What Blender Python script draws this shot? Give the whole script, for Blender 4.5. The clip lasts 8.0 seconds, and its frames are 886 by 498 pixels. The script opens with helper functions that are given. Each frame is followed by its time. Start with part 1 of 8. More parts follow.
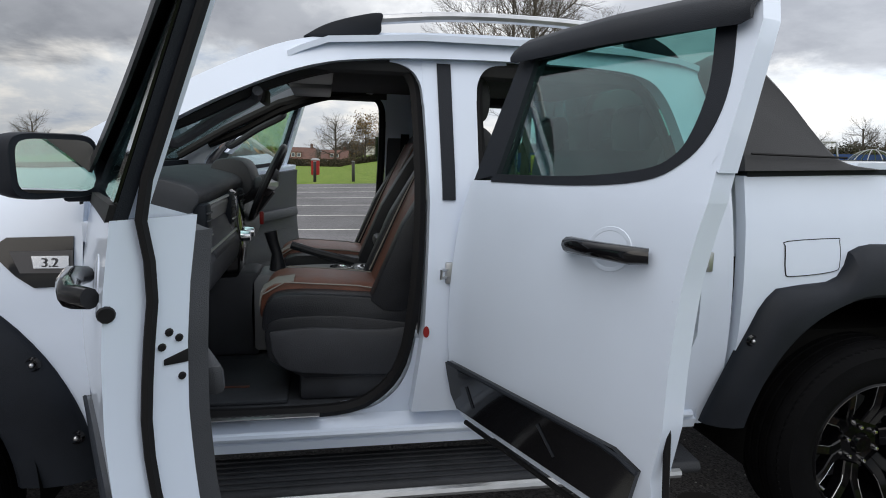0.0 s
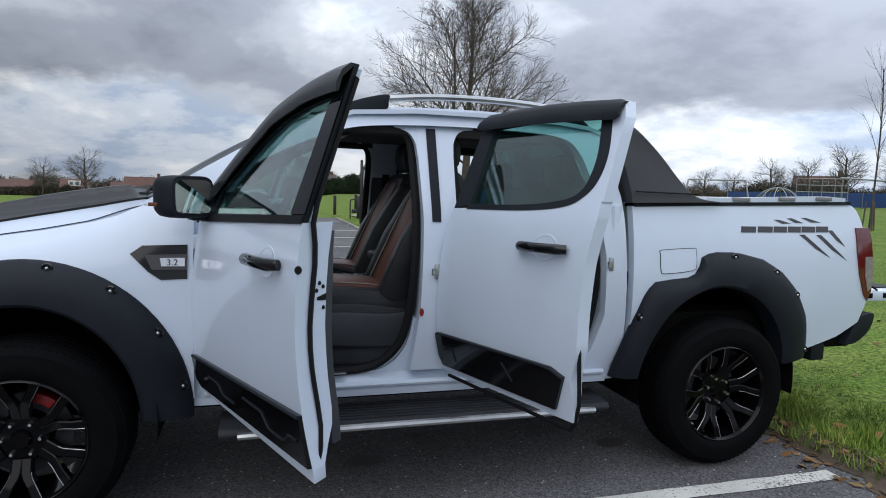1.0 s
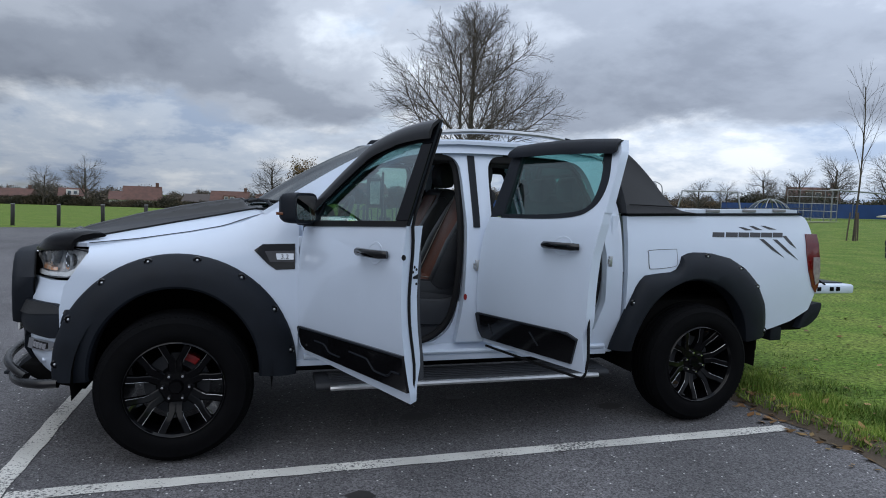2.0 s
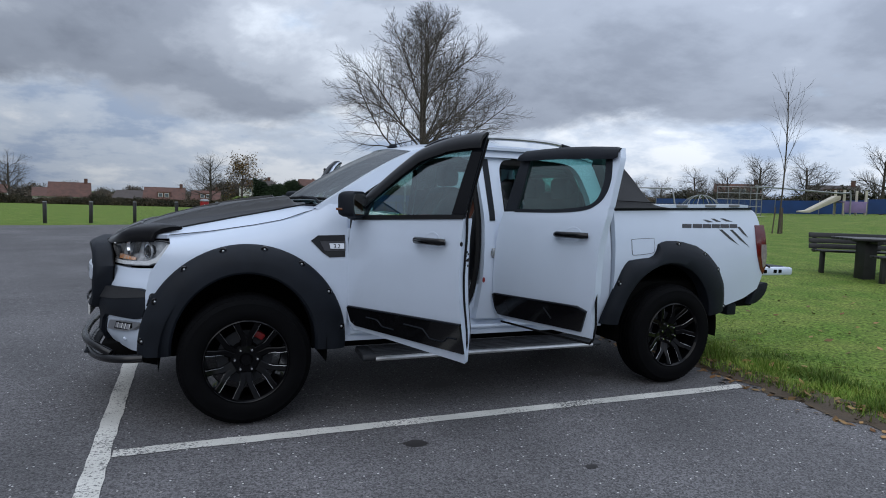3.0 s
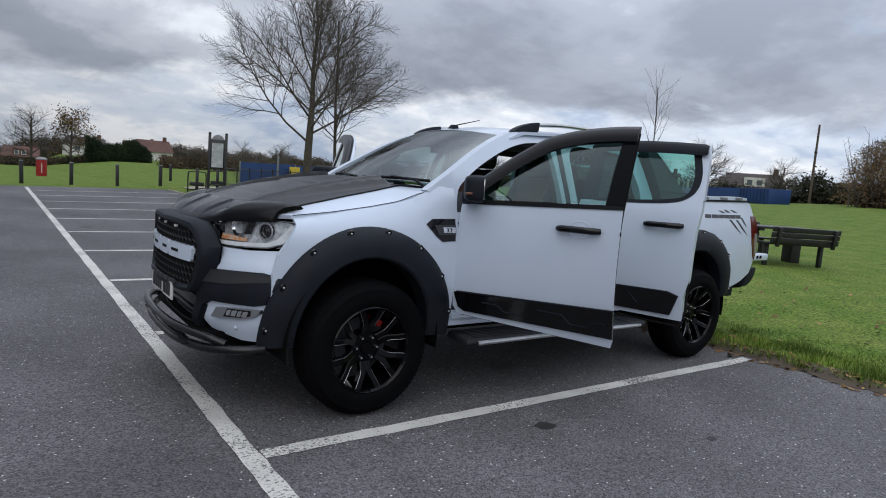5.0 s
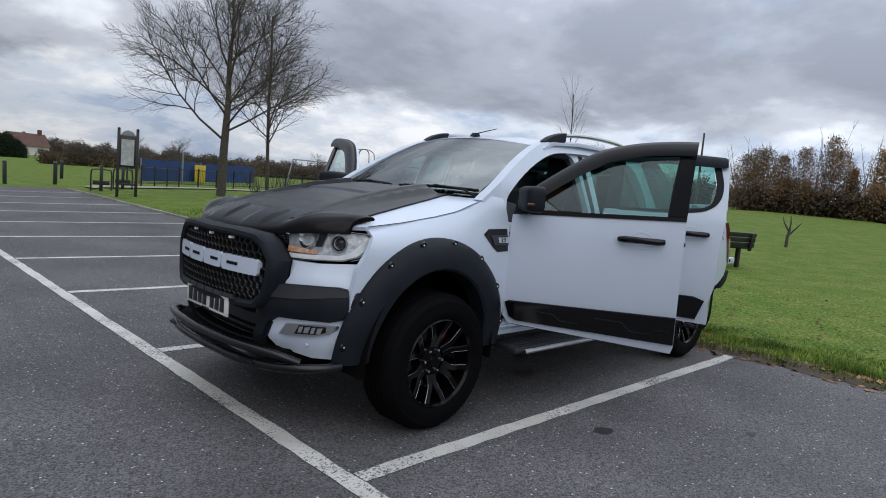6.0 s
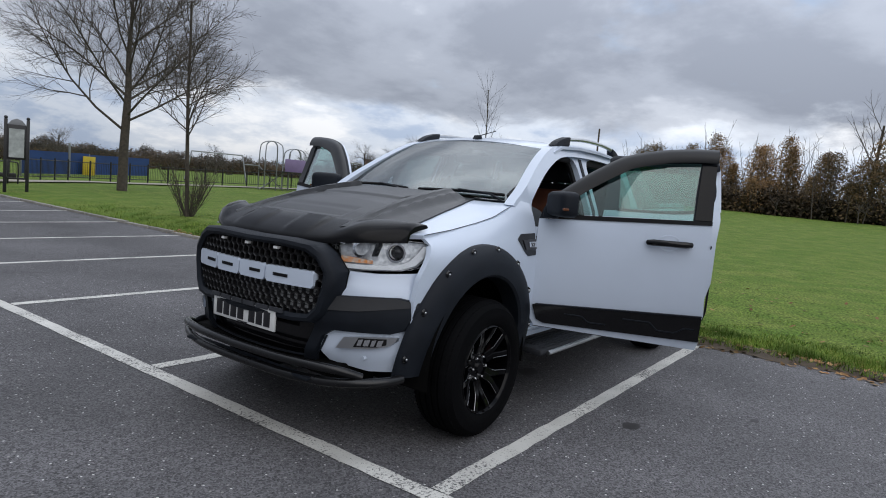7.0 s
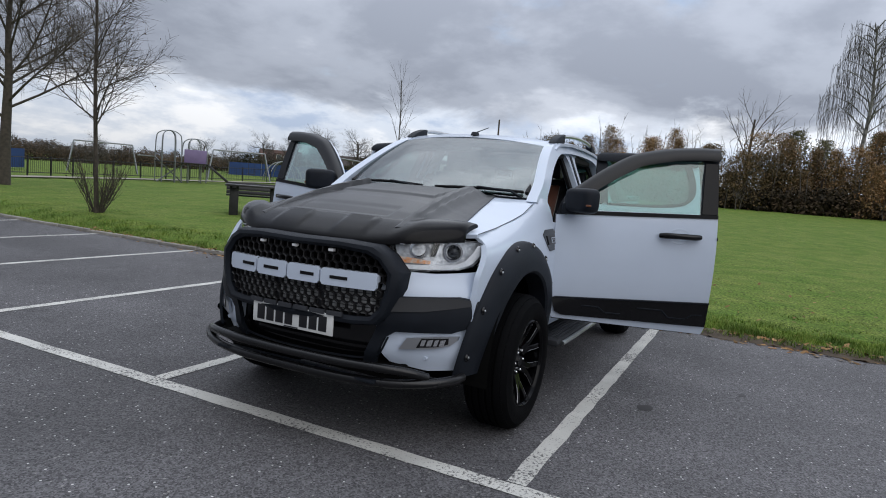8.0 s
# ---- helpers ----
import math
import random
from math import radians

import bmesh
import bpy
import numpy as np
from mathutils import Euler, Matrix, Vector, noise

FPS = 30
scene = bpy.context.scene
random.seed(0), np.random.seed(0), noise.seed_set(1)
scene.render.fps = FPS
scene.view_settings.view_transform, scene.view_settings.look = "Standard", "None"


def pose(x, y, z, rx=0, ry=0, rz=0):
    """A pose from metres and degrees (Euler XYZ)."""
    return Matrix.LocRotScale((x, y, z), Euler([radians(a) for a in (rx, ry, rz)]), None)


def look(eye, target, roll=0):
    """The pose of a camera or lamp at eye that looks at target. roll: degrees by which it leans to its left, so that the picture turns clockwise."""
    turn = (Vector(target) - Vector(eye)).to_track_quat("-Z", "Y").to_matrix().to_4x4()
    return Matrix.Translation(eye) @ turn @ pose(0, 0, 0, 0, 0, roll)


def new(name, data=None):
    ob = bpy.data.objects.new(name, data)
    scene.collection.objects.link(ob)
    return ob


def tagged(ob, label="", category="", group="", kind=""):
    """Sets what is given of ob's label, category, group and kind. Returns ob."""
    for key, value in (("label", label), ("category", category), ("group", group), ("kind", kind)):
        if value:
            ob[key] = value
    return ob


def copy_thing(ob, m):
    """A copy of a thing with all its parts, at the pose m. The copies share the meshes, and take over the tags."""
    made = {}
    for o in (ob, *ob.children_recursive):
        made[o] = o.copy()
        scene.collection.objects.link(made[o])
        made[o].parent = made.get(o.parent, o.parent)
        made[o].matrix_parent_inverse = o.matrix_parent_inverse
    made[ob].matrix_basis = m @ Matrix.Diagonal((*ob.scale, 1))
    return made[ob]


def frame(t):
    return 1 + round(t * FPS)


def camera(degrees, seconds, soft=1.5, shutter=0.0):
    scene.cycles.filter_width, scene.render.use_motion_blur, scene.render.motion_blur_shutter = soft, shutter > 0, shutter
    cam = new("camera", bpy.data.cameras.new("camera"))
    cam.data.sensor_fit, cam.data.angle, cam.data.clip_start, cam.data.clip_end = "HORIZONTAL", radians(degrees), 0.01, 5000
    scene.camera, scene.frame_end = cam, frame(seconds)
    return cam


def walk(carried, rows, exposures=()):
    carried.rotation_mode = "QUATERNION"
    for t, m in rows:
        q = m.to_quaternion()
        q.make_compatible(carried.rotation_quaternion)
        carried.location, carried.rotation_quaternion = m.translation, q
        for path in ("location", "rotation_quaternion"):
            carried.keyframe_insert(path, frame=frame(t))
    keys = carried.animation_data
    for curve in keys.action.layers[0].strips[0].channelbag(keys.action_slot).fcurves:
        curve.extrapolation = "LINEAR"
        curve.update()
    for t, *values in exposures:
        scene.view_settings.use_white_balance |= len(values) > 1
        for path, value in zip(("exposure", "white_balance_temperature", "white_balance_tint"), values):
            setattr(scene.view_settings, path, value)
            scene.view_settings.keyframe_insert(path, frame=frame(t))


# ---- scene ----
cam = camera(70.3, 8.0, 1.0)
PATH = [
    (0, (1.287, -1.815, 1.404), (1.657, 0.127, 1.104), 1.5),
    (0.5, (1.122, -2.246, 1.401), (1.599, -0.317, 1.174), 1.9),
    (1, (0.879, -2.675, 1.402), (1.442, -0.765, 1.218), 1.8),
    (1.5, (0.644, -3.07, 1.415), (1.185, -1.151, 1.256), 2.1),
    (3, (-0.328, -3.865, 1.398), (0.424, -2.018, 1.24), 1.9),
    (3.5, (-0.775, -3.863, 1.392), (0.07, -2.06, 1.202), 2.5),
    (4, (-1.112, -3.683, 1.373), (-0.169, -1.932, 1.166), 3.1),
    (4.5, (-1.423, -3.39, 1.395), (-0.372, -1.702, 1.174), 3.8),
    (6, (-2.473, -2.432, 1.371), (-1.064, -1.026, 1.178), 5.0),
    (6.5, (-2.771, -2.142, 1.387), (-1.253, -0.854, 1.198), 5.0),
    (7, (-2.987, -1.79, 1.379), (-1.37, -0.627, 1.189), 5.0),
    (7.5, (-3.253, -1.47, 1.376), (-1.548, -0.442, 1.183), 4.9),
    (8, (-3.44, -1.118, 1.363), (-1.656, -0.235, 1.168), 4.6),
]
walk(cam, [(t, look(eye, target, roll)) for t, eye, target, roll in PATH],
     exposures=[(0, 0.98, 6950, 9.5), (0.5, 0.92, 6650, 9.5), (1.0, 0.78, 6350, 9.5), (1.5, 0.66, 6150, 9), (3.0, 0.46, 6080, 9.5), (4.5, 0.47, 6350, 10), (8.0, 0.47, 6450, 10.5)])

# ---------------------------------------------------------------- light
world = bpy.data.worlds.new("overcast_sky")
scene.world = world
world.use_nodes = True
SUN_EL, SUN_AZ = 38.0, 215.0


def sky_nodes():
    nt = world.node_tree
    n, l = nt.nodes, nt.links
    n.clear()
    out = n.new("ShaderNodeOutputWorld")
    bg = n.new("ShaderNodeBackground")
    bg.inputs[1].default_value = 1.0
    tc = n.new("ShaderNodeTexCoord")
    sep = n.new("ShaderNodeSeparateXYZ")
    l.new(tc.outputs["Generated"], sep.inputs[0])

    def math_node(op, a, b=None):
        m = n.new("ShaderNodeMath")
        m.operation = op
        for k, v in enumerate((a, b)):
            if v is None:
                continue
            if isinstance(v, (int, float)):
                m.inputs[k].default_value = v
            else:
                l.new(v, m.inputs[k])
        return m.outputs[0]

    z = math_node("MAXIMUM", sep.outputs[2], 0.0)
    k = math_node("ADD", z, 0.30)
    px, py = math_node("DIVIDE", sep.outputs[0], k), math_node("DIVIDE", sep.outputs[1], k)
    com = n.new("ShaderNodeCombineXYZ")
    l.new(px, com.inputs[0]), l.new(py, com.inputs[1])

    def fbm(scale, detail, rough, dist, w):
        t = n.new("ShaderNodeTexNoise")
        t.noise_dimensions = "4D"
        t.inputs["W"].default_value = w
        t.inputs["Scale"].default_value, t.inputs["Detail"].default_value = scale, detail
        t.inputs["Roughness"].default_value, t.inputs["Distortion"].default_value = rough, dist
        l.new(com.outputs[0], t.inputs["Vector"])
        return t.outputs["Fac"]

    def ramp(fac, stops):
        r = n.new("ShaderNodeValToRGB")
        r.color_ramp.interpolation = "EASE"
        els = r.color_ramp.elements
        while len(els) < len(stops):
            els.new(0.5)
        for e, (p, c) in zip(els, stops):
            e.position, e.color = p, (*c, 1)
        l.new(fac, r.inputs[0])
        return r.outputs[0]

    def mix(fac, a, b):
        m = n.new("ShaderNodeMix")
        m.data_type = "RGBA"
        l.new(fac, m.inputs[0]), l.new(a, m.inputs[6]), l.new(b, m.inputs[7])
        return m.outputs[2]

    sky = n.new("ShaderNodeTexSky")
    sky.sky_type, sky.sun_disc = "NISHITA", False
    sky.sun_elevation, sky.sun_rotation = radians(SUN_EL), radians(SUN_AZ)
    dim = n.new("ShaderNodeMix")
    dim.data_type, dim.blend_type = "RGBA", "MULTIPLY"
    dim.inputs[0].default_value = 1.0
    l.new(sky.outputs[0], dim.inputs[6])
    dim.inputs[7].default_value = (0.10, 0.10, 0.10, 1)
    # broad grey masses with lit rims, and thin breaks to the blue
    grey = ramp(fbm(1.15, 10, 0.56, 0.15, 3.1), [(0.38, (0.20, 0.222, 0.268)), (0.48, (0.275, 0.302, 0.355)), (0.56, (0.40, 0.43, 0.485)), (0.66, (0.66, 0.695, 0.745))])
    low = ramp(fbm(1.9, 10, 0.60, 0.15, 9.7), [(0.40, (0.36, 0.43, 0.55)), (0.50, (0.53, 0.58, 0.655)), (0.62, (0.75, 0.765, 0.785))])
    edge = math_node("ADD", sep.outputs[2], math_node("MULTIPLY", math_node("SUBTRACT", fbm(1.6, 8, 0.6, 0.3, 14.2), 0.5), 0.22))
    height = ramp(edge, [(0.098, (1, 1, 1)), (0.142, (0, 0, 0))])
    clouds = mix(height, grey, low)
    gaps = ramp(fbm(1.3, 8, 0.55, 0.1, 21.3), [(0.62, (0, 0, 0)), (0.72, (0.6, 0.6, 0.6))])
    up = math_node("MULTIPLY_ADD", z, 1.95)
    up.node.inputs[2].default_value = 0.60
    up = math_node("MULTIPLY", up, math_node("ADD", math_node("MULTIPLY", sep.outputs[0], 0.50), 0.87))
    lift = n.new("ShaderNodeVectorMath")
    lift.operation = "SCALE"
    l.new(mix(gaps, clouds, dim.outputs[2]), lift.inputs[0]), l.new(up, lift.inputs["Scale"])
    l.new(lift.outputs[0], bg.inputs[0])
    l.new(bg.outputs[0], out.inputs[0])


sky_nodes()
sun = new("sun", bpy.data.lights.new("sun", "SUN"))
sun.data.energy, sun.data.angle, sun.data.color = 0.70, radians(60), (1.0, 0.97, 0.94)
sun.matrix_world = look((0, 0, 0), Vector((math.sin(radians(SUN_AZ)) * -math.cos(radians(SUN_EL)), math.cos(radians(SUN_AZ)) * -math.cos(radians(SUN_EL)), -math.sin(radians(SUN_EL)))))


# ---------------------------------------------------------------- materials
def mat(name, col, rough=0.5, metal=0.0, var=0.0, scale=8.0, bump=0.0, bscale=60.0, coat=0.0, col2=None, spec=0.5, obj_var=0.0, fine=0.0, fscale=120.0):
    """Principled paint with two scales of variation and a fine relief."""
    m = bpy.data.materials.new(name)
    m.use_nodes = True
    m.diffuse_color = (*col, 1)
    n, l = m.node_tree.nodes, m.node_tree.links
    b = n["Principled BSDF"]
    b.inputs["Base Color"].default_value = (*col, 1)
    b.inputs["Roughness"].default_value, b.inputs["Metallic"].default_value = rough, metal
    b.inputs["Coat Weight"].default_value, b.inputs["Coat Roughness"].default_value = coat, 0.04
    b.inputs["Specular IOR Level"].default_value = spec
    tc = n.new("ShaderNodeTexCoord")
    out = None
    if var or col2:
        t = n.new("ShaderNodeTexNoise")
        t.inputs["Scale"].default_value, t.inputs["Detail"].default_value = scale, 6
        l.new(tc.outputs["Object"], t.inputs["Vector"])
        r = n.new("ShaderNodeValToRGB")
        c2 = col2 or tuple(c * (1 - var) for c in col)
        r.color_ramp.elements[0].position, r.color_ramp.elements[1].position = 0.35, 0.65
        r.color_ramp.elements[0].color, r.color_ramp.elements[1].color = (*c2, 1), (*col, 1)
        l.new(t.outputs["Fac"], r.inputs[0])
        out = r.outputs[0]
        rr = n.new("ShaderNodeMapRange")
        rr.inputs[3].default_value, rr.inputs[4].default_value = max(0.02, rough * 0.8), min(1, rough * 1.15)
        l.new(t.outputs["Fac"], rr.inputs[0]), l.new(rr.outputs[0], b.inputs["Roughness"])
    if fine:
        t = n.new("ShaderNodeTexNoise")
        t.inputs["Scale"].default_value, t.inputs["Detail"].default_value = fscale, 4
        l.new(tc.outputs["Object"], t.inputs["Vector"])
        mr = n.new("ShaderNodeMapRange")
        mr.inputs[1].default_value, mr.inputs[2].default_value = 0.3, 0.7
        mr.inputs[3].default_value, mr.inputs[4].default_value = 1 - fine, 1 + fine
        l.new(t.outputs["Fac"], mr.inputs[0])
        mx = n.new("ShaderNodeMix")
        mx.data_type, mx.blend_type = "RGBA", "MULTIPLY"
        mx.inputs[0].default_value = 1
        if out:
            l.new(out, mx.inputs[6])
        else:
            mx.inputs[6].default_value = (*col, 1)
        l.new(mr.outputs[0], mx.inputs[7])
        out = mx.outputs[2]
    if obj_var:
        oi = n.new("ShaderNodeObjectInfo")
        mr = n.new("ShaderNodeMapRange")
        mr.inputs[3].default_value, mr.inputs[4].default_value = 1 - obj_var, 1 + obj_var
        l.new(oi.outputs["Random"], mr.inputs[0])
        mx = n.new("ShaderNodeMix")
        mx.data_type, mx.blend_type = "RGBA", "MULTIPLY"
        mx.inputs[0].default_value = 1
        if out:
            l.new(out, mx.inputs[6])
        else:
            mx.inputs[6].default_value = (*col, 1)
        l.new(mr.outputs[0], mx.inputs[7])
        out = mx.outputs[2]
    if out:
        l.new(out, b.inputs["Base Color"])
    if bump:
        t = n.new("ShaderNodeTexNoise")
        t.inputs["Scale"].default_value, t.inputs["Detail"].default_value = bscale, 5
        l.new(tc.outputs["Object"], t.inputs["Vector"])
        bp = n.new("ShaderNodeBump")
        bp.inputs["Strength"].default_value, bp.inputs["Distance"].default_value = min(1, bump), 0.004 if bscale > 30 else 0.02
        l.new(t.outputs["Fac"], bp.inputs["Height"]), l.new(bp.outputs[0], b.inputs["Normal"])
    return m


def glass(name, tint, gloss=1.0, base=0.05, power=3.2):
    """A clear pane: tinted see-through with a mirror-like gloss that Fresnel drives."""
    m = bpy.data.materials.new(name)
    m.use_nodes = True
    n, l = m.node_tree.nodes, m.node_tree.links
    n.remove(n["Principled BSDF"])
    out = n["Material Output"]
    tr, gl = n.new("ShaderNodeBsdfTransparent"), n.new("ShaderNodeBsdfGlossy")
    tr.inputs[0].default_value = (*tint, 1)
    gl.inputs[0].default_value = (gloss, gloss, gloss, 1)
    gl.inputs["Roughness"].default_value = 0.015
    lw = n.new("ShaderNodeLayerWeight")
    lw.inputs[0].default_value = 0.5
    pw, ma = n.new("ShaderNodeMath"), n.new("ShaderNodeMath")
    pw.operation, ma.operation = "POWER", "MULTIPLY_ADD"
    pw.inputs[1].default_value = power
    ma.inputs[1].default_value, ma.inputs[2].default_value = 0.62, base
    l.new(lw.outputs["Facing"], pw.inputs[0]), l.new(pw.outputs[0], ma.inputs[0])
    mx = n.new("ShaderNodeMixShader")
    l.new(ma.outputs[0], mx.inputs[0]), l.new(tr.outputs[0], mx.inputs[1]), l.new(gl.outputs[0], mx.inputs[2])
    l.new(mx.outputs[0], out.inputs[0])
    return m


def asphalt_mat():
    m = mat("asphalt", (0.106, 0.103, 0.108), 0.84, var=0.22, scale=0.7, spec=0.45)
    n, l = m.node_tree.nodes, m.node_tree.links
    b = n["Principled BSDF"]
    tc = n.new("ShaderNodeTexCoord")
    base = b.inputs["Base Color"].links[0].from_socket
    v = n.new("ShaderNodeTexVoronoi")
    v.inputs["Scale"].default_value = 120
    l.new(tc.outputs["Object"], v.inputs["Vector"])
    mr = n.new("ShaderNodeMapRange")
    mr.inputs[3].default_value, mr.inputs[4].default_value = 0.40, 1.75
    sp = n.new("ShaderNodeSeparateColor")
    l.new(v.outputs["Color"], sp.inputs[0]), l.new(sp.outputs[0], mr.inputs[0])
    mx = n.new("ShaderNodeMix")
    mx.data_type, mx.blend_type = "RGBA", "MULTIPLY"
    mx.inputs[0].default_value = 1
    l.new(base, mx.inputs[6]), l.new(mr.outputs[0], mx.inputs[7])
    # pale chippings, far apart
    v2 = n.new("ShaderNodeTexVoronoi")
    v2.inputs["Scale"].default_value = 26
    l.new(tc.outputs["Object"], v2.inputs["Vector"])
    lt = n.new("ShaderNodeMath")
    lt.operation = "LESS_THAN"
    lt.inputs[1].default_value = 0.16
    l.new(v2.outputs["Distance"], lt.inputs[0])
    sp2 = n.new("ShaderNodeSeparateColor")
    l.new(v2.outputs["Color"], sp2.inputs[0])
    gt = n.new("ShaderNodeMath")
    gt.operation = "GREATER_THAN"
    gt.inputs[1].default_value = 0.72
    l.new(sp2.outputs[1], gt.inputs[0])
    mu = n.new("ShaderNodeMath")
    mu.operation = "MULTIPLY"
    l.new(lt.outputs[0], mu.inputs[0]), l.new(gt.outputs[0], mu.inputs[1])
    m2 = n.new("ShaderNodeMix")
    m2.data_type = "RGBA"
    l.new(mu.outputs[0], m2.inputs[0]), l.new(mx.outputs[2], m2.inputs[6])
    m2.inputs[7].default_value = (0.27, 0.26, 0.25, 1)
    # small bright grit
    v5 = n.new("ShaderNodeTexVoronoi")
    v5.inputs["Scale"].default_value = 40
    l.new(tc.outputs["Object"], v5.inputs["Vector"])
    lt5, gt5, mu5 = n.new("ShaderNodeMath"), n.new("ShaderNodeMath"), n.new("ShaderNodeMath")
    lt5.operation, gt5.operation, mu5.operation = "LESS_THAN", "GREATER_THAN", "MULTIPLY"
    lt5.inputs[1].default_value, gt5.inputs[1].default_value = 0.20, 0.975
    sp5 = n.new("ShaderNodeSeparateColor")
    l.new(v5.outputs["Distance"], lt5.inputs[0]), l.new(v5.outputs["Color"], sp5.inputs[0]), l.new(sp5.outputs[2], gt5.inputs[0])
    l.new(lt5.outputs[0], mu5.inputs[0]), l.new(gt5.outputs[0], mu5.inputs[1])
    m5 = n.new("ShaderNodeMix")
    m5.data_type = "RGBA"
    l.new(mu5.outputs[0], m5.inputs[0]), l.new(m2.outputs[2], m5.inputs[6])
    m5.inputs[7].default_value = (0.62, 0.61, 0.60, 1)
    # oil spots and damp stains
    v3 = n.new("ShaderNodeTexNoise")
    v3.inputs["Scale"].default_value, v3.inputs["Detail"].default_value = 1.9, 3
    l.new(tc.outputs["Object"], v3.inputs["Vector"])
    r3 = n.new("ShaderNodeMapRange")
    r3.inputs[1].default_value, r3.inputs[2].default_value, r3.inputs[3].default_value, r3.inputs[4].default_value = 0.24, 0.34, 0.6, 1.0
    l.new(v3.outputs["Fac"], r3.inputs[0])
    m3 = n.new("ShaderNodeMix")
    m3.data_type, m3.blend_type = "RGBA", "MULTIPLY"
    m3.inputs[0].default_value = 1
    l.new(m5.outputs[2], m3.inputs[6]), l.new(r3.outputs[0], m3.inputs[7])
    v4 = n.new("ShaderNodeTexNoise")
    v4.inputs["Scale"].default_value, v4.inputs["Detail"].default_value, v4.inputs["Roughness"].default_value = 0.33, 7, 0.62
    l.new(tc.outputs["Object"], v4.inputs["Vector"])
    r4 = n.new("ShaderNodeMapRange")
    r4.inputs[1].default_value, r4.inputs[2].default_value, r4.inputs[3].default_value, r4.inputs[4].default_value = 0.34, 0.66, 0.64, 1.20
    l.new(v4.outputs["Fac"], r4.inputs[0])
    m4 = n.new("ShaderNodeMix")
    m4.data_type, m4.blend_type = "RGBA", "MULTIPLY"
    m4.inputs[0].default_value = 1
    l.new(m3.outputs[2], m4.inputs[6]), l.new(r4.outputs[0], m4.inputs[7])
    l.new(m4.outputs[2], b.inputs["Base Color"])
    bp = n.new("ShaderNodeBump")
    bp.inputs["Strength"].default_value, bp.inputs["Distance"].default_value = 0.7, 0.006
    l.new(v.outputs["Distance"], bp.inputs["Height"]), l.new(bp.outputs[0], b.inputs["Normal"])
    return m


def line_mat():
    """Worn white road paint, through which the stones of the asphalt show."""
    m = mat("road_paint", (0.62, 0.61, 0.57), 0.8, var=0.2, scale=3, bump=0.5, bscale=120)
    n, l = m.node_tree.nodes, m.node_tree.links
    b = n["Principled BSDF"]
    base = b.inputs["Base Color"].links[0].from_socket
    tc = n.new("ShaderNodeTexCoord")
    t = n.new("ShaderNodeTexNoise")
    t.inputs["Scale"].default_value, t.inputs["Detail"].default_value, t.inputs["Roughness"].default_value = 62, 8, 0.75
    l.new(tc.outputs["Object"], t.inputs["Vector"])
    t2 = n.new("ShaderNodeTexNoise")
    t2.inputs["Scale"].default_value = 2.2
    l.new(tc.outputs["Object"], t2.inputs["Vector"])
    ad = n.new("ShaderNodeMath")
    ad.operation = "MULTIPLY_ADD"
    ad.inputs[1].default_value = 0.35
    l.new(t2.outputs["Fac"], ad.inputs[0]), l.new(t.outputs["Fac"], ad.inputs[2])
    mr = n.new("ShaderNodeMapRange")
    mr.inputs[1].default_value, mr.inputs[2].default_value = 0.575, 0.635
    l.new(ad.outputs[0], mr.inputs[0])
    mx = n.new("ShaderNodeMix")
    mx.data_type = "RGBA"
    mx.inputs[6].default_value = (0.09, 0.087, 0.088, 1)
    l.new(mr.outputs[0], mx.inputs[0]), l.new(base, mx.inputs[7])
    l.new(mx.outputs[2], b.inputs["Base Color"])
    return m


def lawn_mat():
    m = mat("lawn", (0.088, 0.147, 0.024), 0.95, col2=(0.136, 0.178, 0.036), scale=1.7, bump=1.0, bscale=26, fine=0.75, fscale=30, spec=0.1)
    return m


def leaf_mat(name, a, b2, c, patch=0.32):
    """Leaves or twigs in three tones, island by island."""
    m = bpy.data.materials.new(name)
    m.use_nodes = True
    n, l = m.node_tree.nodes, m.node_tree.links
    b = n["Principled BSDF"]
    b.inputs["Roughness"].default_value = 0.8
    b.inputs["Specular IOR Level"].default_value = 0.15
    g = n.new("ShaderNodeNewGeometry")
    r = n.new("ShaderNodeValToRGB")
    r.color_ramp.elements.new(0.5)
    for e, p, col in zip(r.color_ramp.elements, (0.0, 0.5, 1.0), (a, b2, c)):
        e.position, e.color = p, (*col, 1)
    l.new(g.outputs["Random Per Island"], r.inputs[0])
    # broad patches, thicker and thinner, some greener
    t = n.new("ShaderNodeTexNoise")
    t.inputs["Scale"].default_value, t.inputs["Detail"].default_value = patch, 3
    tc = n.new("ShaderNodeTexCoord")
    l.new(tc.outputs["Object"], t.inputs["Vector"])
    k = n.new("ShaderNodeValToRGB")
    k.color_ramp.elements[0].position, k.color_ramp.elements[1].position = 0.36, 0.64
    k.color_ramp.elements[0].color, k.color_ramp.elements[1].color = (0.50, 0.56, 0.52, 1), (1.30, 1.22, 1.12, 1)
    l.new(t.outputs["Fac"], k.inputs[0])
    x = n.new("ShaderNodeMix")
    x.data_type, x.blend_type = "RGBA", "MULTIPLY"
    x.inputs[0].default_value = 1
    l.new(r.outputs[0], x.inputs[6]), l.new(k.outputs[0], x.inputs[7])
    l.new(x.outputs[2], b.inputs["Base Color"])
    return m


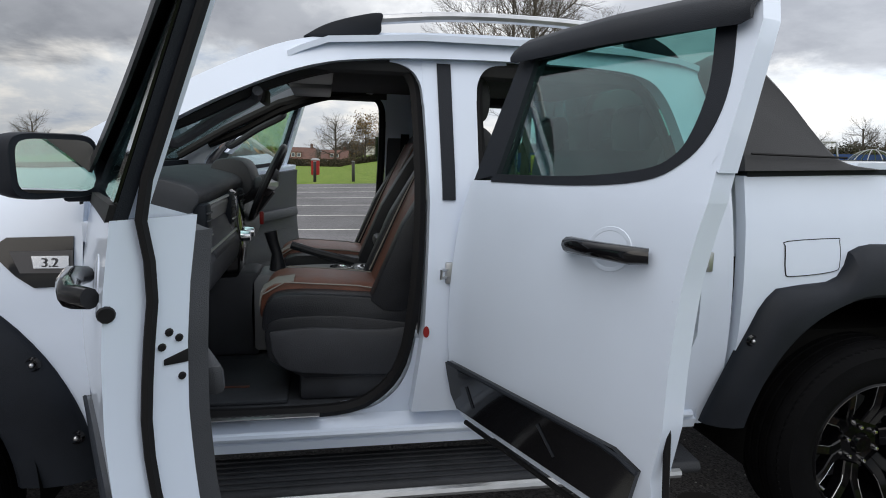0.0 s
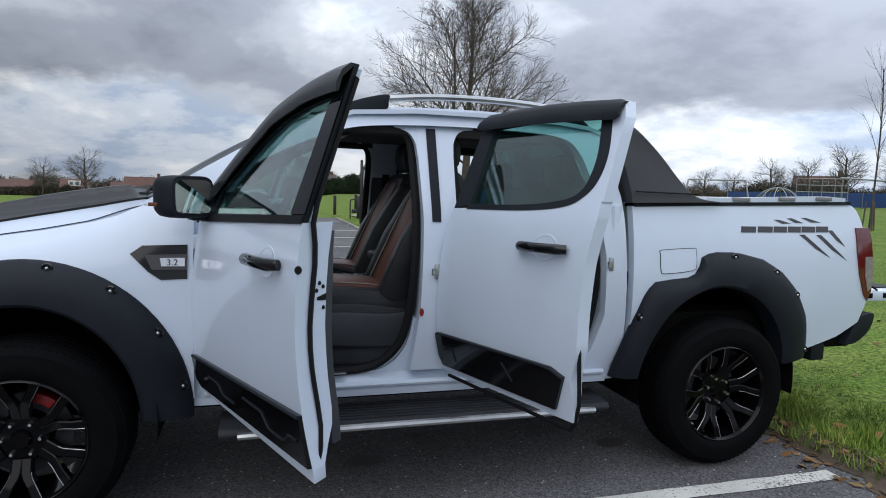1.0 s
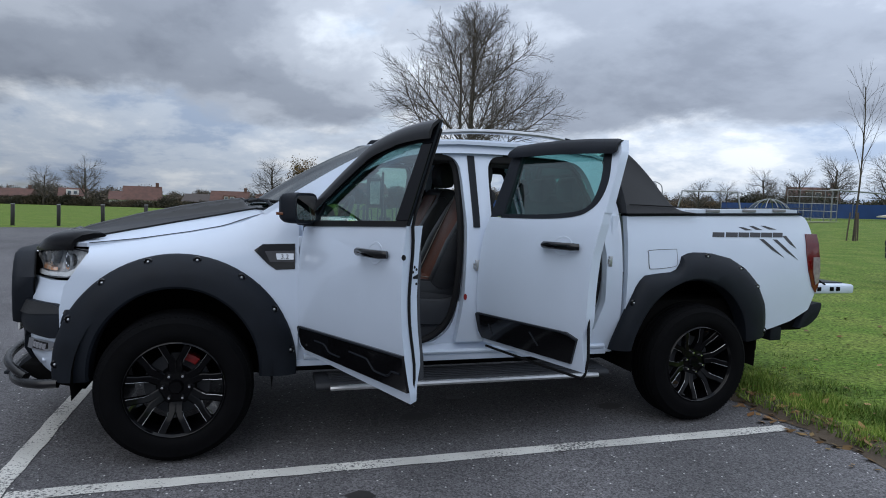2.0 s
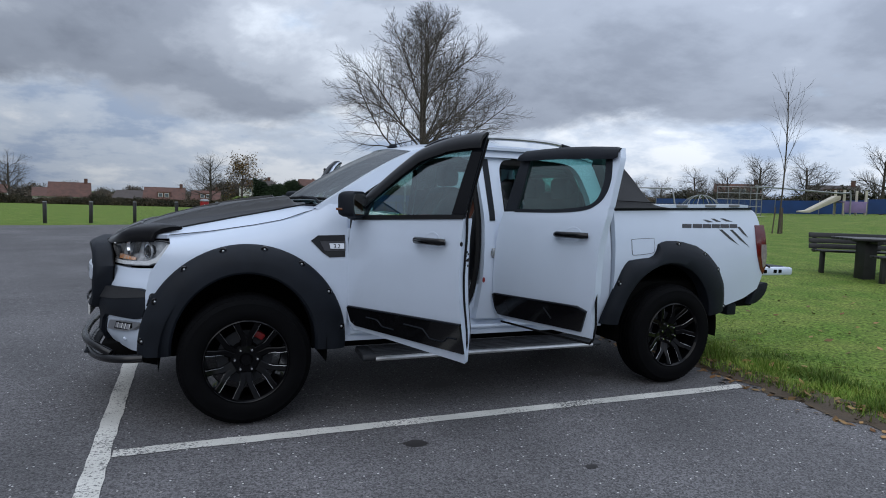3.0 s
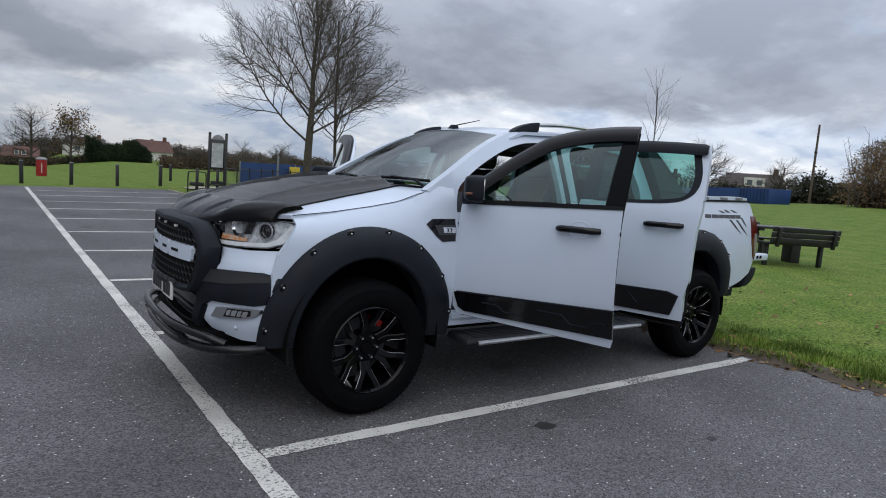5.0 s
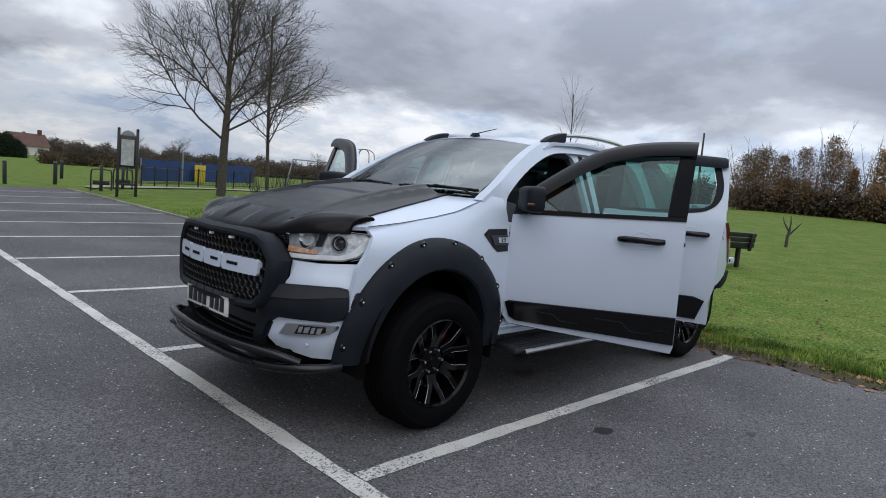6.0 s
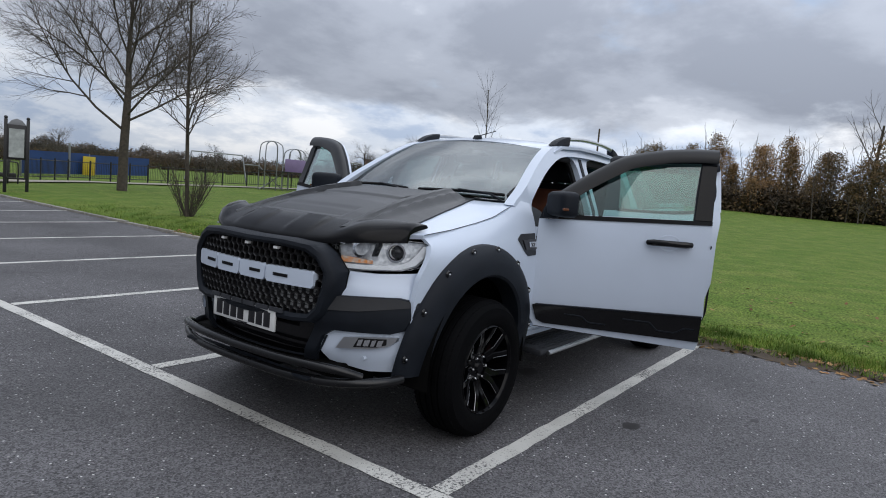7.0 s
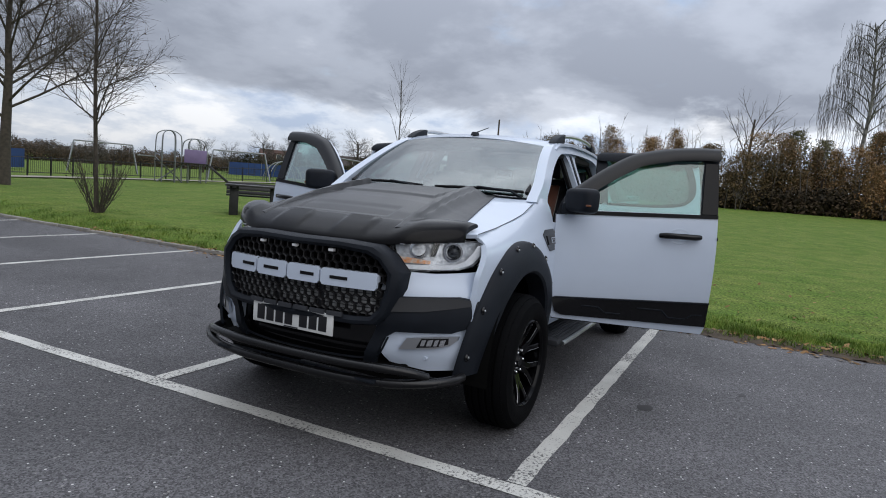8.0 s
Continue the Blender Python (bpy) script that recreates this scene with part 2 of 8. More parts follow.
PAINT = mat("white_car_paint", (0.568, 0.642, 0.760), 0.42, coat=0.60, var=0.04, scale=3)
MATTE = mat("matt_black_plastic", (0.0115, 0.0145, 0.0205), 0.56, var=0.25, scale=7, bump=0.25, bscale=400, spec=0.18)
WRAP = mat("matt_black_wrap", (0.0085, 0.0088, 0.0105), 0.34, var=0.25, scale=4, bump=0.10, bscale=260, spec=0.38)
GLOSS = mat("gloss_black", (0.0045, 0.0045, 0.0055), 0.10, coat=0.15, spec=0.32)
SMOKE = mat("smoked_acrylic", (0.0035, 0.0035, 0.0045), 0.24, coat=0.08, var=0.2, scale=9, spec=0.12)
RUBBER = mat("tyre_rubber", (0.0034, 0.0035, 0.0042), 0.75, var=0.3, scale=14, bump=0.3, bscale=180, spec=0.06)
SPOKE = mat("black_alloy", (0.0022, 0.0022, 0.0028), 0.09, spec=0.17)
SEAL = mat("rubber_seal", (0.006, 0.006, 0.007), 0.65, spec=0.2)
SPORTM = mat("grained_grey_black_plastic", (0.027, 0.028, 0.031), 0.55, var=0.2, scale=6, bump=0.25, bscale=400, spec=0.3)
# near-black: the shade under and inside the truck is put into this colour
DARK = mat("shade_dark_underbody", (0.003, 0.003, 0.003), 0.9, var=0.3, scale=10, spec=0.1)
SILVER = mat("machined_alloy", (0.50, 0.51, 0.53), 0.32, metal=1.0)
CHROME = mat("chrome", (0.82, 0.83, 0.85), 0.12, metal=1.0)
STEEL = mat("brushed_steel", (0.50, 0.51, 0.52), 0.38, metal=1.0, var=0.15, scale=20)
RED = mat("red_caliper_paint", (0.22, 0.005, 0.005), 0.5)
REDLENS = mat("red_tail_lens", (0.11, 0.0025, 0.004), 0.14, coat=0.4, var=0.3, scale=25)
AMBER = mat("amber_lens", (0.72, 0.24, 0.04), 0.2, coat=1.0, col2=(0.60, 0.50, 0.40), scale=45)
DARKAMBER = mat("smoked_amber_lens", (0.12, 0.036, 0.010), 0.2, coat=0.6)
PILLARGLOSS = mat("gloss_pillar_strip", (0.004, 0.004, 0.005), 0.07, spec=0.2)
SMOKED_BAND = mat("dull_clear_band", (0.28, 0.25, 0.24), 0.2, coat=0.5, var=0.3, scale=40)
STEPPAD = mat("ribbed_step_rubber", (0.024, 0.026, 0.031), 0.62, var=0.3, scale=9, bump=0.3, bscale=200, spec=0.3)
LENSIN = mat("lamp_reflector", (0.86, 0.87, 0.88), 0.22, metal=0.1, var=0.12, scale=30)
FACET = mat("faceted_chrome", (0.86, 0.88, 0.91), 0.18, metal=0.40, var=0.42, scale=38, bump=0.7, bscale=45)
CORE = mat("aluminium_core", (0.50, 0.51, 0.52), 0.45, metal=0.2, var=0.5, scale=30)
MESHBLACK = mat("satin_black_mesh", (0.012, 0.012, 0.013), 0.32, spec=0.5)
BARPAINT = mat("gloss_black_tube", (0.007, 0.007, 0.008), 0.28, var=0.2, scale=6, spec=0.45)
MIRROR = mat("mirror_glass", (0.80, 0.82, 0.82), 0.02, metal=1.0)
PLATE = mat("number_plate_white", (0.72, 0.73, 0.72), 0.35, coat=0.4)
PLATEINK = mat("plate_ink", (0.012, 0.012, 0.015), 0.4)
DECAL = mat("grey_black_decal", (0.032, 0.032, 0.038), 0.4)
DASH = mat("soft_dashboard", (0.036, 0.039, 0.047), 0.6, var=0.2, scale=9, bump=0.4, bscale=500)
CARPET = mat("dark_carpet", (0.036, 0.040, 0.048), 0.95, var=0.3, scale=16, bump=0.5, bscale=300)
LEATHER = mat("black_leather", (0.014, 0.0155, 0.0195), 0.42, var=0.25, scale=12, bump=0.35, bscale=220, spec=0.35)
BROWN = mat("brown_leather", (0.150, 0.050, 0.027), 0.48, var=0.3, scale=14, bump=0.4, bscale=220)
STITCH = mat("pale_stitching", (0.24, 0.23, 0.21), 0.7)
LINER = mat("dark_headliner", (0.030, 0.030, 0.032), 0.95)
GREYTRIM = mat("grey_trim", (0.22, 0.226, 0.24), 0.5, var=0.15, scale=8)
GREEN = glass("green_tinted_glass", (0.48, 0.72, 0.68), base=0.05, power=2.2)
DOORPANE = glass("door_glass", (0.58, 0.77, 0.73), base=0.03, power=1.0)
SCREENGLASS = glass("windscreen_glass", (0.70, 0.84, 0.83), 0.42, 0.16, 1.1)
LENS = glass("lamp_lens", (0.96, 0.97, 0.98), base=0.02)

ASPHALT = asphalt_mat()
ROADPAINT = line_mat()
LAWN = lawn_mat()
BLADE = leaf_mat("grass_blades", (0.082, 0.160, 0.024), (0.135, 0.222, 0.036), (0.23, 0.27, 0.075), 2.1)
LITTER = leaf_mat("fallen_leaves", (0.20, 0.10, 0.045), (0.34, 0.22, 0.11), (0.12, 0.065, 0.035), 2.0)
CONCRETE = mat("kerb_concrete", (0.30, 0.285, 0.255), 0.9, var=0.35, scale=5, bump=0.5, bscale=70, obj_var=0.15)
BARK = mat("tree_bark", (0.085, 0.070, 0.055), 0.95, var=0.45, scale=9, bump=0.9, bscale=40)
TWIG = mat("bare_twigs", (0.078, 0.064, 0.052), 0.95, var=0.3, scale=6)
BIRCH = mat("birch_bark", (0.34, 0.33, 0.31), 0.9, var=0.6, scale=5)
FARTWIG = mat("far_bare_twigs", (0.105, 0.092, 0.080), 0.95, var=0.3, scale=2)
AUTUMN = leaf_mat("autumn_hedge_leaves", (0.135, 0.100, 0.056), (0.205, 0.135, 0.070), (0.27, 0.155, 0.075), 0.16)
OLIVE = leaf_mat("olive_leaves", (0.045, 0.056, 0.024), (0.090, 0.096, 0.038), (0.15, 0.132, 0.052), 0.2)
GOLD = leaf_mat("golden_leaves", (0.10, 0.065, 0.025), (0.17, 0.11, 0.035), (0.12, 0.06, 0.025))
CONIFER = leaf_mat("conifer_green", (0.008, 0.016, 0.008), (0.014, 0.028, 0.012), (0.024, 0.040, 0.016))
BRICK = mat("red_brick", (0.13, 0.065, 0.048), 0.9, var=0.3, scale=1.5)
ROOF = mat("red_roof_tiles", (0.115, 0.058, 0.045), 0.9, var=0.35, scale=1.2)
SLATE = mat("dark_roof", (0.075, 0.062, 0.058), 0.9, var=0.3, scale=1)
RENDERW = mat("white_render", (0.62, 0.61, 0.58), 0.9, var=0.12, scale=1)
PANE = mat("far_window_pane", (0.10, 0.12, 0.14), 0.1)
POSTBLK = mat("black_painted_steel", (0.014, 0.014, 0.015), 0.45, var=0.3, scale=6)
BENCHM = mat("black_recycled_plastic", (0.020, 0.020, 0.021), 0.5, var=0.4, scale=7, bump=0.3, bscale=90)
BLUEFENCE = mat("blue_fence_sheet", (0.012, 0.050, 0.185), 0.6, var=0.3, scale=0.8)
YELLOW = mat("yellow_panel", (0.55, 0.40, 0.02), 0.6, var=0.15, scale=2)
GALV = mat("galvanised_tube", (0.27, 0.28, 0.29), 0.45, metal=0.8)
PATHM = mat("pale_path", (0.32, 0.29, 0.23), 0.95, var=0.2, scale=2)
REDBIN = mat("red_bin_paint", (0.30, 0.010, 0.016), 0.45)
POSTER = mat("faded_poster", (0.45, 0.48, 0.47), 0.5, var=0.35, scale=6)
POLEWOOD = mat("weathered_pole", (0.11, 0.085, 0.065), 0.9, var=0.3, scale=4)
LILAC = mat("lilac_play_panel", (0.23, 0.17, 0.33), 0.6, var=0.15, scale=3)
CREAM = mat("cream_slide_plastic", (0.50, 0.46, 0.36), 0.5, var=0.15, scale=3)


# ---------------------------------------------------------------- mesh helpers
def as_mesh(name, bm, material, angle=38):
    me = bpy.data.meshes.new(name)
    bmesh.ops.recalc_face_normals(bm, faces=bm.faces[:])
    bm.to_mesh(me)
    bm.free()
    me.polygons.foreach_set("use_smooth", [True] * len(me.polygons))
    me.set_sharp_from_angle(angle=radians(angle))
    me.materials.append(material)
    return me


def part(name, bm, material, parent, label="", angle=38):
    """One bmesh as one mesh object under a thing or a part."""
    ob = new(name, as_mesh(name, bm, material, angle))
    ob.parent = parent
    return tagged(ob, label)


def thing(name, label, category, at=(0, 0, 0), turn=0.0, group="", kind=""):
    ob = new(name)
    ob.empty_display_size = 0.2
    ob.matrix_basis = pose(*at, 0, 0, turn)
    return tagged(ob, label, category, group, kind)


def put_faces(name, verts, faces, material, parent=None, smooth=False):
    me = bpy.data.meshes.new(name)
    me.from_pydata(verts, [], faces)
    if smooth:
        me.polygons.foreach_set("use_smooth", [True] * len(me.polygons))
    me.materials.append(material)
    ob = new(name, me)
    ob.parent = parent
    return ob


def mirrored(bm, y):
    """The same bmesh on the other side of the plane at y."""
    for v in bm.verts:
        v.co.y = 2 * y - v.co.y
    return bm


def sheet(outline, f, thick, ga=0.06, gb=0.06, bm=None):
    """A curved plate: an outline in (a, b), laid by f(a, b, depth) and given a thickness."""
    flat = bmesh.new()
    flat.faces.new([flat.verts.new((a, b, 0)) for a, b in outline])
    lo = [min(p[k] for p in outline) for k in (0, 1)]
    hi = [max(p[k] for p in outline) for k in (0, 1)]
    for k, g in ((0, ga), (1, gb)):
        n = max(1, int(round((hi[k] - lo[k]) / g)))
        for i in range(1, n):
            co, no = [0, 0, 0], [0, 0, 0]
            co[k], no[k] = lo[k] + (hi[k] - lo[k]) * i / n + 1e-5, 1
            bmesh.ops.bisect_plane(flat, geom=flat.verts[:] + flat.edges[:] + flat.faces[:], dist=1e-5, plane_co=co, plane_no=no)
    bmesh.ops.triangulate(flat, faces=[fc for fc in flat.faces if len(fc.verts) > 4])
    out = bm or bmesh.new()
    flat.verts.index_update()
    top = [out.verts.new(f(v.co.x, v.co.y, 0.0)) for v in flat.verts]
    low = [out.verts.new(f(v.co.x, v.co.y, thick)) for v in flat.verts]
    for fc in flat.faces:
        ix = [v.index for v in fc.verts]
        out.faces.new([top[i] for i in ix]), out.faces.new([low[i] for i in reversed(ix)])
    for e in flat.edges:
        if len(e.link_faces) == 1:
            a, b = e.verts[0].index, e.verts[1].index
            out.faces.new((top[a], top[b], low[b], low[a]))
    flat.free()
    return out


def loft(rows, closed=False, caps=False, bm=None):
    """Quads between rows of points; closed: each row is a loop."""
    bm = bm or bmesh.new()
    vs = [[bm.verts.new(p) for p in r] for r in rows]
    n = len(vs[0])
    for a, b in zip(vs, vs[1:]):
        for i in range(n if closed else n - 1):
            j = (i + 1) % n
            bm.faces.new((a[i], a[j], b[j], b[i]))
    if caps and closed:
        bm.faces.new(list(reversed(vs[0]))), bm.faces.new(vs[-1])
    return bm


def tube(points, r, sides=8, bm=None, closed=False):
    """A round bar along points; r: one radius or one a point."""
    pts = [Vector(p) for p in points]
    rad = r if isinstance(r, (list, tuple)) else [r] * len(pts)
    rows, up = [], None
    for i, p in enumerate(pts):
        a = pts[i - 1] if (i or closed) else p
        b = pts[(i + 1) % len(pts)] if (i + 1 < len(pts) or closed) else p
        d = (b - a).normalized()
        if up is None:
            up = d.orthogonal().normalized()
        up = (up - d * up.dot(d)).normalized()
        s = d.cross(up)
        rows.append([p + (up * math.cos(t) + s * math.sin(t)) * rad[i] for t in (2 * math.pi * k / sides for k in range(sides))])
    if closed:
        rows.append(rows[0])
        out = loft(rows, True, False, bm)
        bmesh.ops.remove_doubles(out, verts=out.verts[:], dist=1e-5)
        return out
    return loft(rows, True, True, bm)


def rbox(x0, x1, y0, y1, z0, z1, r=0.01, bm=None, seg=2):
    """A block with rounded edges."""
    b = bmesh.new()
    bmesh.ops.create_cube(b, size=1, matrix=Matrix.Translation(((x0 + x1) / 2, (y0 + y1) / 2, (z0 + z1) / 2)) @ Matrix.Diagonal((x1 - x0, y1 - y0, z1 - z0, 1)))
    r = min(r, 0.48 * min(x1 - x0, y1 - y0, z1 - z0))
    if r > 0:
        bmesh.ops.bevel(b, geom=b.edges[:], offset=r, segments=seg, affect="EDGES", profile=0.5)
    return join(b, bm)


def join(b, bm):
    if bm is None:
        return b
    me = bpy.data.meshes.new("joined")
    b.to_mesh(me)
    b.free()
    bm.from_mesh(me)
    bpy.data.meshes.remove(me)
    return bm


def prism(outline, f, c0, c1, r=0.0, bm=None, seg=2):
    """An outline in (a, b) swept from c0 to c1, laid by f(a, b, c), with rounded edges."""
    b = bmesh.new()
    lo, hi = [b.verts.new(f(p, q, c0)) for p, q in outline], [b.verts.new(f(p, q, c1)) for p, q in outline]
    n = len(outline)
    b.faces.new(list(reversed(lo))), b.faces.new(hi)
    for i in range(n):
        j = (i + 1) % n
        b.faces.new((lo[i], lo[j], hi[j], hi[i]))
    bmesh.ops.recalc_face_normals(b, faces=b.faces[:])
    if r:
        bmesh.ops.bevel(b, geom=b.edges[:], offset=r, segments=seg, affect="EDGES", profile=0.5, clamp_overlap=True)
    return join(b, bm)


def lathe(profile, n=64, bm=None):
    """A profile of (radius, y) turned round the y axis."""
    rows = []
    for k in range(n):
        t = 2 * math.pi * k / n
        rows.append([(r * math.cos(t), y, r * math.sin(t)) for r, y in profile])
    rows.append(rows[0])
    out = loft(rows, False, False, bm)
    bmesh.ops.remove_doubles(out, verts=out.verts[:], dist=1e-6)
    return out


def place(bm, m):
    bmesh.ops.transform(bm, matrix=m, verts=bm.verts[:])
    return bm


def smooth_line(pts, n=6):
    """Points of a soft curve through pts (Catmull-Rom)."""
    P = [Vector(p) for p in pts]
    P = [2 * P[0] - P[1]] + P + [2 * P[-1] - P[-2]]
    out = []
    for i in range(1, len(P) - 2):
        for k in range(n):
            t = k / n
            a, b, c, d = P[i - 1:i + 3]
            out.append(0.5 * (2 * b + (c - a) * t + (2 * a - 5 * b + 4 * c - d) * t * t + (3 * b - a - 3 * c + d) * t ** 3))
    return out + [P[-2]]


def curve2(pts, n=5):
    return [(p.x, p.y) for p in smooth_line([(a, b, 0) for a, b in pts], n)]

# ---------------------------------------------------------------- the pickup truck (nose towards -x, its left side towards -y)
YC = 0.965                      # centre line
HINGE_F, HINGE_R, HINGE_Y = 0.63, 1.70, 0.08
OPEN = 70.0
truck = thing("pickup_truck", "white double-cab pickup truck with black trim and all doors open", "pickup truck")

Z_IN = ([0.40, 0.50, 0.60, 0.72, 0.85, 0.98, 1.10, 1.20, 1.30], [0.060, 0.040, 0.022, 0.008, 0.0, 0.002, 0.014, 0.030, 0.052])


def skin(z):
    """How far the flank leans in at a height."""
    return float(np.interp(z, *Z_IN)) if z < 1.30 else 0.052 + 0.42 * (z - 1.30)


def cab(x, z, d):
    return (x, 0.06 + skin(z) + d, z)


def bed(x, z, d):
    return (x, 0.045 + (skin(z) if z < 1.2 else 0.030 + 0.25 * (z - 1.2)) + 0.05 * max(0.0, (x - 3.7) / 0.55) ** 2 + d, z)


SHUT = ([-0.60, -0.44, -0.20, 0.05, 0.23, 0.33, 0.42, 0.52], [1.115, 1.13, 1.157, 1.195, 1.232, 1.262, 1.305, 1.345])


def fender(x, z, d):
    top = float(np.interp(x, *SHUT))
    k = max(0.0, (z - 1.0) / (top - 1.0))
    return (x, 0.06 + skin(min(z, 1.12)) + (0.032 * ((0.3 - x) / 0.72) ** 2 if x < 0.3 else 0) + 0.085 * k ** 2.6 + d, z)


def nose(y, z, d):
    """The front end, seen from ahead: bowed in plan, leaning back above the lamps and under the bumper."""
    s = abs(y - YC)
    x = -0.858 + 0.363 * min(1.2, s / 0.86) ** 3
    if z > 0.80:
        k = min(1.0, (z - 0.80) / 0.135)
        k = k * k * (3 - 2 * k)
        x += (max(x + 0.02, -0.824 + 0.38 * min(1.1, s / 0.825) ** 3.3) - x) * k
    if z < 0.52:
        x += 0.55 * (0.52 - z)
    return (x + d, y, z)


def both(name, make, material, label="", parent=None, angle=38):
    """A part of the left flank and its twin on the right."""
    a = part(name, make(), material, parent or truck, label, angle)
    b = part(name, mirrored(make(), YC), material, parent or truck, label, angle)
    return a, b


def arc(cx, cz, rx, rz, a0, a1, n):
    return [(cx + rx * math.cos(radians(a0 + (a1 - a0) * i / n)), cz + rz * math.sin(radians(a0 + (a1 - a0) * i / n))) for i in range(n + 1)]


# front wings
def wing():
    top = [(x, float(np.interp(x, *SHUT))) for x in (0.60, 0.52, 0.42, 0.33, 0.23, 0.05, -0.10, -0.20, -0.32, -0.43)]
    top[0] = (0.622, 1.335)
    front = [(-0.425, 1.085), (-0.478, 1.00), (-0.530, 0.92), (-0.555, 0.80), (-0.555, 0.62)]
    return sheet([(0.622, 0.50), (0.622, 1.10)] + top + front + arc(0.0, 0.45, 0.54, 0.56, 175, 5, 18), fender, 0.03, 0.05, 0.04)


both("front_wing", wing, PAINT)


# bed sides
def bedside():
    rear = curve2([(4.10, 1.395), (4.17, 1.385), (4.22, 1.33), (4.255, 1.20), (4.285, 1.0), (4.27, 0.85), (4.215, 0.72)], 3)
    return sheet([(2.69, 1.355)] + rear + [(4.05, 0.645), (3.84, 0.59), (3.74, 0.56)] + arc(3.22, 0.45, 0.52, 0.55, 12, 168, 18) + [(2.70, 0.53), (2.675, 0.60), (2.68, 1.0)], bed, 0.05, 0.06, 0.05)


both("bed_side", bedside, PAINT)


# wheel-arch flares with their bolts
def flare_rows(outer, inner, f, out):
    rows = []
    for (ox, oz), (ix, iz) in zip(outer, inner):
        def at(k, d):
            x, z = ox + (ix - ox) * k, oz + (iz - oz) * k
            return (x, f(x, min(z, 1.12), 0)[1] + d, z)
        rows.append([at(0, 0.012), at(0.0, -0.008), at(0.05, -0.022), at(0.30, -out * 0.80), at(0.62, -out), at(0.93, -out * 0.98), at(1.0, -out * 0.80), at(1.03, 0.05)])
    return rows


n_arc = 40
fo = arc(0.008, 0.45, 0.612, 0.640, -3, 183, n_arc)
fi = arc(0.0, 0.45, 0.420, 0.465, -3, 183, n_arc)
ro_pts = [(3.810, 0.55), (3.80, 0.66), (3.775, 0.78), (3.695, 0.925), (3.59, 1.025), (3.47, 1.09), (3.30, 1.127), (3.15, 1.128), (3.085, 1.105), (3.062, 1.035), (3.025, 1.0), (2.89, 0.988), (2.80, 0.975), (2.752, 0.925), (2.685, 0.78), (2.64, 0.66), (2.605, 0.56), (2.59, 0.49)]


def resample(pts, n):
    d = [0.0]
    for a, b in zip(pts, pts[1:]):
        d.append(d[-1] + math.hypot(b[0] - a[0], b[1] - a[1]))
    return [(float(np.interp(d[-1] * i / n, d, [p[0] for p in pts])), float(np.interp(d[-1] * i / n, d, [p[1] for p in pts]))) for i in range(n + 1)]


ro = resample(ro_pts, n_arc)
ri = arc(3.18, 0.45, 0.450, 0.500, 8, 176, n_arc)


def bolt(x, z, f, out):
    b = bmesh.new()
    bmesh.ops.create_uvsphere(b, u_segments=10, v_segments=6, radius=0.0075, matrix=Matrix.Translation((x, f(x, min(z, 1.12), 0)[1] - out, z)))
    return b


def cup(x, z, f, out):
    y = f(x, min(z, 1.12), 0)[1] - out
    return place(lathe([(0.0, 0.004), (0.013, 0.004), (0.017, -0.003), (0.022, 0.006)], 16), Matrix.Translation((x, y, z)))


for side in (0, 1):
    for nm, o, i, f, out, spots in (("front_arch_flare", fo, fi, fender, 0.066, (11.8, 35.3, 57.8, 80.2, 103, 126, 148.5, 171.6)), ("rear_arch_flare", ro, ri, bed, 0.062, (3, 34, 56, 82, 150))):
        fix = (lambda b: mirrored(b, YC)) if side else (lambda b: b)
        fl = part(nm, fix(loft(flare_rows(o, i, f, out))), MATTE, truck, "wide textured black plastic flare with exposed bolts")
        for a in spots:
            k = int(round(a / 180 * n_arc))
            x, z = o[k][0] * 0.87 + i[k][0] * 0.13, o[k][1] * 0.87 + i[k][1] * 0.13
            part("bolt_cup", fix(cup(x, z, f, out * 0.52)), GLOSS, fl)
            part("bolt", fix(bolt(x, z, f, out * 0.54)), SILVER, fl)


# wheel wells, the shade inside them put into a near-black colour
def well(cx):
    rows = [[(x, y, z) for x, z in arc(cx, 0.42, 0.49, 0.53, -8, 188, 24)] for y in (0.03, 0.30, 0.52)]
    b = loft(rows)
    prism(arc(cx, 0.42, 0.49, 0.53, -8, 188, 24), lambda p, q, c: (p, c, q), 0.51, 0.53, bm=b)
    return b


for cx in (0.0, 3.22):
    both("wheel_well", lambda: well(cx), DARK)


# ---- wheels
def tyre_bm():
    R, W = 0.392, 0.125
    prof = [(0.246, W - 0.024), (0.253, W - 0.004), (0.266, W + 0.006), (0.290, W + 0.011), (0.318, W + 0.010), (0.342, W + 0.003), (0.350, W + 0.003), (0.362, W - 0.008), (0.376, W - 0.022), (0.385, W - 0.036)]
    g = []
    for c in (0.060, 0.020, -0.020, -0.060):
        g += [(R, c + 0.016), (R, c + 0.006), (R - 0.009, c + 0.005), (R - 0.009, c - 0.005), (R, c - 0.006)]
    prof = prof + [(R - 0.003, W - 0.046)] + g + [(R - 0.003, -W + 0.046)] + [(r, -y) for r, y in reversed(prof)]
    return lathe(prof, 96)


def tread_bm(s):
    """Low shoulder blocks of one side."""
    b = bmesh.new()
    for k in range(84):
        t = 2 * math.pi * k / 84
        q = rbox(0.366, 0.3795, -0.012, 0.012, -0.0105, 0.0105, 0.002)
        place(q, Matrix.Rotation(-t, 4, "Y") @ Matrix.Translation((0, s * 0.0925, 0)) @ Matrix.Rotation(s * 0.25, 4, "X"))
        join(q, b)
    return b


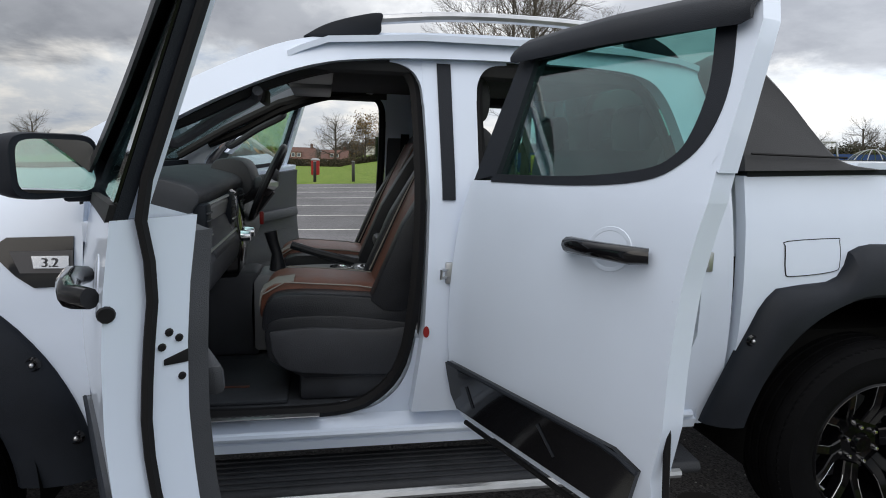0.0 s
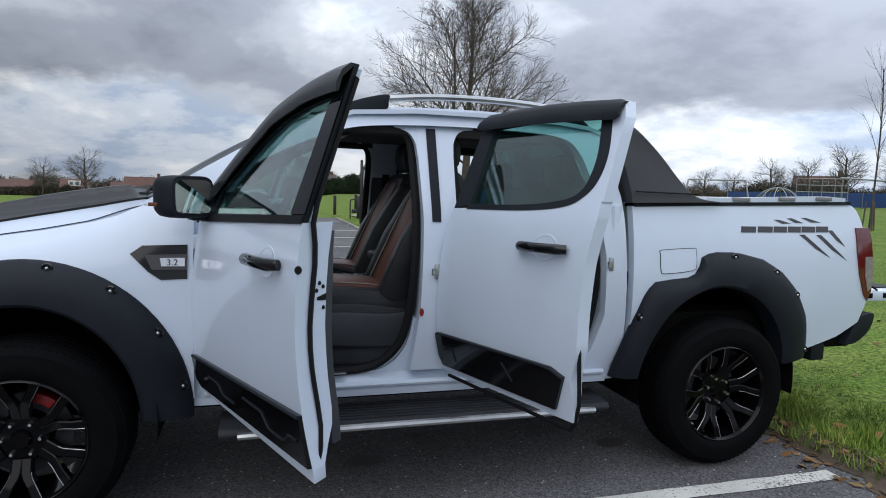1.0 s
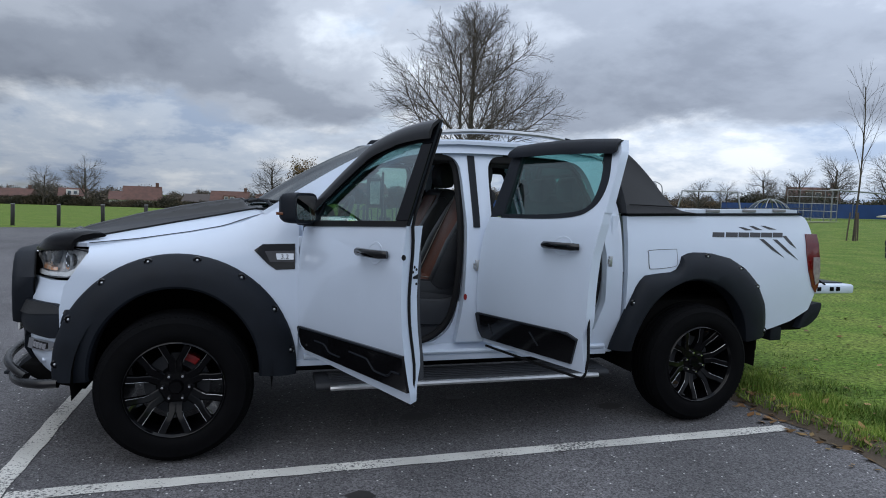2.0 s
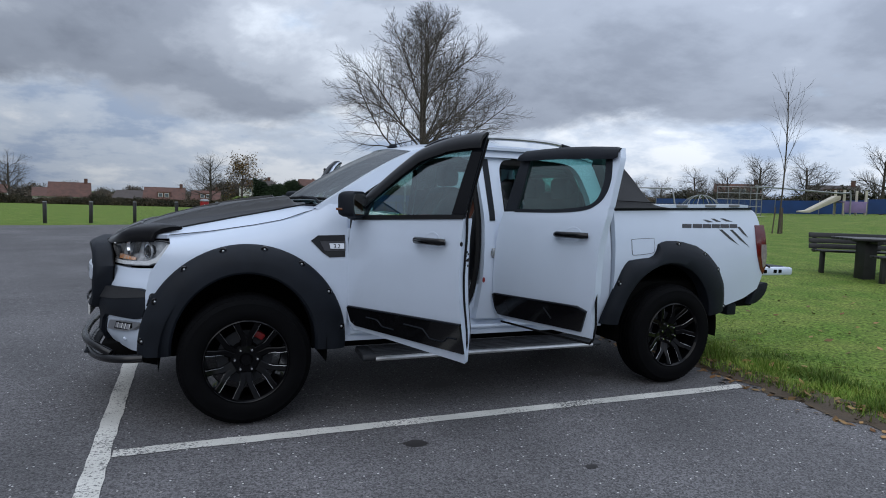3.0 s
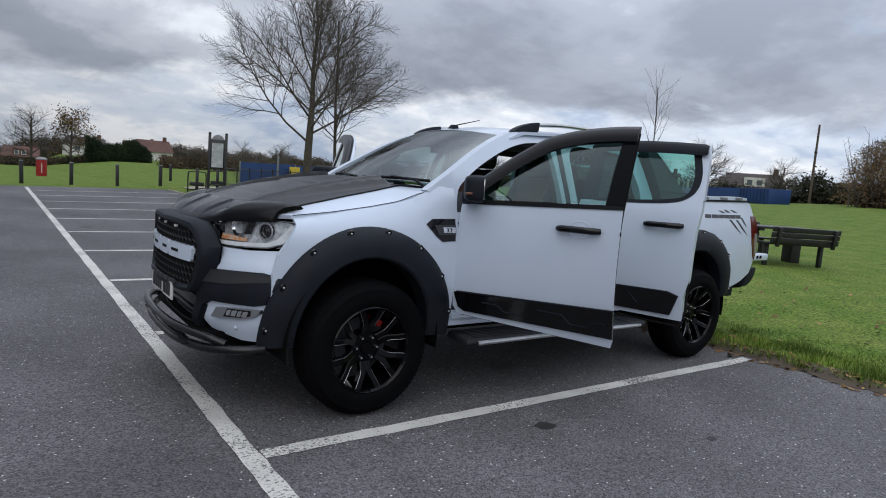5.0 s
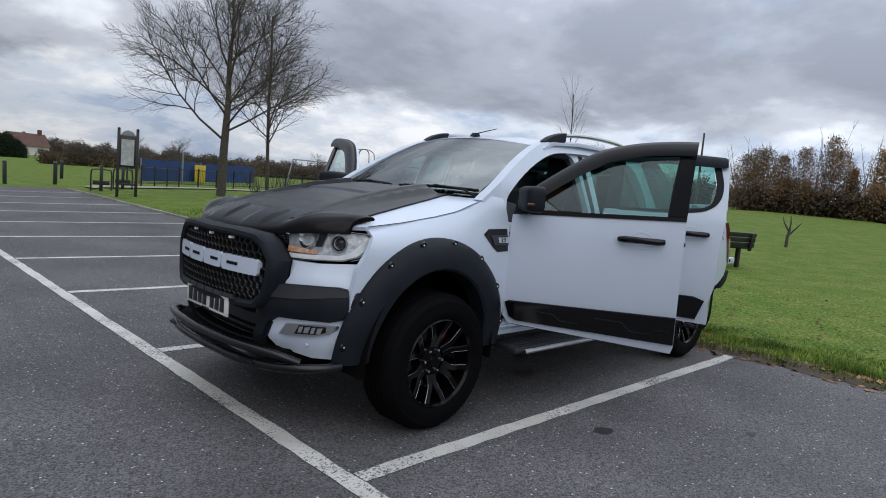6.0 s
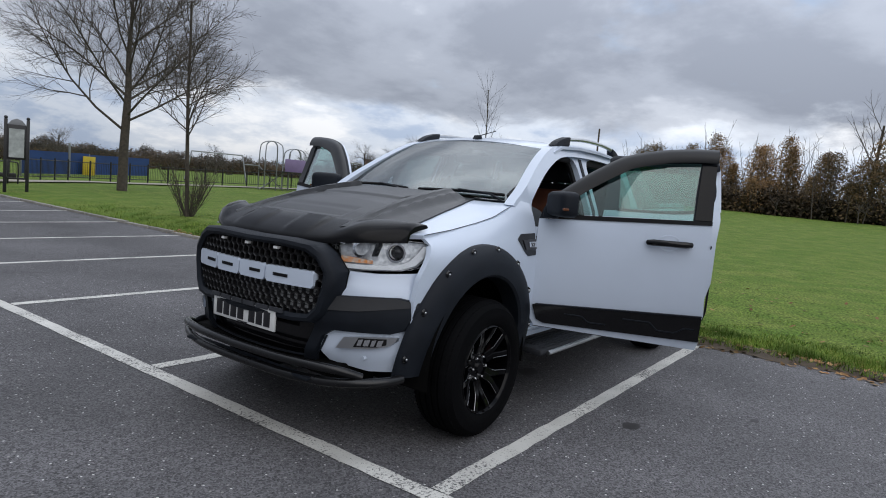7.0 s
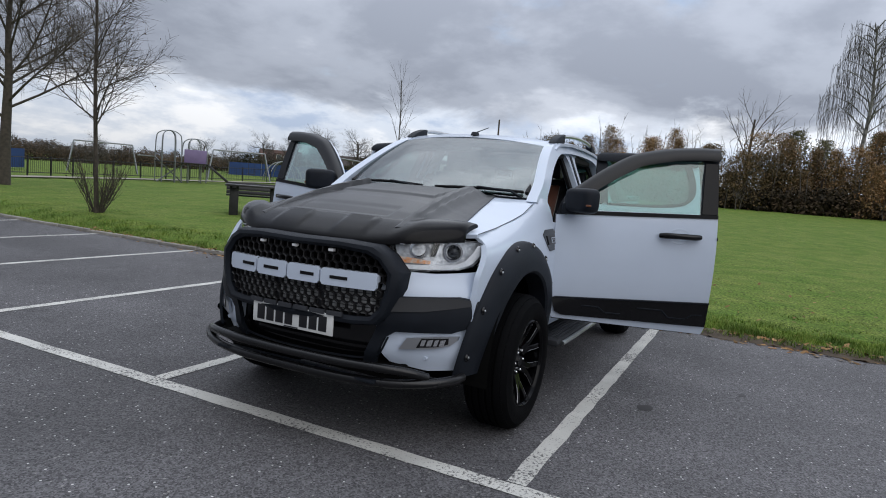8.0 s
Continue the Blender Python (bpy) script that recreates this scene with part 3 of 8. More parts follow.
def barrel_bm():
    return lathe([(0.250, -0.112), (0.254, -0.119), (0.246, -0.124), (0.237, -0.112), (0.232, -0.06), (0.225, 0.02), (0.225, 0.11), (0.250, 0.118)], 64)


def hub_bm():
    b = lathe([(0.0, -0.072), (0.030, -0.074), (0.036, -0.064), (0.040, -0.056), (0.092, -0.050), (0.100, -0.036), (0.100, 0.02), (0.0, 0.02)], 36)
    return b


PRONG = ((0.080, 0.016, 0.020, -0.060), (0.128, 0.018, 0.020, -0.076), (0.150, 0.024, 0.0195, -0.086), (0.190, 0.046, 0.0190, -0.100), (0.240, 0.068, 0.021, -0.113))


def spoke_bm():
    """One split spoke along +x: a stem that forks into two prongs with chamfered sides."""
    b = bmesh.new()
    for s in (-1, 1):
        rows = []
        for x, c, w, y in PRONG:
            z = s * c
            rows.append([(x, y + 0.004, z - w), (x, y, z - w * 0.7), (x, y, z + w * 0.7), (x, y + 0.004, z + w), (x, y + 0.045, z + w * 0.8), (x, y + 0.045, z - w * 0.8)])
        loft(rows, True, True, b)
    return b


def rimline_bm(s):
    """The bright machined edge along the outer side of a prong."""
    pts = [(x, y + 0.0015, s * (c + w * 0.86)) for x, c, w, y in PRONG[1:]]
    return tube(pts, [0.0006, 0.0009, 0.0011, 0.0012], 5)


def wheel(parent_name, x, y, flip, front):
    w = new(parent_name)
    w.parent = truck
    w.matrix_basis = pose(x, y, 0.392, 0, 0, 180 if flip else 0) @ pose(0, 0, 0, 0, 0 if front else 18, 0)
    return w


WM = {"tyre": as_mesh("tyre", tyre_bm(), RUBBER, 30), "rim_barrel": as_mesh("rim_barrel", barrel_bm(), SPOKE, 30), "hub": as_mesh("hub", hub_bm(), SPOKE, 30)}
WM["tread", -1], WM["tread", 1] = as_mesh("tread", tread_bm(-1), RUBBER, 30), as_mesh("tread", tread_bm(1), RUBBER, 30)
WM["spoke"] = as_mesh("spoke", spoke_bm(), SPOKE, 30)
for s in (-1, 1):
    WM["spoke_edge", s] = as_mesh("spoke_edge", rimline_bm(s), SILVER, 60)
WM["rim_lip"] = as_mesh("rim_lip", lathe([(0.2445, -0.1262), (0.2462, -0.1275), (0.2478, -0.1262), (0.2462, -0.1245)], 72), GLOSS, 60)
WM["lug_nut"] = as_mesh("lug_nut", lathe([(0, -0.074), (0.006, -0.073), (0.0095, -0.066), (0.0095, -0.045)], 12), CHROME)
WM["brake_disc"] = as_mesh("brake_disc", lathe([(0.0, -0.01), (0.08, -0.01), (0.165, -0.004), (0.165, 0.012), (0.0, 0.012)], 40), DASH)
WM["caliper"] = as_mesh("caliper", prism(arc(0, 0, 0.178, 0.178, -13, 13, 8) + arc(0, 0, 0.140, 0.140, 13, -13, 8), lambda p, q, c: (p, c, q), -0.035, 0.05, 0.006), RED)
for nm, x, y, flip, front in (("wheel", 0.0, 0.100, False, True), ("wheel", 3.22, 0.100, False, False), ("wheel", 0.0, 2 * YC - 0.100, True, True), ("wheel", 3.22, 2 * YC - 0.100, True, False)):
    w = wheel(nm, x, y, flip, front)

    def sub(key, m=None, label=""):
        o = new(key if isinstance(key, str) else key[0], WM[key])
        o.parent = w
        if m is not None:
            o.matrix_basis = m
        return tagged(o, label)

    sub("tyre", label="thick black all-terrain tyre"), tagged(sub(("tread", -1)), kind="stuff"), tagged(sub(("tread", 1)), kind="stuff"), sub("rim_barrel"), sub("rim_lip", label="thin gloss black rim lip"), sub("hub"), sub("brake_disc", Matrix.Translation((0, 0.02, 0)))
    if front:
        sub("caliper", Matrix.Rotation(radians(-62), 4, "Y"), "red painted brake caliper")
    for k in range(6):
        m = Matrix.Rotation(radians(60 * k + 30), 4, "Y")
        sub("spoke", m, "gloss black split spoke")
        for s in (-1, 1):
            sub(("spoke_edge", s), m, "bright machined spoke edge")
        sub("lug_nut", Matrix.Rotation(radians(60 * k), 4, "Y") @ Matrix.Translation((0.066, 0, 0)))


# ---- bonnet, its black cover and the deflector
def x_front(s):
    return -0.775 + 0.335 * min(1.05, s / 0.79) ** 3.5


def x_rear(s):
    return 0.30 + 0.19 * (s / 0.70) ** 2


def hood_z(x, s):
    edge = float(np.interp(x, [-0.80, -0.44, -0.20, 0.05, 0.23, 0.36, 0.5], [1.055, 1.13, 1.157, 1.198, 1.235, 1.285, 1.325]))
    mid = float(np.interp(x, [-0.79, -0.65, -0.47, -0.25, 0.0, 0.25, 0.5], [1.075, 1.145, 1.21, 1.265, 1.305, 1.335, 1.345]))
    k = 1 - min(1.0, s / 0.80)
    return edge + (mid - edge) * (1 - (1 - k) ** 2.4)


def hood_rows(smax, nu, ns, lift, f0=0.0, f1=1.0):
    rows = []
    for i in range(nu + 1):
        u = f0 + (f1 - f0) * i / nu
        row = []
        for j in range(-ns, ns + 1):
            s = smax(u) * abs(j) / ns
            x = x_front(s) + (x_rear(s) - x_front(s)) * u
            row.append((x, YC + math.copysign(s, j), hood_z(x, s) + lift(u, s)))
        rows.append(row)
    return rows


def solid_rows(rows, drop):
    """Rows of a sheet closed below by the same rows set lower."""
    loops = [list(r) + [(p[0], p[1], p[2] - drop) for p in reversed(r)] for r in rows]
    return loft(loops, True, True)


part("bonnet", solid_rows(hood_rows(lambda u: 0.79, 26, 26, lambda u, s: 0.0), 0.02), PAINT, truck)


both("bonnet_gap", lambda: tube([(x, YC - 0.7925, hood_z(x, 0.7925) + 0.001) for x in [-0.43 + 0.04 * i for i in range(23)]], 0.002, 5), SEAL)


def step(x, a, b):
    t = min(1.0, max(0.0, (x - a) / (b - a)))
    return t * t * (3 - 2 * t)


def cover_lift(u, s):
    """Two long spines that rise towards the screen, a tray between them, a false scoop and a rear plate."""
    c = 0.455 - 0.065 * u
    spine = (0.014 + 0.038 * step(u, 0.05, 0.88)) * step(u, 0.985, 0.945)
    h = 0.010 + spine * step(s, c + 0.120, c + 0.016) * (0.16 + 0.84 * step(s, c - 0.034, c - 0.012))
    h -= 0.007 * step(s, c + 0.052, c + 0.046) * step(s, c + 0.020, c + 0.026) * step(u, 0.12, 0.2)
    h -= 0.006 * step(s, 0.31, 0.300) * step(u, 0.19, 0.200) * step(u, 0.36, 0.30)
    h += 0.011 * step(s, 0.335, 0.325) * step(u, 0.60, 0.625) * step(u, 0.97, 0.95)
    return h


part("bonnet_cover", solid_rows(hood_rows(lambda u: 0.715 - 0.185 * u, 80, 64, cover_lift, 0.05, 0.99), 0.012), WRAP, truck, "matt black moulded bonnet cover with a false scoop", 30)


def deflector():
    rows = []
    for j in range(-48, 49):
        s = 0.755 * abs(j) / 48
        y = YC + math.copysign(s, j)
        x = x_front(s)
        k = 1.0 - 0.25 * step(s, 0.6, 0.8)
        rib = 0.010 * (step(s, 0.10, 0.125) - step(s, 0.29, 0.315)) * step(s, 0.72, 0.66)
        fat = 0.027 * step(s, 0.42, 0.56) - 0.010 * step(s, 0.72, 0.765)

        def at(dx, up):
            return (x + dx, y, hood_z(x + max(dx, 0.0), s) + up)
        rows.append([at(0.17 * k, 0.018), at(0.15 * k, 0.021 + fat * 0.6 + rib), at(0.09 * k, 0.019 + fat + rib), at(0.02, 0.017 + fat + rib), at(-0.018, 0.002 + fat * 0.8), at(-0.038, -0.018), at(-0.040, -0.040), at(-0.024, -0.042), at(-0.010, 0.000), at(0.02, 0.008), at(0.09 * k, 0.010), at(0.16 * k, 0.012)])
    return loft(rows, True, True)


part("bonnet_deflector", deflector(), SMOKE, truck, "smoked black bonnet deflector over the lamps", 40)
for s in (-0.52, -0.16, 0.16, 0.52):
    part("deflector_clip", rbox(x_front(abs(s)) - 0.046, x_front(abs(s)) - 0.036, YC + s - 0.012, YC + s + 0.012, hood_z(x_front(abs(s)), abs(s)) - 0.043, hood_z(x_front(abs(s)), abs(s)) - 0.036, 0.002), CHROME, truck)


# ---- front end
CORNER = [(0.50, 0.935), (0.30, 0.925), (0.18, 0.935), (0.125, 0.945), (0.100, 0.90), (0.096, 0.62), (0.108, 0.50), (0.15, 0.43), (0.30, 0.425), (0.46, 0.47), (0.52, 0.56), (0.52, 0.80)]
both("bumper_corner", lambda: sheet(CORNER, nose, 0.03, 0.04, 0.04), PAINT)


def side_bumper():
    """The white bumper side that runs back under the flare."""
    return sheet([(-0.560, 0.52), (-0.556, 0.66), (-0.50, 0.66), (-0.49, 0.45), (-0.522, 0.45)], lambda x, z, d: (x, 0.104 + d + 0.05 * step(z, 0.55, 0.43), z), 0.02, 0.05, 0.05)


both("bumper_side", side_bumper, PAINT)
TRIM = [(0.46, 0.808), (0.30, 0.815), (0.18, 0.818), (0.10, 0.798), (0.092, 0.775), (0.14, 0.655), (0.19, 0.635), (0.42, 0.635), (0.47, 0.60), (0.52, 0.46), (0.58, 0.46), (0.50, 0.66), (0.46, 0.69)]
TRIM_HI = [(0.45, 0.806), (0.30, 0.812), (0.18, 0.815), (0.105, 0.796), (0.10, 0.778), (0.30, 0.745), (0.45, 0.738)]
both("bumper_trim", lambda: sheet(TRIM, lambda y, z, d: nose(y, z, d - 0.026 - 0.34 * min(0.060, max(0.0, 0.808 - z)) * step(z, 0.62, 0.69)), 0.03, 0.04, 0.03), MATTE, "black bumper insert")
# paler than the insert: the light its top catches is put into the colour
both("bumper_trim_ledge", lambda: sheet(TRIM_HI, lambda y, z, d: nose(y, z, d - 0.030 - 0.36 * max(0, 0.806 - z)), 0.02, 0.04, 0.02), SPORTM)
FOG = [(0.400, 0.548), (0.368, 0.606), (0.26, 0.616), (0.165, 0.618), (0.168, 0.600), (0.195, 0.572), (0.25, 0.556)]
fog_l, fog_r = both("fog_lamp", lambda: sheet(FOG, lambda y, z, d: nose(y, z, d - 0.028), 0.02, 0.03, 0.03), SILVER, "fog lamp in a satin silver bezel")
for k, fogp in enumerate((fog_l, fog_r)):
    fix = (lambda b: mirrored(b, YC)) if k else (lambda b: b)
    b = bmesh.new()
    for i, (y, w) in enumerate(((0.208, 0.020), (0.234, 0.016), (0.256, 0.022), (0.284, 0.018))):
        sheet([(y + 0.008, 0.571), (y + w + 0.006, 0.570), (y + w, 0.600), (y, 0.604)], lambda p, q, d: nose(p, q, d - 0.034), 0.008, 0.02, 0.02, b)
    part("fog_lens", fix(b), CHROME, fogp)
    part("fog_gap", fix(sheet([(0.200, 0.580), (0.235, 0.566), (0.325, 0.560), (0.305, 0.608), (0.20, 0.610)], lambda p, q, d: nose(p, q, d - 0.0305), 0.004, 0.03, 0.03)), SEAL, fogp)
for y in (0.30, 2 * YC - 0.30):
    part("parking_sensor", place(lathe([(0, -0.004), (0.010, -0.004), (0.013, 0.002), (0.013, 0.012)], 14), Matrix.Translation(nose(y, 0.50, -0.002)) @ Matrix.Rotation(radians(-90), 4, "Z")), PAINT, truck)

# headlamps
LAMP = [(0.515, 1.055), (0.40, 1.085), (0.25, 1.098), (0.165, 1.092), (0.125, 1.075), (0.13, 1.03), (0.165, 0.970), (0.215, 0.945), (0.36, 0.935), (0.475, 0.935), (0.495, 0.985)]


def lamp_map(y, z, d):
    s = abs(y - YC)
    return (-0.82 + 0.38 * min(1.1, s / 0.825) ** 3.3 + 0.18 * (z - 0.93) + d, y, z)


def shrink(o, k):
    cx, cz = sum(p[0] for p in o) / len(o), sum(p[1] for p in o) / len(o)
    return [(cx + (a - cx) * k, cz + (b - cz) * k) for a, b in o]


def ring(outer, inner, f, sec, bm=None):
    """A frame between two outlines; sec: (how far across, depth) round its section."""
    rows = [[f(o[0] + (i[0] - o[0]) * k, o[1] + (i[1] - o[1]) * k, d) for k, d in sec] for o, i in zip(outer, inner)]
    rows.append(rows[0])
    out = loft(rows, True, False, bm)
    bmesh.ops.remove_doubles(out, verts=out.verts[:], dist=1e-6)
    return out


for k in (0, 1):
    fix = (lambda b: mirrored(b, YC)) if k else (lambda b: b)
    hl = part("headlamp", fix(sheet(shrink(LAMP, 0.99), lambda y, z, d: lamp_map(y, z, d + 0.055), 0.03, 0.04, 0.03)), FACET, truck, "clear headlamp with chrome reflector and amber indicator")
    part("lamp_lens", fix(sheet(LAMP, lambda y, z, d: lamp_map(y, z, d - 0.004), 0.003, 0.03, 0.03)), LENS, hl).visible_shadow = False
    part("lamp_rim", fix(ring(LAMP, shrink(LAMP, 0.978), lamp_map, [(0, 0.03), (0, -0.006), (0.5, -0.009), (1, 0.0), (1, 0.03)])), GLOSS, hl)
    part("chrome_strip", fix(sheet([(0.485, 0.944), (0.36, 0.943), (0.222, 0.952), (0.178, 0.975), (0.145, 1.035), (0.140, 1.072), (0.164, 1.076), (0.178, 1.035), (0.200, 0.995), (0.235, 0.972), (0.36, 0.965), (0.485, 0.966)], lambda y, z, d: lamp_map(y, z, d + 0.006), 0.012, 0.04, 0.03)), LENSIN, hl)
    part("amber_strip", fix(sheet([(0.470, 0.972), (0.34, 0.971), (0.345, 0.988), (0.40, 0.996), (0.470, 1.002)], lambda y, z, d: lamp_map(y, z, d + 0.022), 0.02, 0.04, 0.03)), AMBER, hl, "amber indicator")
    cx = lamp_map(0.262, 1.035, 0)[0]
    pj = place(lathe([(0.046, -0.012), (0.050, -0.02), (0.040, -0.02), (0.034, 0.0), (0.034, 0.02), (0.05, 0.03)], 28), Matrix.Translation((cx + 0.045, 0.262, 1.035)) @ Matrix.Rotation(radians(-62), 4, "Z"))
    part("projector_ring", fix(pj), CHROME, hl)
    q = bmesh.new()
    bmesh.ops.create_uvsphere(q, u_segments=20, v_segments=12, radius=0.034, matrix=Matrix.Translation((cx + 0.052, 0.264, 1.035)))
    part("projector_eye", fix(q), GLOSS, hl)
    part("reflector_bowl", fix(place(lathe([(0.0, 0.02), (0.02, 0.015), (0.045, -0.01), (0.052, -0.025)], 24), Matrix.Translation((lamp_map(0.395, 1.045, 0.05)[0], 0.395, 1.045)) @ Matrix.Rotation(radians(-75), 4, "Z"))), CHROME, hl)
    part("lamp_divider", fix(sheet([(0.325, 1.01), (0.335, 1.01), (0.325, 1.085), (0.312, 1.085)], lambda y, z, d: lamp_map(y, z, d + 0.008), 0.03, 0.03, 0.03)), GLOSS, hl)

# grille
GO_H = [(YC, 1.062), (0.70, 1.066), (0.52, 1.055), (0.455, 1.015), (0.385, 0.93), (0.395, 0.85), (0.44, 0.72), (0.49, 0.665), (0.60, 0.655), (YC, 0.650)]
GI_H = [(YC, 1.022), (0.72, 1.025), (0.57, 1.012), (0.505, 0.985), (0.452, 0.92), (0.455, 0.85), (0.480, 0.750), (0.525, 0.704), (0.61, 0.697), (YC, 0.695)]
GO = GO_H + [(2 * YC - a, b) for a, b in reversed(GO_H[1:-1])]
GI = GI_H + [(2 * YC - a, b) for a, b in reversed(GI_H[1:-1])]


def flat_nose(y, z, d):
    s = abs(y - YC)
    return (-0.915 + 0.10 * (s / 0.6) ** 2.4 + 0.10 * max(0, z - 0.9) + d, y, z)


grille = part("grille", ring(GO, GI, flat_nose, [(0, 0.08), (0, 0.0), (0.2, -0.020), (0.6, -0.024), (1, -0.006), (1, 0.07)]), MATTE, truck, "black honeycomb grille with white block emblem")
# near-black sheet, coloured for the shade behind the mesh
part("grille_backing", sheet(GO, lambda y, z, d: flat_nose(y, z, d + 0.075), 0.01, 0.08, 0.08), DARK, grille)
b = bmesh.new()
rng = random.Random(4)


def inside(poly, x, y):
    c = False
    for (x0, y0), (x1, y1) in zip(poly, poly[1:] + poly[:1]):
        if (y0 > y) != (y1 > y) and x < (x1 - x0) * (y - y0) / (y1 - y0) + x0:
            c = not c
    return c


for i in range(-12, 13):
    for j in range(9):
        y, z = YC + i * 0.0445 + (0.02225 if j % 2 else 0), 0.703 + j * 0.0385
        if not inside(GI, y, z):
            continue
        hexo = [(y + 0.0257 * math.cos(radians(60 * k + 30)), z + 0.0257 * math.sin(radians(60 * k + 30))) for k in range(6)]
        hexi = [(y + 0.0218 * math.cos(radians(60 * k + 30)), z + 0.0218 * math.sin(radians(60 * k + 30))) for k in range(6)]
        ring(hexo, hexi, flat_nose, [(0, 0.018), (0, 0.004), (1, 0.000), (1, 0.020)], b)
part("grille_mesh", b, MESHBLACK, grille)
part("intercooler", sheet([(0.50, 0.705), (1.43, 0.705), (1.44, 0.835), (0.49, 0.835)], lambda p, q, d: flat_nose(p, q, d + 0.046), 0.008, 0.06, 0.03), DASH, grille)
for y0, y1 in ((0.52, 0.80), (0.84, 1.08), (1.12, 1.41)):
    for k in range(7):
        z = 0.708 + 0.0175 * k
        part("intercooler_fin", sheet([(y0, z), (y1, z), (y1, z + 0.012), (y0, z + 0.012)], lambda p, q, d: flat_nose(p, q, d + 0.034 + 0.3 * (q - z)), 0.006, 0.06, 0.03), CORE, grille)
for y0, y1, slot in ((1.228, 1.445, ((0.012, 0.110),)), (1.014, 1.216, ((0.050, 0.050),)), (0.806, 1.004, ((0.030, 0.085),)), (0.495, 0.796, ((0.150, 0.055),))):
    bl = sheet([(y0, 0.850), (y0 + 0.012, 0.836), (y1 - 0.012, 0.836), (y1, 0.850), (y1, 0.908), (y1 - 0.012, 0.920), (y0 + 0.012, 0.920), (y0, 0.908)], lambda p, q, d: flat_nose(p, q, d - 0.014), 0.034, 0.05, 0.05)
    part("emblem_block", bl, PAINT, grille, "plain white emblem block")
    for a0, a1 in slot:
        part("emblem_slot", sheet([(y0 + a0, 0.871), (y1 - a1, 0.871), (y1 - a1, 0.887), (y0 + a0, 0.887)], lambda p, q, d: flat_nose(p, q, d - 0.0165), 0.004, 0.05, 0.05), SEAL, grille)
for y in (0.76, 0.985, 1.21):
    part("marker_light", sheet([(y - 0.014, 1.003), (y + 0.014, 1.003), (y + 0.014, 1.016), (y - 0.014, 1.016)], lambda p, q, d: flat_nose(p, q, d - 0.004), 0.02, 0.03, 0.03), LENSIN, grille, "small pale marker light")
# lower intake, plate and its slots
LOW = [(0.475, 0.665), (0.46, 0.55), (0.50, 0.465), (0.60, 0.435), (YC, 0.43), (1.30, 0.435), (1.40, 0.465), (1.44, 0.55), (1.425, 0.665)]
part("lower_intake", sheet(LOW, lambda y, z, d: nose(y, z, d + 0.035), 0.02, 0.06, 0.05), GLOSS, truck, "gloss black lower bumper intake")
b = tube([nose(y, z, -0.004) for y, z in curve2([(1.44, 0.60), (1.40, 0.51), (1.32, 0.475), (YC, 0.462), (0.58, 0.475), (0.50, 0.51), (0.46, 0.60)], 5)], 0.006, 6)
part("intake_bead", b, MATTE, truck)
for k in range(6):
    y = 0.655 + k * 0.10
    part("intake_slot", sheet([(y, 0.690), (y + 0.085, 0.690), (y + 0.085, 0.712), (y, 0.712)], lambda p, q, d: flat_nose(p, q, d - 0.028), 0.01, 0.05, 0.03), DASH, truck)
plate = part("number_plate", rbox(-0.922, -0.910, 0.704, 1.224, 0.581, 0.692, 0.004), PLATE, truck, "white front number plate with dark bars")
for k in range(7):
    y = 1.192 - k * 0.0615 - (0.033 if k > 3 else 0)
    part("plate_bar", rbox(-0.925, -0.921, y - 0.050, y, 0.597, 0.676, 0.003), PLATEINK, plate)
part("plate_maker_bar", rbox(-0.9245, -0.921, 0.92, 1.01, 0.584, 0.590, 0.001), PLATEINK, plate)



# nudge bar
def half_path(pts):
    return smooth_line(pts + [(x, 2 * YC - y, z) for x, y, z in reversed(pts)], 5)


bar = part("nudge_bar", tube(half_path([(-0.57, 0.135, 0.412), (-0.66, 0.155, 0.408), (-0.765, 0.24, 0.400), (-0.85, 0.40, 0.390), (-0.905, 0.62, 0.387), (-0.92, YC - 0.08, 0.387)]), 0.024, 14), BARPAINT, truck, "black tubular steel lower nudge bar")
part("upper_tube", tube(half_path([(-0.745, 0.245, 0.425), (-0.82, 0.31, 0.455), (-0.885, 0.43, 0.468), (-0.93, 0.63, 0.470), (-0.945, YC - 0.08, 0.470)]), 0.022, 14), BARPAINT, bar)
part("tread_plate", rbox(-0.915, -0.86, 0.45, 2 * YC - 0.45, 0.388, 0.405, 0.006), MATTE, bar)
part("skid_panel", prism([(-0.80, 0.46), (-0.83, 0.43), (-0.72, 0.36), (-0.50, 0.30), (-0.50, 0.46)], lambda p, q, c: (p, c, q), 0.38, 2 * YC - 0.38, 0.01), DARK, truck)

# ---- cab
ROOF_Y = 0.285


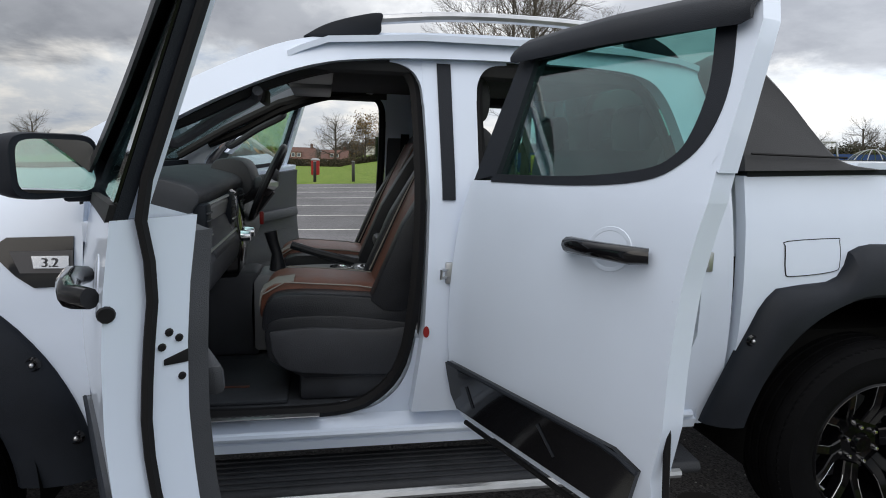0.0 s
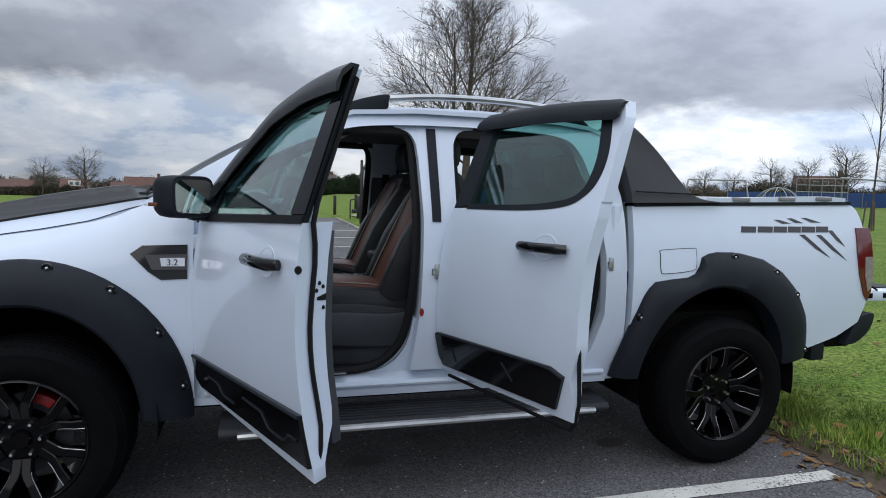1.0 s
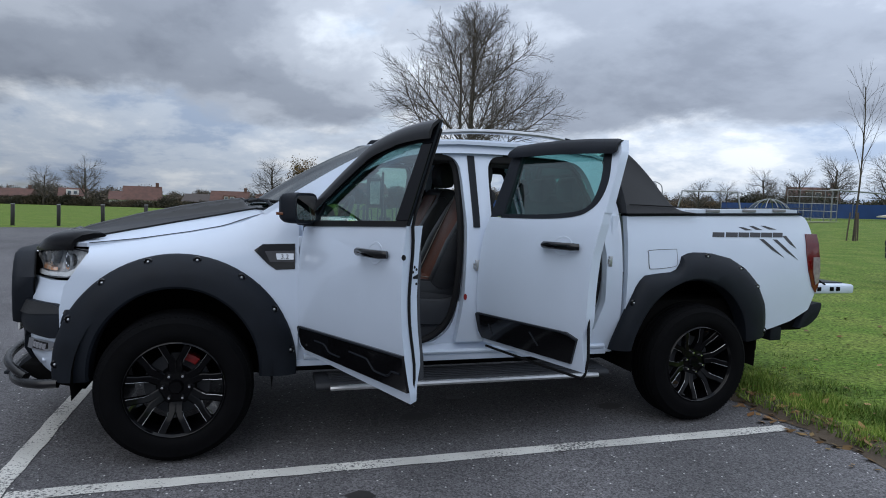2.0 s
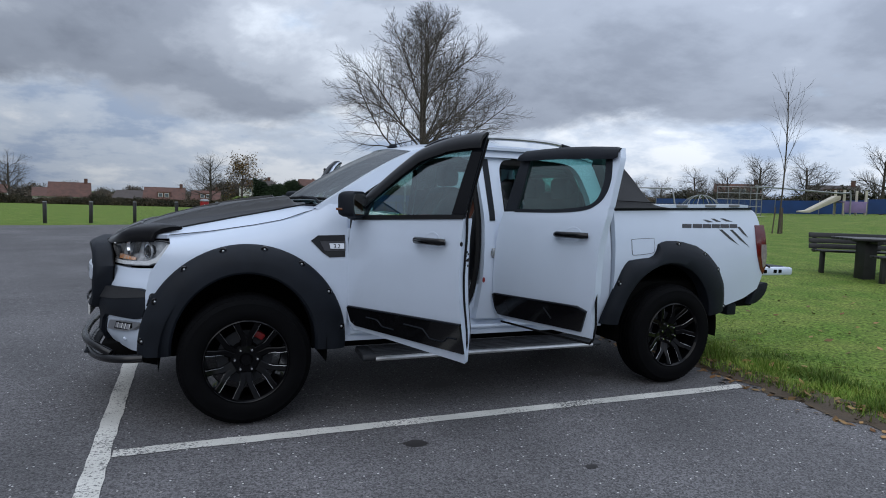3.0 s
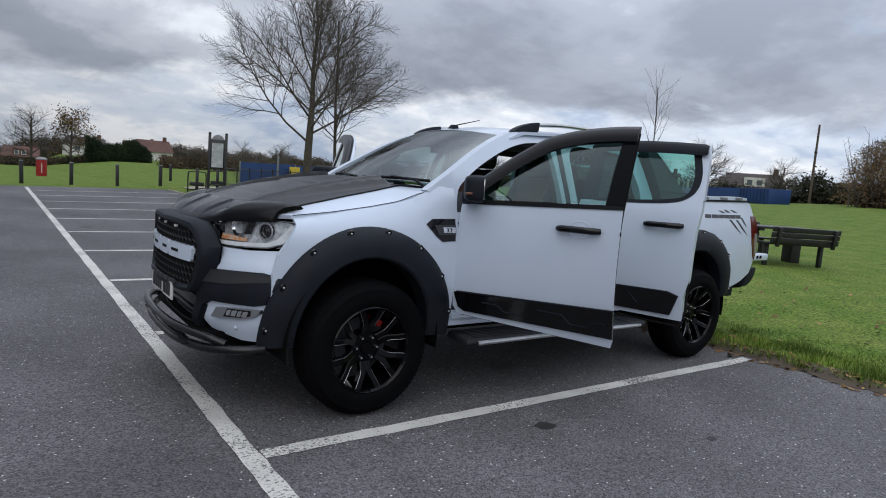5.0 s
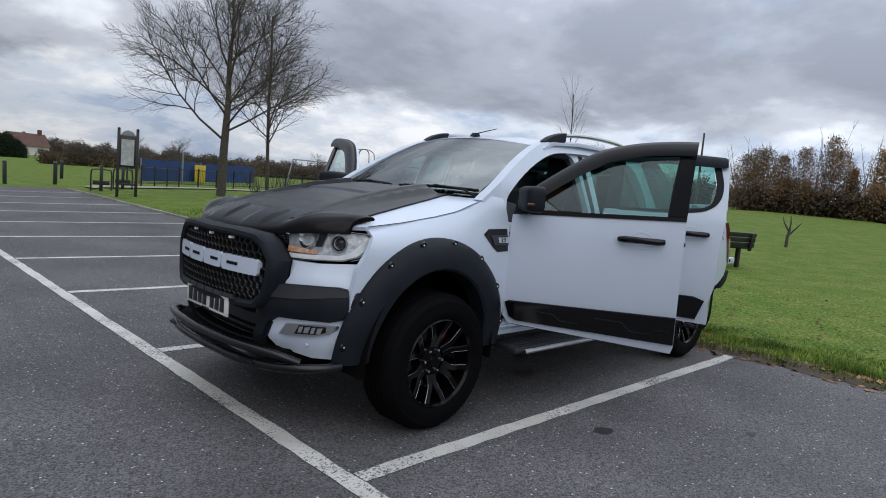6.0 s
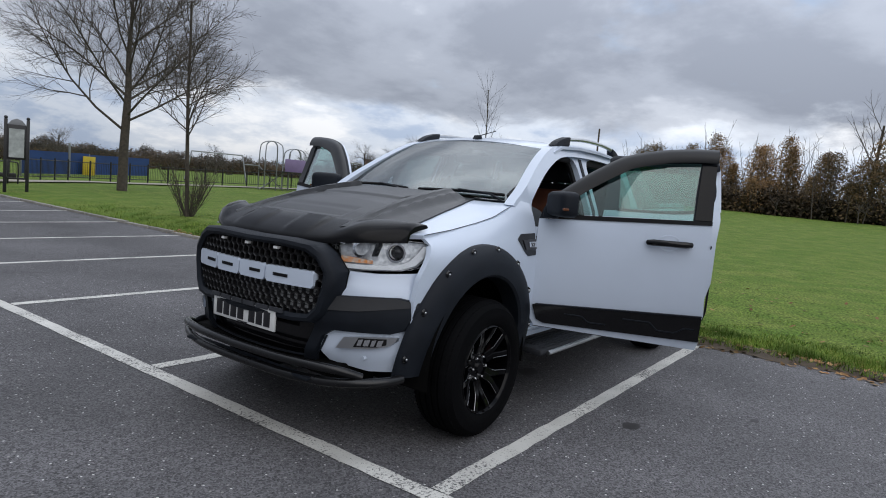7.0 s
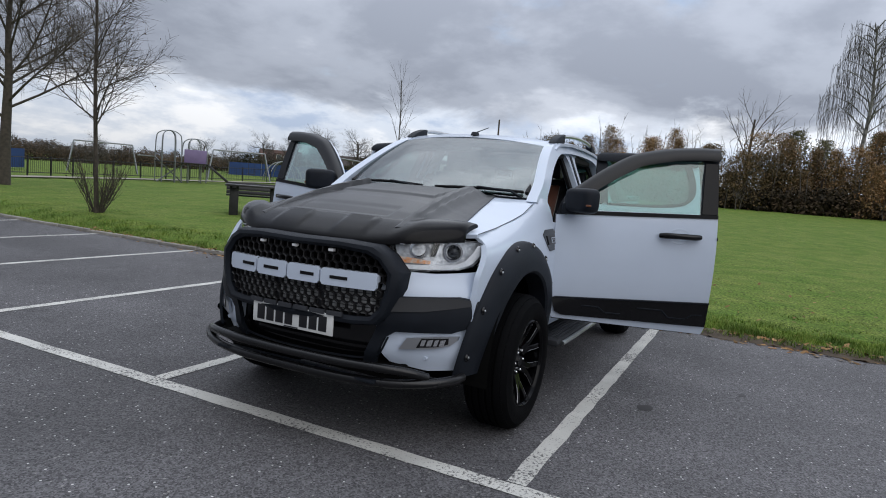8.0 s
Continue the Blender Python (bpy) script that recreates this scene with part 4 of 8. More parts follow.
def frame_arch():
    """A pillar, roof side and C pillar in one pressing."""
    outer = curve2([(0.42, 1.315), (0.62, 1.445), (0.85, 1.588), (1.05, 1.694), (1.22, 1.756), (1.45, 1.788), (1.80, 1.803), (2.20, 1.797), (2.48, 1.770), (2.575, 1.737), (2.62, 1.60), (2.655, 1.40)], 4)
    inner = curve2([(2.56, 1.10), (2.53, 1.30), (2.50, 1.48), (2.455, 1.62), (2.38, 1.685), (2.20, 1.708), (1.80, 1.715), (1.45, 1.702), (1.25, 1.672), (1.05, 1.595), (0.85, 1.488), (0.72, 1.395), (0.655, 1.30), (0.64, 1.10)], 4)
    low = [(2.665, 0.52), (2.60, 0.46), (2.42, 0.46), (2.42, 0.56), (2.50, 0.62), (2.56, 0.80)]
    return sheet(outer + low + inner + [(0.64, 0.56), (0.70, 0.50), (0.60, 0.48), (0.575, 0.60), (0.575, 1.25)], lambda x, z, d: cab(x, z, d + 0.028 * step(x, 2.66, 2.60) * step(z, 1.45, 1.30) + 0.012), 0.07, 0.07, 0.07)


both("cab_frame", frame_arch, PAINT)
both("sill", lambda: sheet([(0.60, 0.45), (0.60, 0.60), (0.72, 0.535), ] + curve2([(1.34, 0.540), (1.44, 0.556), (1.515, 0.610), (1.560, 0.690), (1.582, 0.800)], 4) + curve2([(1.825, 0.800), (1.845, 0.690), (1.89, 0.605), (1.96, 0.560), (2.05, 0.55)], 4) + [(2.40, 0.55), (2.52, 0.62), (2.62, 0.62), (2.60, 0.45)], lambda x, z, d: cab(x, z, d + 0.026 + 0.085 * step(z, 0.475, 0.545)), 0.10, 0.05, 0.03), PAINT)
both("sill_ridge", lambda: tube([(x, 0.128, 0.505) for x in (0.66, 1.2, 1.8, 2.58)], 0.014, 8), PAINT)
both("b_pillar", lambda: sheet([(1.565, 0.56), (1.60, 0.85), (1.615, 1.25), (1.605, 1.72), (1.79, 1.72), (1.775, 1.25), (1.79, 0.85), (1.85, 0.56)], lambda x, z, d: cab(x, z, d + 0.045), 0.09, 0.05, 0.06), PAINT)
both("pillar_trim", lambda: sheet([(1.655, 1.258), (1.697, 1.258), (1.702, 1.70), (1.656, 1.70)], lambda x, z, d: cab(x, z, d + 0.038), 0.01, 0.05, 0.06), MATTE, "flat black pillar trim")
both("pillar_gusset", lambda: sheet([(1.500, 1.712), (1.620, 1.712), (1.618, 1.560)] + curve2([(1.607, 1.560), (1.600, 1.625), (1.575, 1.670), (1.535, 1.692), (1.500, 1.698)], 4), lambda x, z, d: cab(x, z, d + 0.047), 0.08, 0.03, 0.03), PAINT)
both("rear_gusset", lambda: sheet([(1.900, 1.716), (1.775, 1.716), (1.775, 1.580)] + curve2([(1.787, 1.580), (1.793, 1.635), (1.815, 1.678), (1.850, 1.700), (1.900, 1.706)], 4), lambda x, z, d: cab(x, z, d + 0.047), 0.08, 0.03, 0.03), PAINT)
# rubber seals round the door openings
SEAL_F = curve2([(0.70, 1.42), (0.88, 1.497), (1.07, 1.598), (1.26, 1.668), (1.42, 1.694), (1.52, 1.692), (1.575, 1.655), (1.592, 1.56), (1.592, 1.25), (1.575, 0.95), (1.535, 0.72), (1.45, 0.605), (1.32, 0.558), (1.0, 0.555), (0.78, 0.56)], 4)
SEAL_R = curve2([(1.80, 1.25), (1.802, 1.60), (1.83, 1.675), (1.90, 1.704), (2.15, 1.70), (2.37, 1.674), (2.44, 1.61), (2.49, 1.46), (2.525, 1.25), (2.54, 0.95), (2.49, 0.68), (2.38, 0.58), (2.10, 0.565), (1.95, 0.585), (1.86, 0.70), (1.81, 0.95)], 4)
both("front_door_seal", lambda: tube([cab(x, z, 0.105) for x, z in SEAL_F], 0.021, 6), SEAL)
both("rear_door_seal", lambda: tube([cab(x, z, 0.105) for x, z in SEAL_R], 0.019, 6), SEAL)
for k in (0, 1):
    fix = (lambda b: mirrored(b, YC)) if k else (lambda b: b)
    for x, z in ((1.675, 1.03), (2.585, 1.06)):
        st = part("door_striker", fix(rbox(x - 0.012, x + 0.012, cab(x, z, 0.03)[1], cab(x, z, 0.05)[1], z - 0.034, z + 0.034, 0.004)), STEEL, truck)
        part("striker_loop", fix(tube([(x, cab(x, z, 0.04)[1], z - 0.012), (x - 0.03, cab(x, z, 0.012)[1], z - 0.012), (x - 0.03, cab(x, z, 0.012)[1], z + 0.012), (x, cab(x, z, 0.04)[1], z + 0.012)], 0.005, 6)), STEEL, st)
    for x in (HINGE_F + 0.02, HINGE_R + 0.045):
        for z in (0.74, 1.16):
            part("door_hinge", fix(rbox(x - 0.03, x + 0.025, cab(x, z, 0.0)[1], cab(x, z, 0.06)[1], z - 0.03, z + 0.03, 0.006)), PAINT, truck)
    part("tyre_label", fix(sheet(arc(1.605, 0.840, 0.010, 0.019, 0, 330, 11), lambda x, z, d: cab(x, z, d + 0.040), 0.004, 0.05, 0.05)), RED, truck, "small red warning sticker")
    part("sill_plate", fix(rbox(0.80, 1.27, 0.150, 0.215, 0.551, 0.556, 0.002)), STEEL, truck, "brushed metal sill plate")
    b = bmesh.new()
    for i in range(9):
        rbox(0.92 + i * 0.024, 0.936 + i * 0.024, 0.17, 0.19, 0.556, 0.558, 0.0, b)
    part("sill_plate_bars", fix(b), DECAL, truck)


# roof
def roof_bm():
    rows = []
    for x, zc, ze in ((1.058, 1.766, 1.712), (1.16, 1.784, 1.732), (1.30, 1.812, 1.764), (1.60, 1.826, 1.785), (2.0, 1.826, 1.787), (2.35, 1.812, 1.775), (2.52, 1.79, 1.757), (2.60, 1.755, 1.735)):
        row = []
        for j in range(-14, 15):
            k = abs(j) / 14
            s = (YC - ROOF_Y - 0.005) * k
            fx = 0.10 * k * k if x < 1.2 else 0.0
            row.append((x + fx * (1.25 - x) / 0.165, YC + math.copysign(s, j), zc + (ze - zc) * k ** 2.2 + 0.006 * math.cos(k * 14) * (1 if k < 0.85 and 1.3 < x < 2.4 else 0)))
        rows.append(row)
    return solid_rows(rows, 0.02)


part("roof", roof_bm(), PAINT, truck)
part("headlining", rbox(1.19, 2.56, ROOF_Y + 0.07, 2 * YC - ROOF_Y - 0.07, 1.70, 1.740, 0.02), LINER, truck)


def screen(a, b, d):
    """Windscreen: a across (-1..1), b up (0..1)."""
    lo = Vector((0.32 + 0.20 * a * a, YC + 0.72 * a, 1.325 + 0.012 * a * a))
    hi = Vector((1.06 + 0.10 * a * a, YC + 0.655 * a, 1.762 - 0.040 * a * a))
    p = lo.lerp(hi, b) + Vector((-0.03, 0, 0.045)) * (4 * b * (1 - b)) * 0.45
    return p + Vector((0.5, 0, -0.85)) * d


SCREEN = [(-1 + 0.1 * i, 0) for i in range(21)] + [(1 - 0.1 * i, 1) for i in range(21)]
part("windscreen", sheet(SCREEN, screen, 0.005, 0.1, 0.12), SCREENGLASS, truck, "clear raked windscreen").visible_shadow = False
part("screen_border", ring([(a * 1.0, b) for a, b in SCREEN], [(a * 0.978, 0.03 + b * 0.945) for a, b in SCREEN], lambda a, b, d: screen(a, b, d + 0.007), [(0, 0), (1, 0), (1, 0.004), (0, 0.004)]), SEAL, truck)
part("mirror_sensor", rbox(0.985, 1.03, YC - 0.06, YC + 0.06, 1.66, 1.71, 0.01), DASH, truck)
part("cowl", solid_rows([[(x_rear(0.70 * abs(j) / 12) + dx, YC + 0.72 * j / 12, 1.312 + dz + 0.01 * abs(j) / 12) for j in range(-12, 13)] for dx, dz in ((-0.015, 0.012), (0.02, 0.016), (0.10, 0.014))], 0.03), MATTE, truck)
for y0, y1 in ((0.30, 0.86), (0.95, 1.48)):
    a0, a1 = (y0 - YC) / 0.70, (y1 - YC) / 0.70
    wp = part("wiper", tube([screen(a0 + (a1 - a0) * k / 6, 0.05 + 0.02 * math.sin(k / 6 * 3.1), -0.016) for k in range(7)], 0.010, 6), SEAL, truck)
    part("wiper_arm", tube([screen(a0, -0.02, -0.01), screen(a0 + 0.1, 0.02, -0.035), screen((a0 + a1) / 2, 0.06, -0.03)], 0.009, 6), MATTE, wp)

# roof rails and aerial
for k in (0, 1):
    fix = (lambda b: mirrored(b, YC)) if k else (lambda b: b)
    rl = part("roof_rail", fix(tube(smooth_line([(1.42, 0.345, 1.828), (1.7, 0.330, 1.853), (2.0, 0.328, 1.858), (2.25, 0.332, 1.848), (2.40, 0.340, 1.825)], 4), 0.016, 8)), STEEL, truck, "silver roof rail with black feet")
    part("rail_foot", fix(prism(curve2([(1.22, 1.762), (1.29, 1.803), (1.38, 1.833), (1.47, 1.850), (1.47, 1.818), (1.46, 1.780), (1.35, 1.762)], 3), lambda p, q, c: (p, c, q), 0.315, 0.375, 0.012)), MATTE, rl)
    part("rail_foot", fix(prism(curve2([(2.33, 1.850), (2.42, 1.830), (2.50, 1.79), (2.53, 1.755), (2.40, 1.76), (2.34, 1.80)], 3), lambda p, q, c: (p, c, q), 0.315, 0.37, 0.012)), MATTE, rl)
b = prism([(1.13, 1.785), (1.16, 1.818), (1.20, 1.820), (1.22, 1.790)], lambda p, q, c: (p, c, q), YC - 0.022, YC + 0.022, 0.006)
aerial = part("aerial", b, MATTE, truck)
part("aerial_rod", tube([(1.18, YC, 1.812), (1.42, YC - 0.01, 1.88)], [0.005, 0.003], 6), MATTE, aerial)


def rear_wall():
    b = sheet([(0.30, 1.36), (0.33, 1.70), (0.45, 1.755), (1.45, 1.755), (1.57, 1.70), (1.60, 1.36)], lambda y, z, d: (2.66 - 0.22 * (z - 1.36) - d, y, z), 0.004, 0.2, 0.2)
    return b


part("rear_window", rear_wall(), GREEN, truck).visible_shadow = False
part("cab_rear_panel", rbox(2.60, 2.645, 0.13, 2 * YC - 0.13, 0.46, 1.36, 0.01), PAINT, truck)
for y in (0.30, 2 * YC - 0.36):
    part("rear_pillar", prism([(2.655, 1.34), (2.60, 1.74), (2.53, 1.75), (2.57, 1.34)], lambda p, q, c: (p, c, q), y, y + 0.06, 0.008), PAINT, truck)
part("window_sticker", rbox(2.598, 2.602, 1.16, 1.42, 1.50, 1.58, 0.0), RENDERW, truck)
b = rbox(2.594, 2.598, 1.18, 1.40, 1.525, 1.55, 0.0)
part("sticker_bar", b, DECAL, truck)


# ---- doors, in the space of the hinge: u rearwards, v inwards
def lean(z):
    return skin(z) - 0.02


FD_OUT = curve2([(0.0, 1.245), (0.05, 1.37), (0.20, 1.500), (0.36, 1.612), (0.50, 1.688), (0.70, 1.736), (0.90, 1.756), (1.035, 1.758)], 4)
FD_GLASS = [(0.115, 1.285)] + curve2([(0.15, 1.375), (0.26, 1.452), (0.40, 1.545), (0.55, 1.612), (0.72, 1.650), (0.945, 1.668)], 3) + [(0.93, 1.50), (0.925, 1.318)]
RD_GLASS = [(0.105, 1.345), (0.10, 1.50), (0.085, 1.69), (0.30, 1.703), (0.715, 1.700)] + curve2([(0.755, 1.56), (0.752, 1.45), (0.725, 1.405), (0.66, 1.378), (0.44, 1.352), (0.12, 1.343)], 4)[1:-1]


def door_map(off=0.0):
    return lambda u, z, d: (u, lean(z) + d + off, z)


def door(kind, flip):
    front = kind == "front_door"
    hx = HINGE_F if front else HINGE_R
    twist = 0.09 if front else 0.02

    L = 1.035 if front else 0.815

    def fix(b):
        """The door's free edge stands straighter than its hinged one; the far doors are mirrored."""
        for v in b.verts:
            if front:
                v.co.x -= 0.5 * max(0.0, v.co.y - lean(v.co.z)) * step(v.co.x, L - 0.16, L - 0.03)
            v.co.y -= twist * (v.co.z - 1.10) * max(0.0, v.co.x) / 1.035
        return mirrored(b, 0.0) if flip else b

    belt0, belt1 = (1.245, 1.300) if front else (1.305, 1.335)
    if front:
        low = [(0.0, 0.60), (0.035, 0.552), (1.022, 0.526), (1.035, 0.57), (1.035, 1.10), (1.030, belt1), (0.0, belt0)]
    else:
        low = [(-0.025, 0.80), (-0.015, 0.66), (0.03, 0.575), (0.80, 0.568), (0.805, 0.60), (0.797, 0.73), (0.825, 0.85), (0.83, 1.16), (0.845, 1.32), (0.835, 1.42), (0.80, 1.42), (0.755, 1.405), (0.70, 1.372), (0.45, 1.342), (0.0, 1.325), (-0.02, 1.20)]
    def slab(u, z, dd):
        return (u, lean(z) + dd * (0.40 + 0.60 * step(z, 0.55, 0.72)), z)

    d = part(kind, fix(sheet(low, slab, 0.124 if front else 0.062, 0.07, 0.05)), PAINT, truck, "open white passenger door with smoked wind deflector")
    hy = HINGE_Y if not flip else 2 * YC - HINGE_Y
    d.matrix_basis = pose(hx, hy, 0, 0, 0, OPEN if flip else -OPEN)

    def sub(name, bm, material, label="", angle=38):
        return part(name, fix(bm), material, d, label, angle)

    # inner card, seal and armrest
    far = 0.012 if front else 0.06
    inset = [(0.04, 0.60), (L - far - 0.02, 0.60), (L - far, 0.70), (L - far, 1.12), (L - far - 0.03, belt1 - 0.03), (0.05, belt0 - 0.01)]
    sub("door_card", sheet(inset, lambda u, z, dd: (u, lean(z) + (0.160 if front else 0.110 - 0.02 * step(abs(z - 0.95), 0.10, 0.02)), z) if dd == 0 else (u, lean(z) + (0.120 if front else 0.058), z), 0.04, 0.10, 0.06), GREYTRIM if not front else DASH)
    sub("door_pocket", sheet([(0.12, 0.66), (L - 0.20, 0.66), (L - 0.16, 0.88), (0.10, 0.88)], lambda u, z, dd: (u, lean(z) + (0.164 if front else 0.125) - 0.03 * step(z, 0.70, 0.66) - dd, z), 0.03, 0.10, 0.05), DASH if front else GREYTRIM, "dark grey lower door pocket")
    sub("armrest", rbox(0.25, L - 0.16, 0.150 if front else 0.10, 0.186 if front else 0.17, 0.96, 1.02, 0.015), DASH)
    loop = [(0.03, 0.549), (L / 2, 0.537), (L - 0.03, 0.528), (L + 0.001, 0.62), (L + 0.002, 0.85), (L + 0.004, 1.10), (L + 0.001, belt1)]
    if front:
        loop += [(L - 0.001, 1.50), (L, 1.72)]
    depth = 0.067 if front else 0.026
    sub("door_seal", tube([(u, lean(z) + depth * (0.5 + 0.5 * step(z, 0.55, 0.72)) - (0.010 * step(abs(z - 0.95), 0.25, 0.0) + 0.036 * step(z, 1.18, 1.36) if front else 0.0), z) for u, z in resample(loop, 36)], 0.0095 if front else 0.008, 6), SEAL)
    # window frame
    if front:
        ringp = [(0.0, belt0)] + FD_OUT[1:] + [(1.030, belt1), (0.925, belt1 - 0.005)] + list(reversed(FD_GLASS[1:-1])) + [(0.115, belt0 + 0.012)]
        sub("window_frame", sheet(ringp, door_map(0.004), 0.020, 0.08, 0.08), MATTE, "black window frame")
        sub("glass", sheet(FD_GLASS, door_map(0.009), 0.004, 0.12, 0.12), DOORPANE, "door window, wound up").visible_shadow = False
        inner = [(0.955, 1.29), (1.018, 1.30), (1.018, 1.750), (0.90, 1.748), (0.70, 1.728), (0.50, 1.680), (0.36, 1.604), (0.20, 1.492), (0.07, 1.38), (0.13, 1.37), (0.26, 1.468), (0.40, 1.560), (0.55, 1.628), (0.72, 1.668), (0.965, 1.690)]
        sub("inner_frame", sheet(inner, door_map(0.025), 0.024, 0.08, 0.08), PAINT, "white inner window frame")
        sub("frame_seal", tube([(u, lean(z) + 0.045, z) for u, z in ((1.003, 1.735), (0.90, 1.735), (0.70, 1.713), (0.50, 1.667), (0.36, 1.592))], 0.011, 6), SEAL)
        sub("pillar_applique", sheet([(0.930, 1.322), (1.029, 1.325), (1.031, 1.660), (0.948, 1.652)], door_map(-0.002), 0.008, 0.06, 0.05), PILLARGLOSS, "gloss black pillar strip of the door")
        vis_out, vis_in = FD_OUT[3:], [(u + (0.030 if u < 0.7 else 0.0), z - 0.085 - 0.01 * (u < 0.5)) for u, z in FD_OUT[3:]]
        sub("belt_strip", sheet([(0.08, belt0 + 0.006), (1.03, belt1 - 0.002), (1.03, belt1 + 0.022), (0.08, belt0 + 0.034)], door_map(-0.006), 0.015, 0.10, 0.05), SEAL)
    else:
        band = [(0.0, 1.325), (0.0, 1.50), (0.005, 1.74), (0.05, 1.762), (0.40, 1.770), (0.79, 1.755), (0.80, 1.70), (0.715, 1.700), (0.30, 1.703), (0.085, 1.690), (0.10, 1.50), (0.105, 1.345)]
        sub("window_frame", sheet(band, door_map(0.004), 0.045, 0.08, 0.08), MATTE, "black window frame")
        # painted rear post of the door
        sub("rear_post", sheet([(0.755, 1.405), (0.80, 1.415), (0.845, 1.38), (0.838, 1.50), (0.825, 1.69), (0.80, 1.755), (0.745, 1.755), (0.765, 1.66), (0.795, 1.55), (0.792, 1.46)], door_map(0.0), 0.060, 0.07, 0.06), PAINT)
        rim = curve2([(0.10, 1.325), (0.45, 1.334), (0.66, 1.355), (0.75, 1.395), (0.795, 1.46), (0.801, 1.56), (0.765, 1.70)], 4) + curve2([(0.715, 1.70), (0.752, 1.56), (0.749, 1.46), (0.722, 1.410), (0.65, 1.380), (0.44, 1.357), (0.10, 1.347)], 4)
        sub("window_rim", sheet(rim, door_map(-0.003), 0.045, 0.06, 0.05), MATTE)
        sub("glass", sheet(RD_GLASS, door_map(0.022), 0.004, 0.12, 0.12), GREEN, "green-tinted door window, wound up").visible_shadow = False
        vis_out = [(0.0, 1.735), (0.03, 1.758), (0.20, 1.768), (0.40, 1.774), (0.60, 1.770), (0.785, 1.760), (0.808, 1.750)]
        vis_in = [(0.0, 1.690), (0.03, 1.685), (0.20, 1.688), (0.40, 1.690), (0.60, 1.687), (0.790, 1.680), (0.815, 1.690)]
    rows = []
    for (ou, oz), (iu, iz) in zip(vis_out, vis_in):
        def at(k, off):
            return (ou + (iu - ou) * k, lean(oz + (iz - oz) * k) + off, oz + (iz - oz) * k)
        rows.append([at(0, 0.012), at(0.0, -0.010), at(0.25, -0.030), at(0.70, -0.036), at(1.0, -0.028), at(0.98, -0.020), at(0.5, -0.022), at(0.1, 0.002)])
    sub("wind_deflector", loft(rows, True, True), WRAP if front else MATTE, "dark smoked wind deflector", 50)
    # lower cladding
    if front:
        clad = [(0.015, 0.690), (0.04, 0.702), (1.034, 0.748), (1.034, 0.582), (0.09, 0.578), (0.045, 0.600)]
        marks = [[(0.22, 0.655), (0.33, 0.655), (0.37, 0.620), (0.48, 0.620)], [(0.58, 0.672), (0.74, 0.672), (0.79, 0.625), (0.90, 0.625), (0.94, 0.660), (1.0, 0.660)]]
    else:
        clad = [(-0.022, 0.742), (0.0, 0.752), (0.70, 0.762), (0.772, 0.738), (0.725, 0.600), (0.03, 0.602), (0.0, 0.64)]
        marks = [[(0.10, 0.70), (0.13, 0.64)], [(0.44, 0.715), (0.50, 0.65)]]
    sub("cladding", sheet(clad, door_map(-0.014), 0.014, 0.08, 0.05), GLOSS, "gloss black lower door cladding")
    for mk in marks:
        sub("cladding_rib", tube([(u, lean(z) - 0.015, z) for u, z in resample(mk, 14)], 0.005, 6), MATTE)
    sub("cladding_edge", tube([(u, lean(z) - 0.016, z - 0.004) for u, z in resample(clad[1:3] if front else clad[1:4], 14)], 0.006, 6), MATTE)
    # handle in its cup
    h0, h1, hz = (0.675, 0.925, 1.168) if front else (0.495, 0.745, 1.200)
    sub("handle", tube([(h0, lean(hz) - 0.012, hz - 0.004), (h0 + 0.03, lean(hz) - 0.035, hz - 0.001), ((h0 + h1) / 2, lean(hz) - 0.042, hz + 0.001), (h1 - 0.03, lean(hz) - 0.036, hz + 0.002), (h1, lean(hz) - 0.012, hz + 0.003)], [0.016, 0.020, 0.019, 0.020, 0.017], 10), GLOSS, "gloss black door handle")
    cm = (h0 + h1) / 2
    sub("handle_cup", ring(arc(cm, hz, 0.072, 0.055, 0, 345, 23), arc(cm, hz, 0.050, 0.036, 0, 345, 23), door_map(), [(0, 0.004), (0.25, -0.0012), (0.7, -0.0008), (1, 0.004)]), PAINT)
    # latch holes on the shut face
    shut = [(1.121, 0.094), (1.109, 0.110), (1.100, 0.084), (1.046, 0.114)] if front else [(0.98, 0.035), (1.03, 0.035)]
    for z, dd in shut:
        sub("latch_bolt", place(lathe([(0, -0.0035), (0.005, -0.003), (0.0075, 0.003)], 10), Matrix.Translation((L + 0.001, lean(z) + dd, z)) @ Matrix.Rotation(radians(90), 4, "Z")), SEAL if front else STEEL)
    lz, l0, l1 = (1.078, 0.086, 0.124) if front else (0.895, 0.02, 0.05)
    sub("latch", prism([(l0, lz - 0.007), (l1, lz - 0.011), (l1, lz + 0.010), (l0, lz + 0.002)], lambda p, q, c: (c, lean(q) + p, q), L - 0.004, L + 0.003, 0.001), SEAL)
    sub("shut_plug", place(lathe([(0, -0.003), (0.011, -0.003), (0.013, 0.003)], 12), Matrix.Translation((L + 0.001, lean(1.1) + 0.016, 1.168 if front else 1.12)) @ Matrix.Rotation(radians(90), 4, "Z")), SEAL)
    if front:
        # door mirror: housing, glass, foot
        rows = []
        for u, sc in ((-0.066, 0.62), (-0.058, 0.84), (-0.035, 0.96), (0.0, 1.0), (0.045, 1.0), (0.052, 0.97)):
            rows.append([(u, 0.125 * sc * math.copysign(abs(math.cos(a)) ** 0.38, math.cos(a)), 0.086 * sc * math.copysign(abs(math.sin(a)) ** 0.42, math.sin(a))) for a in (2 * math.pi * (t + 0.5) / 28 for t in range(28))])
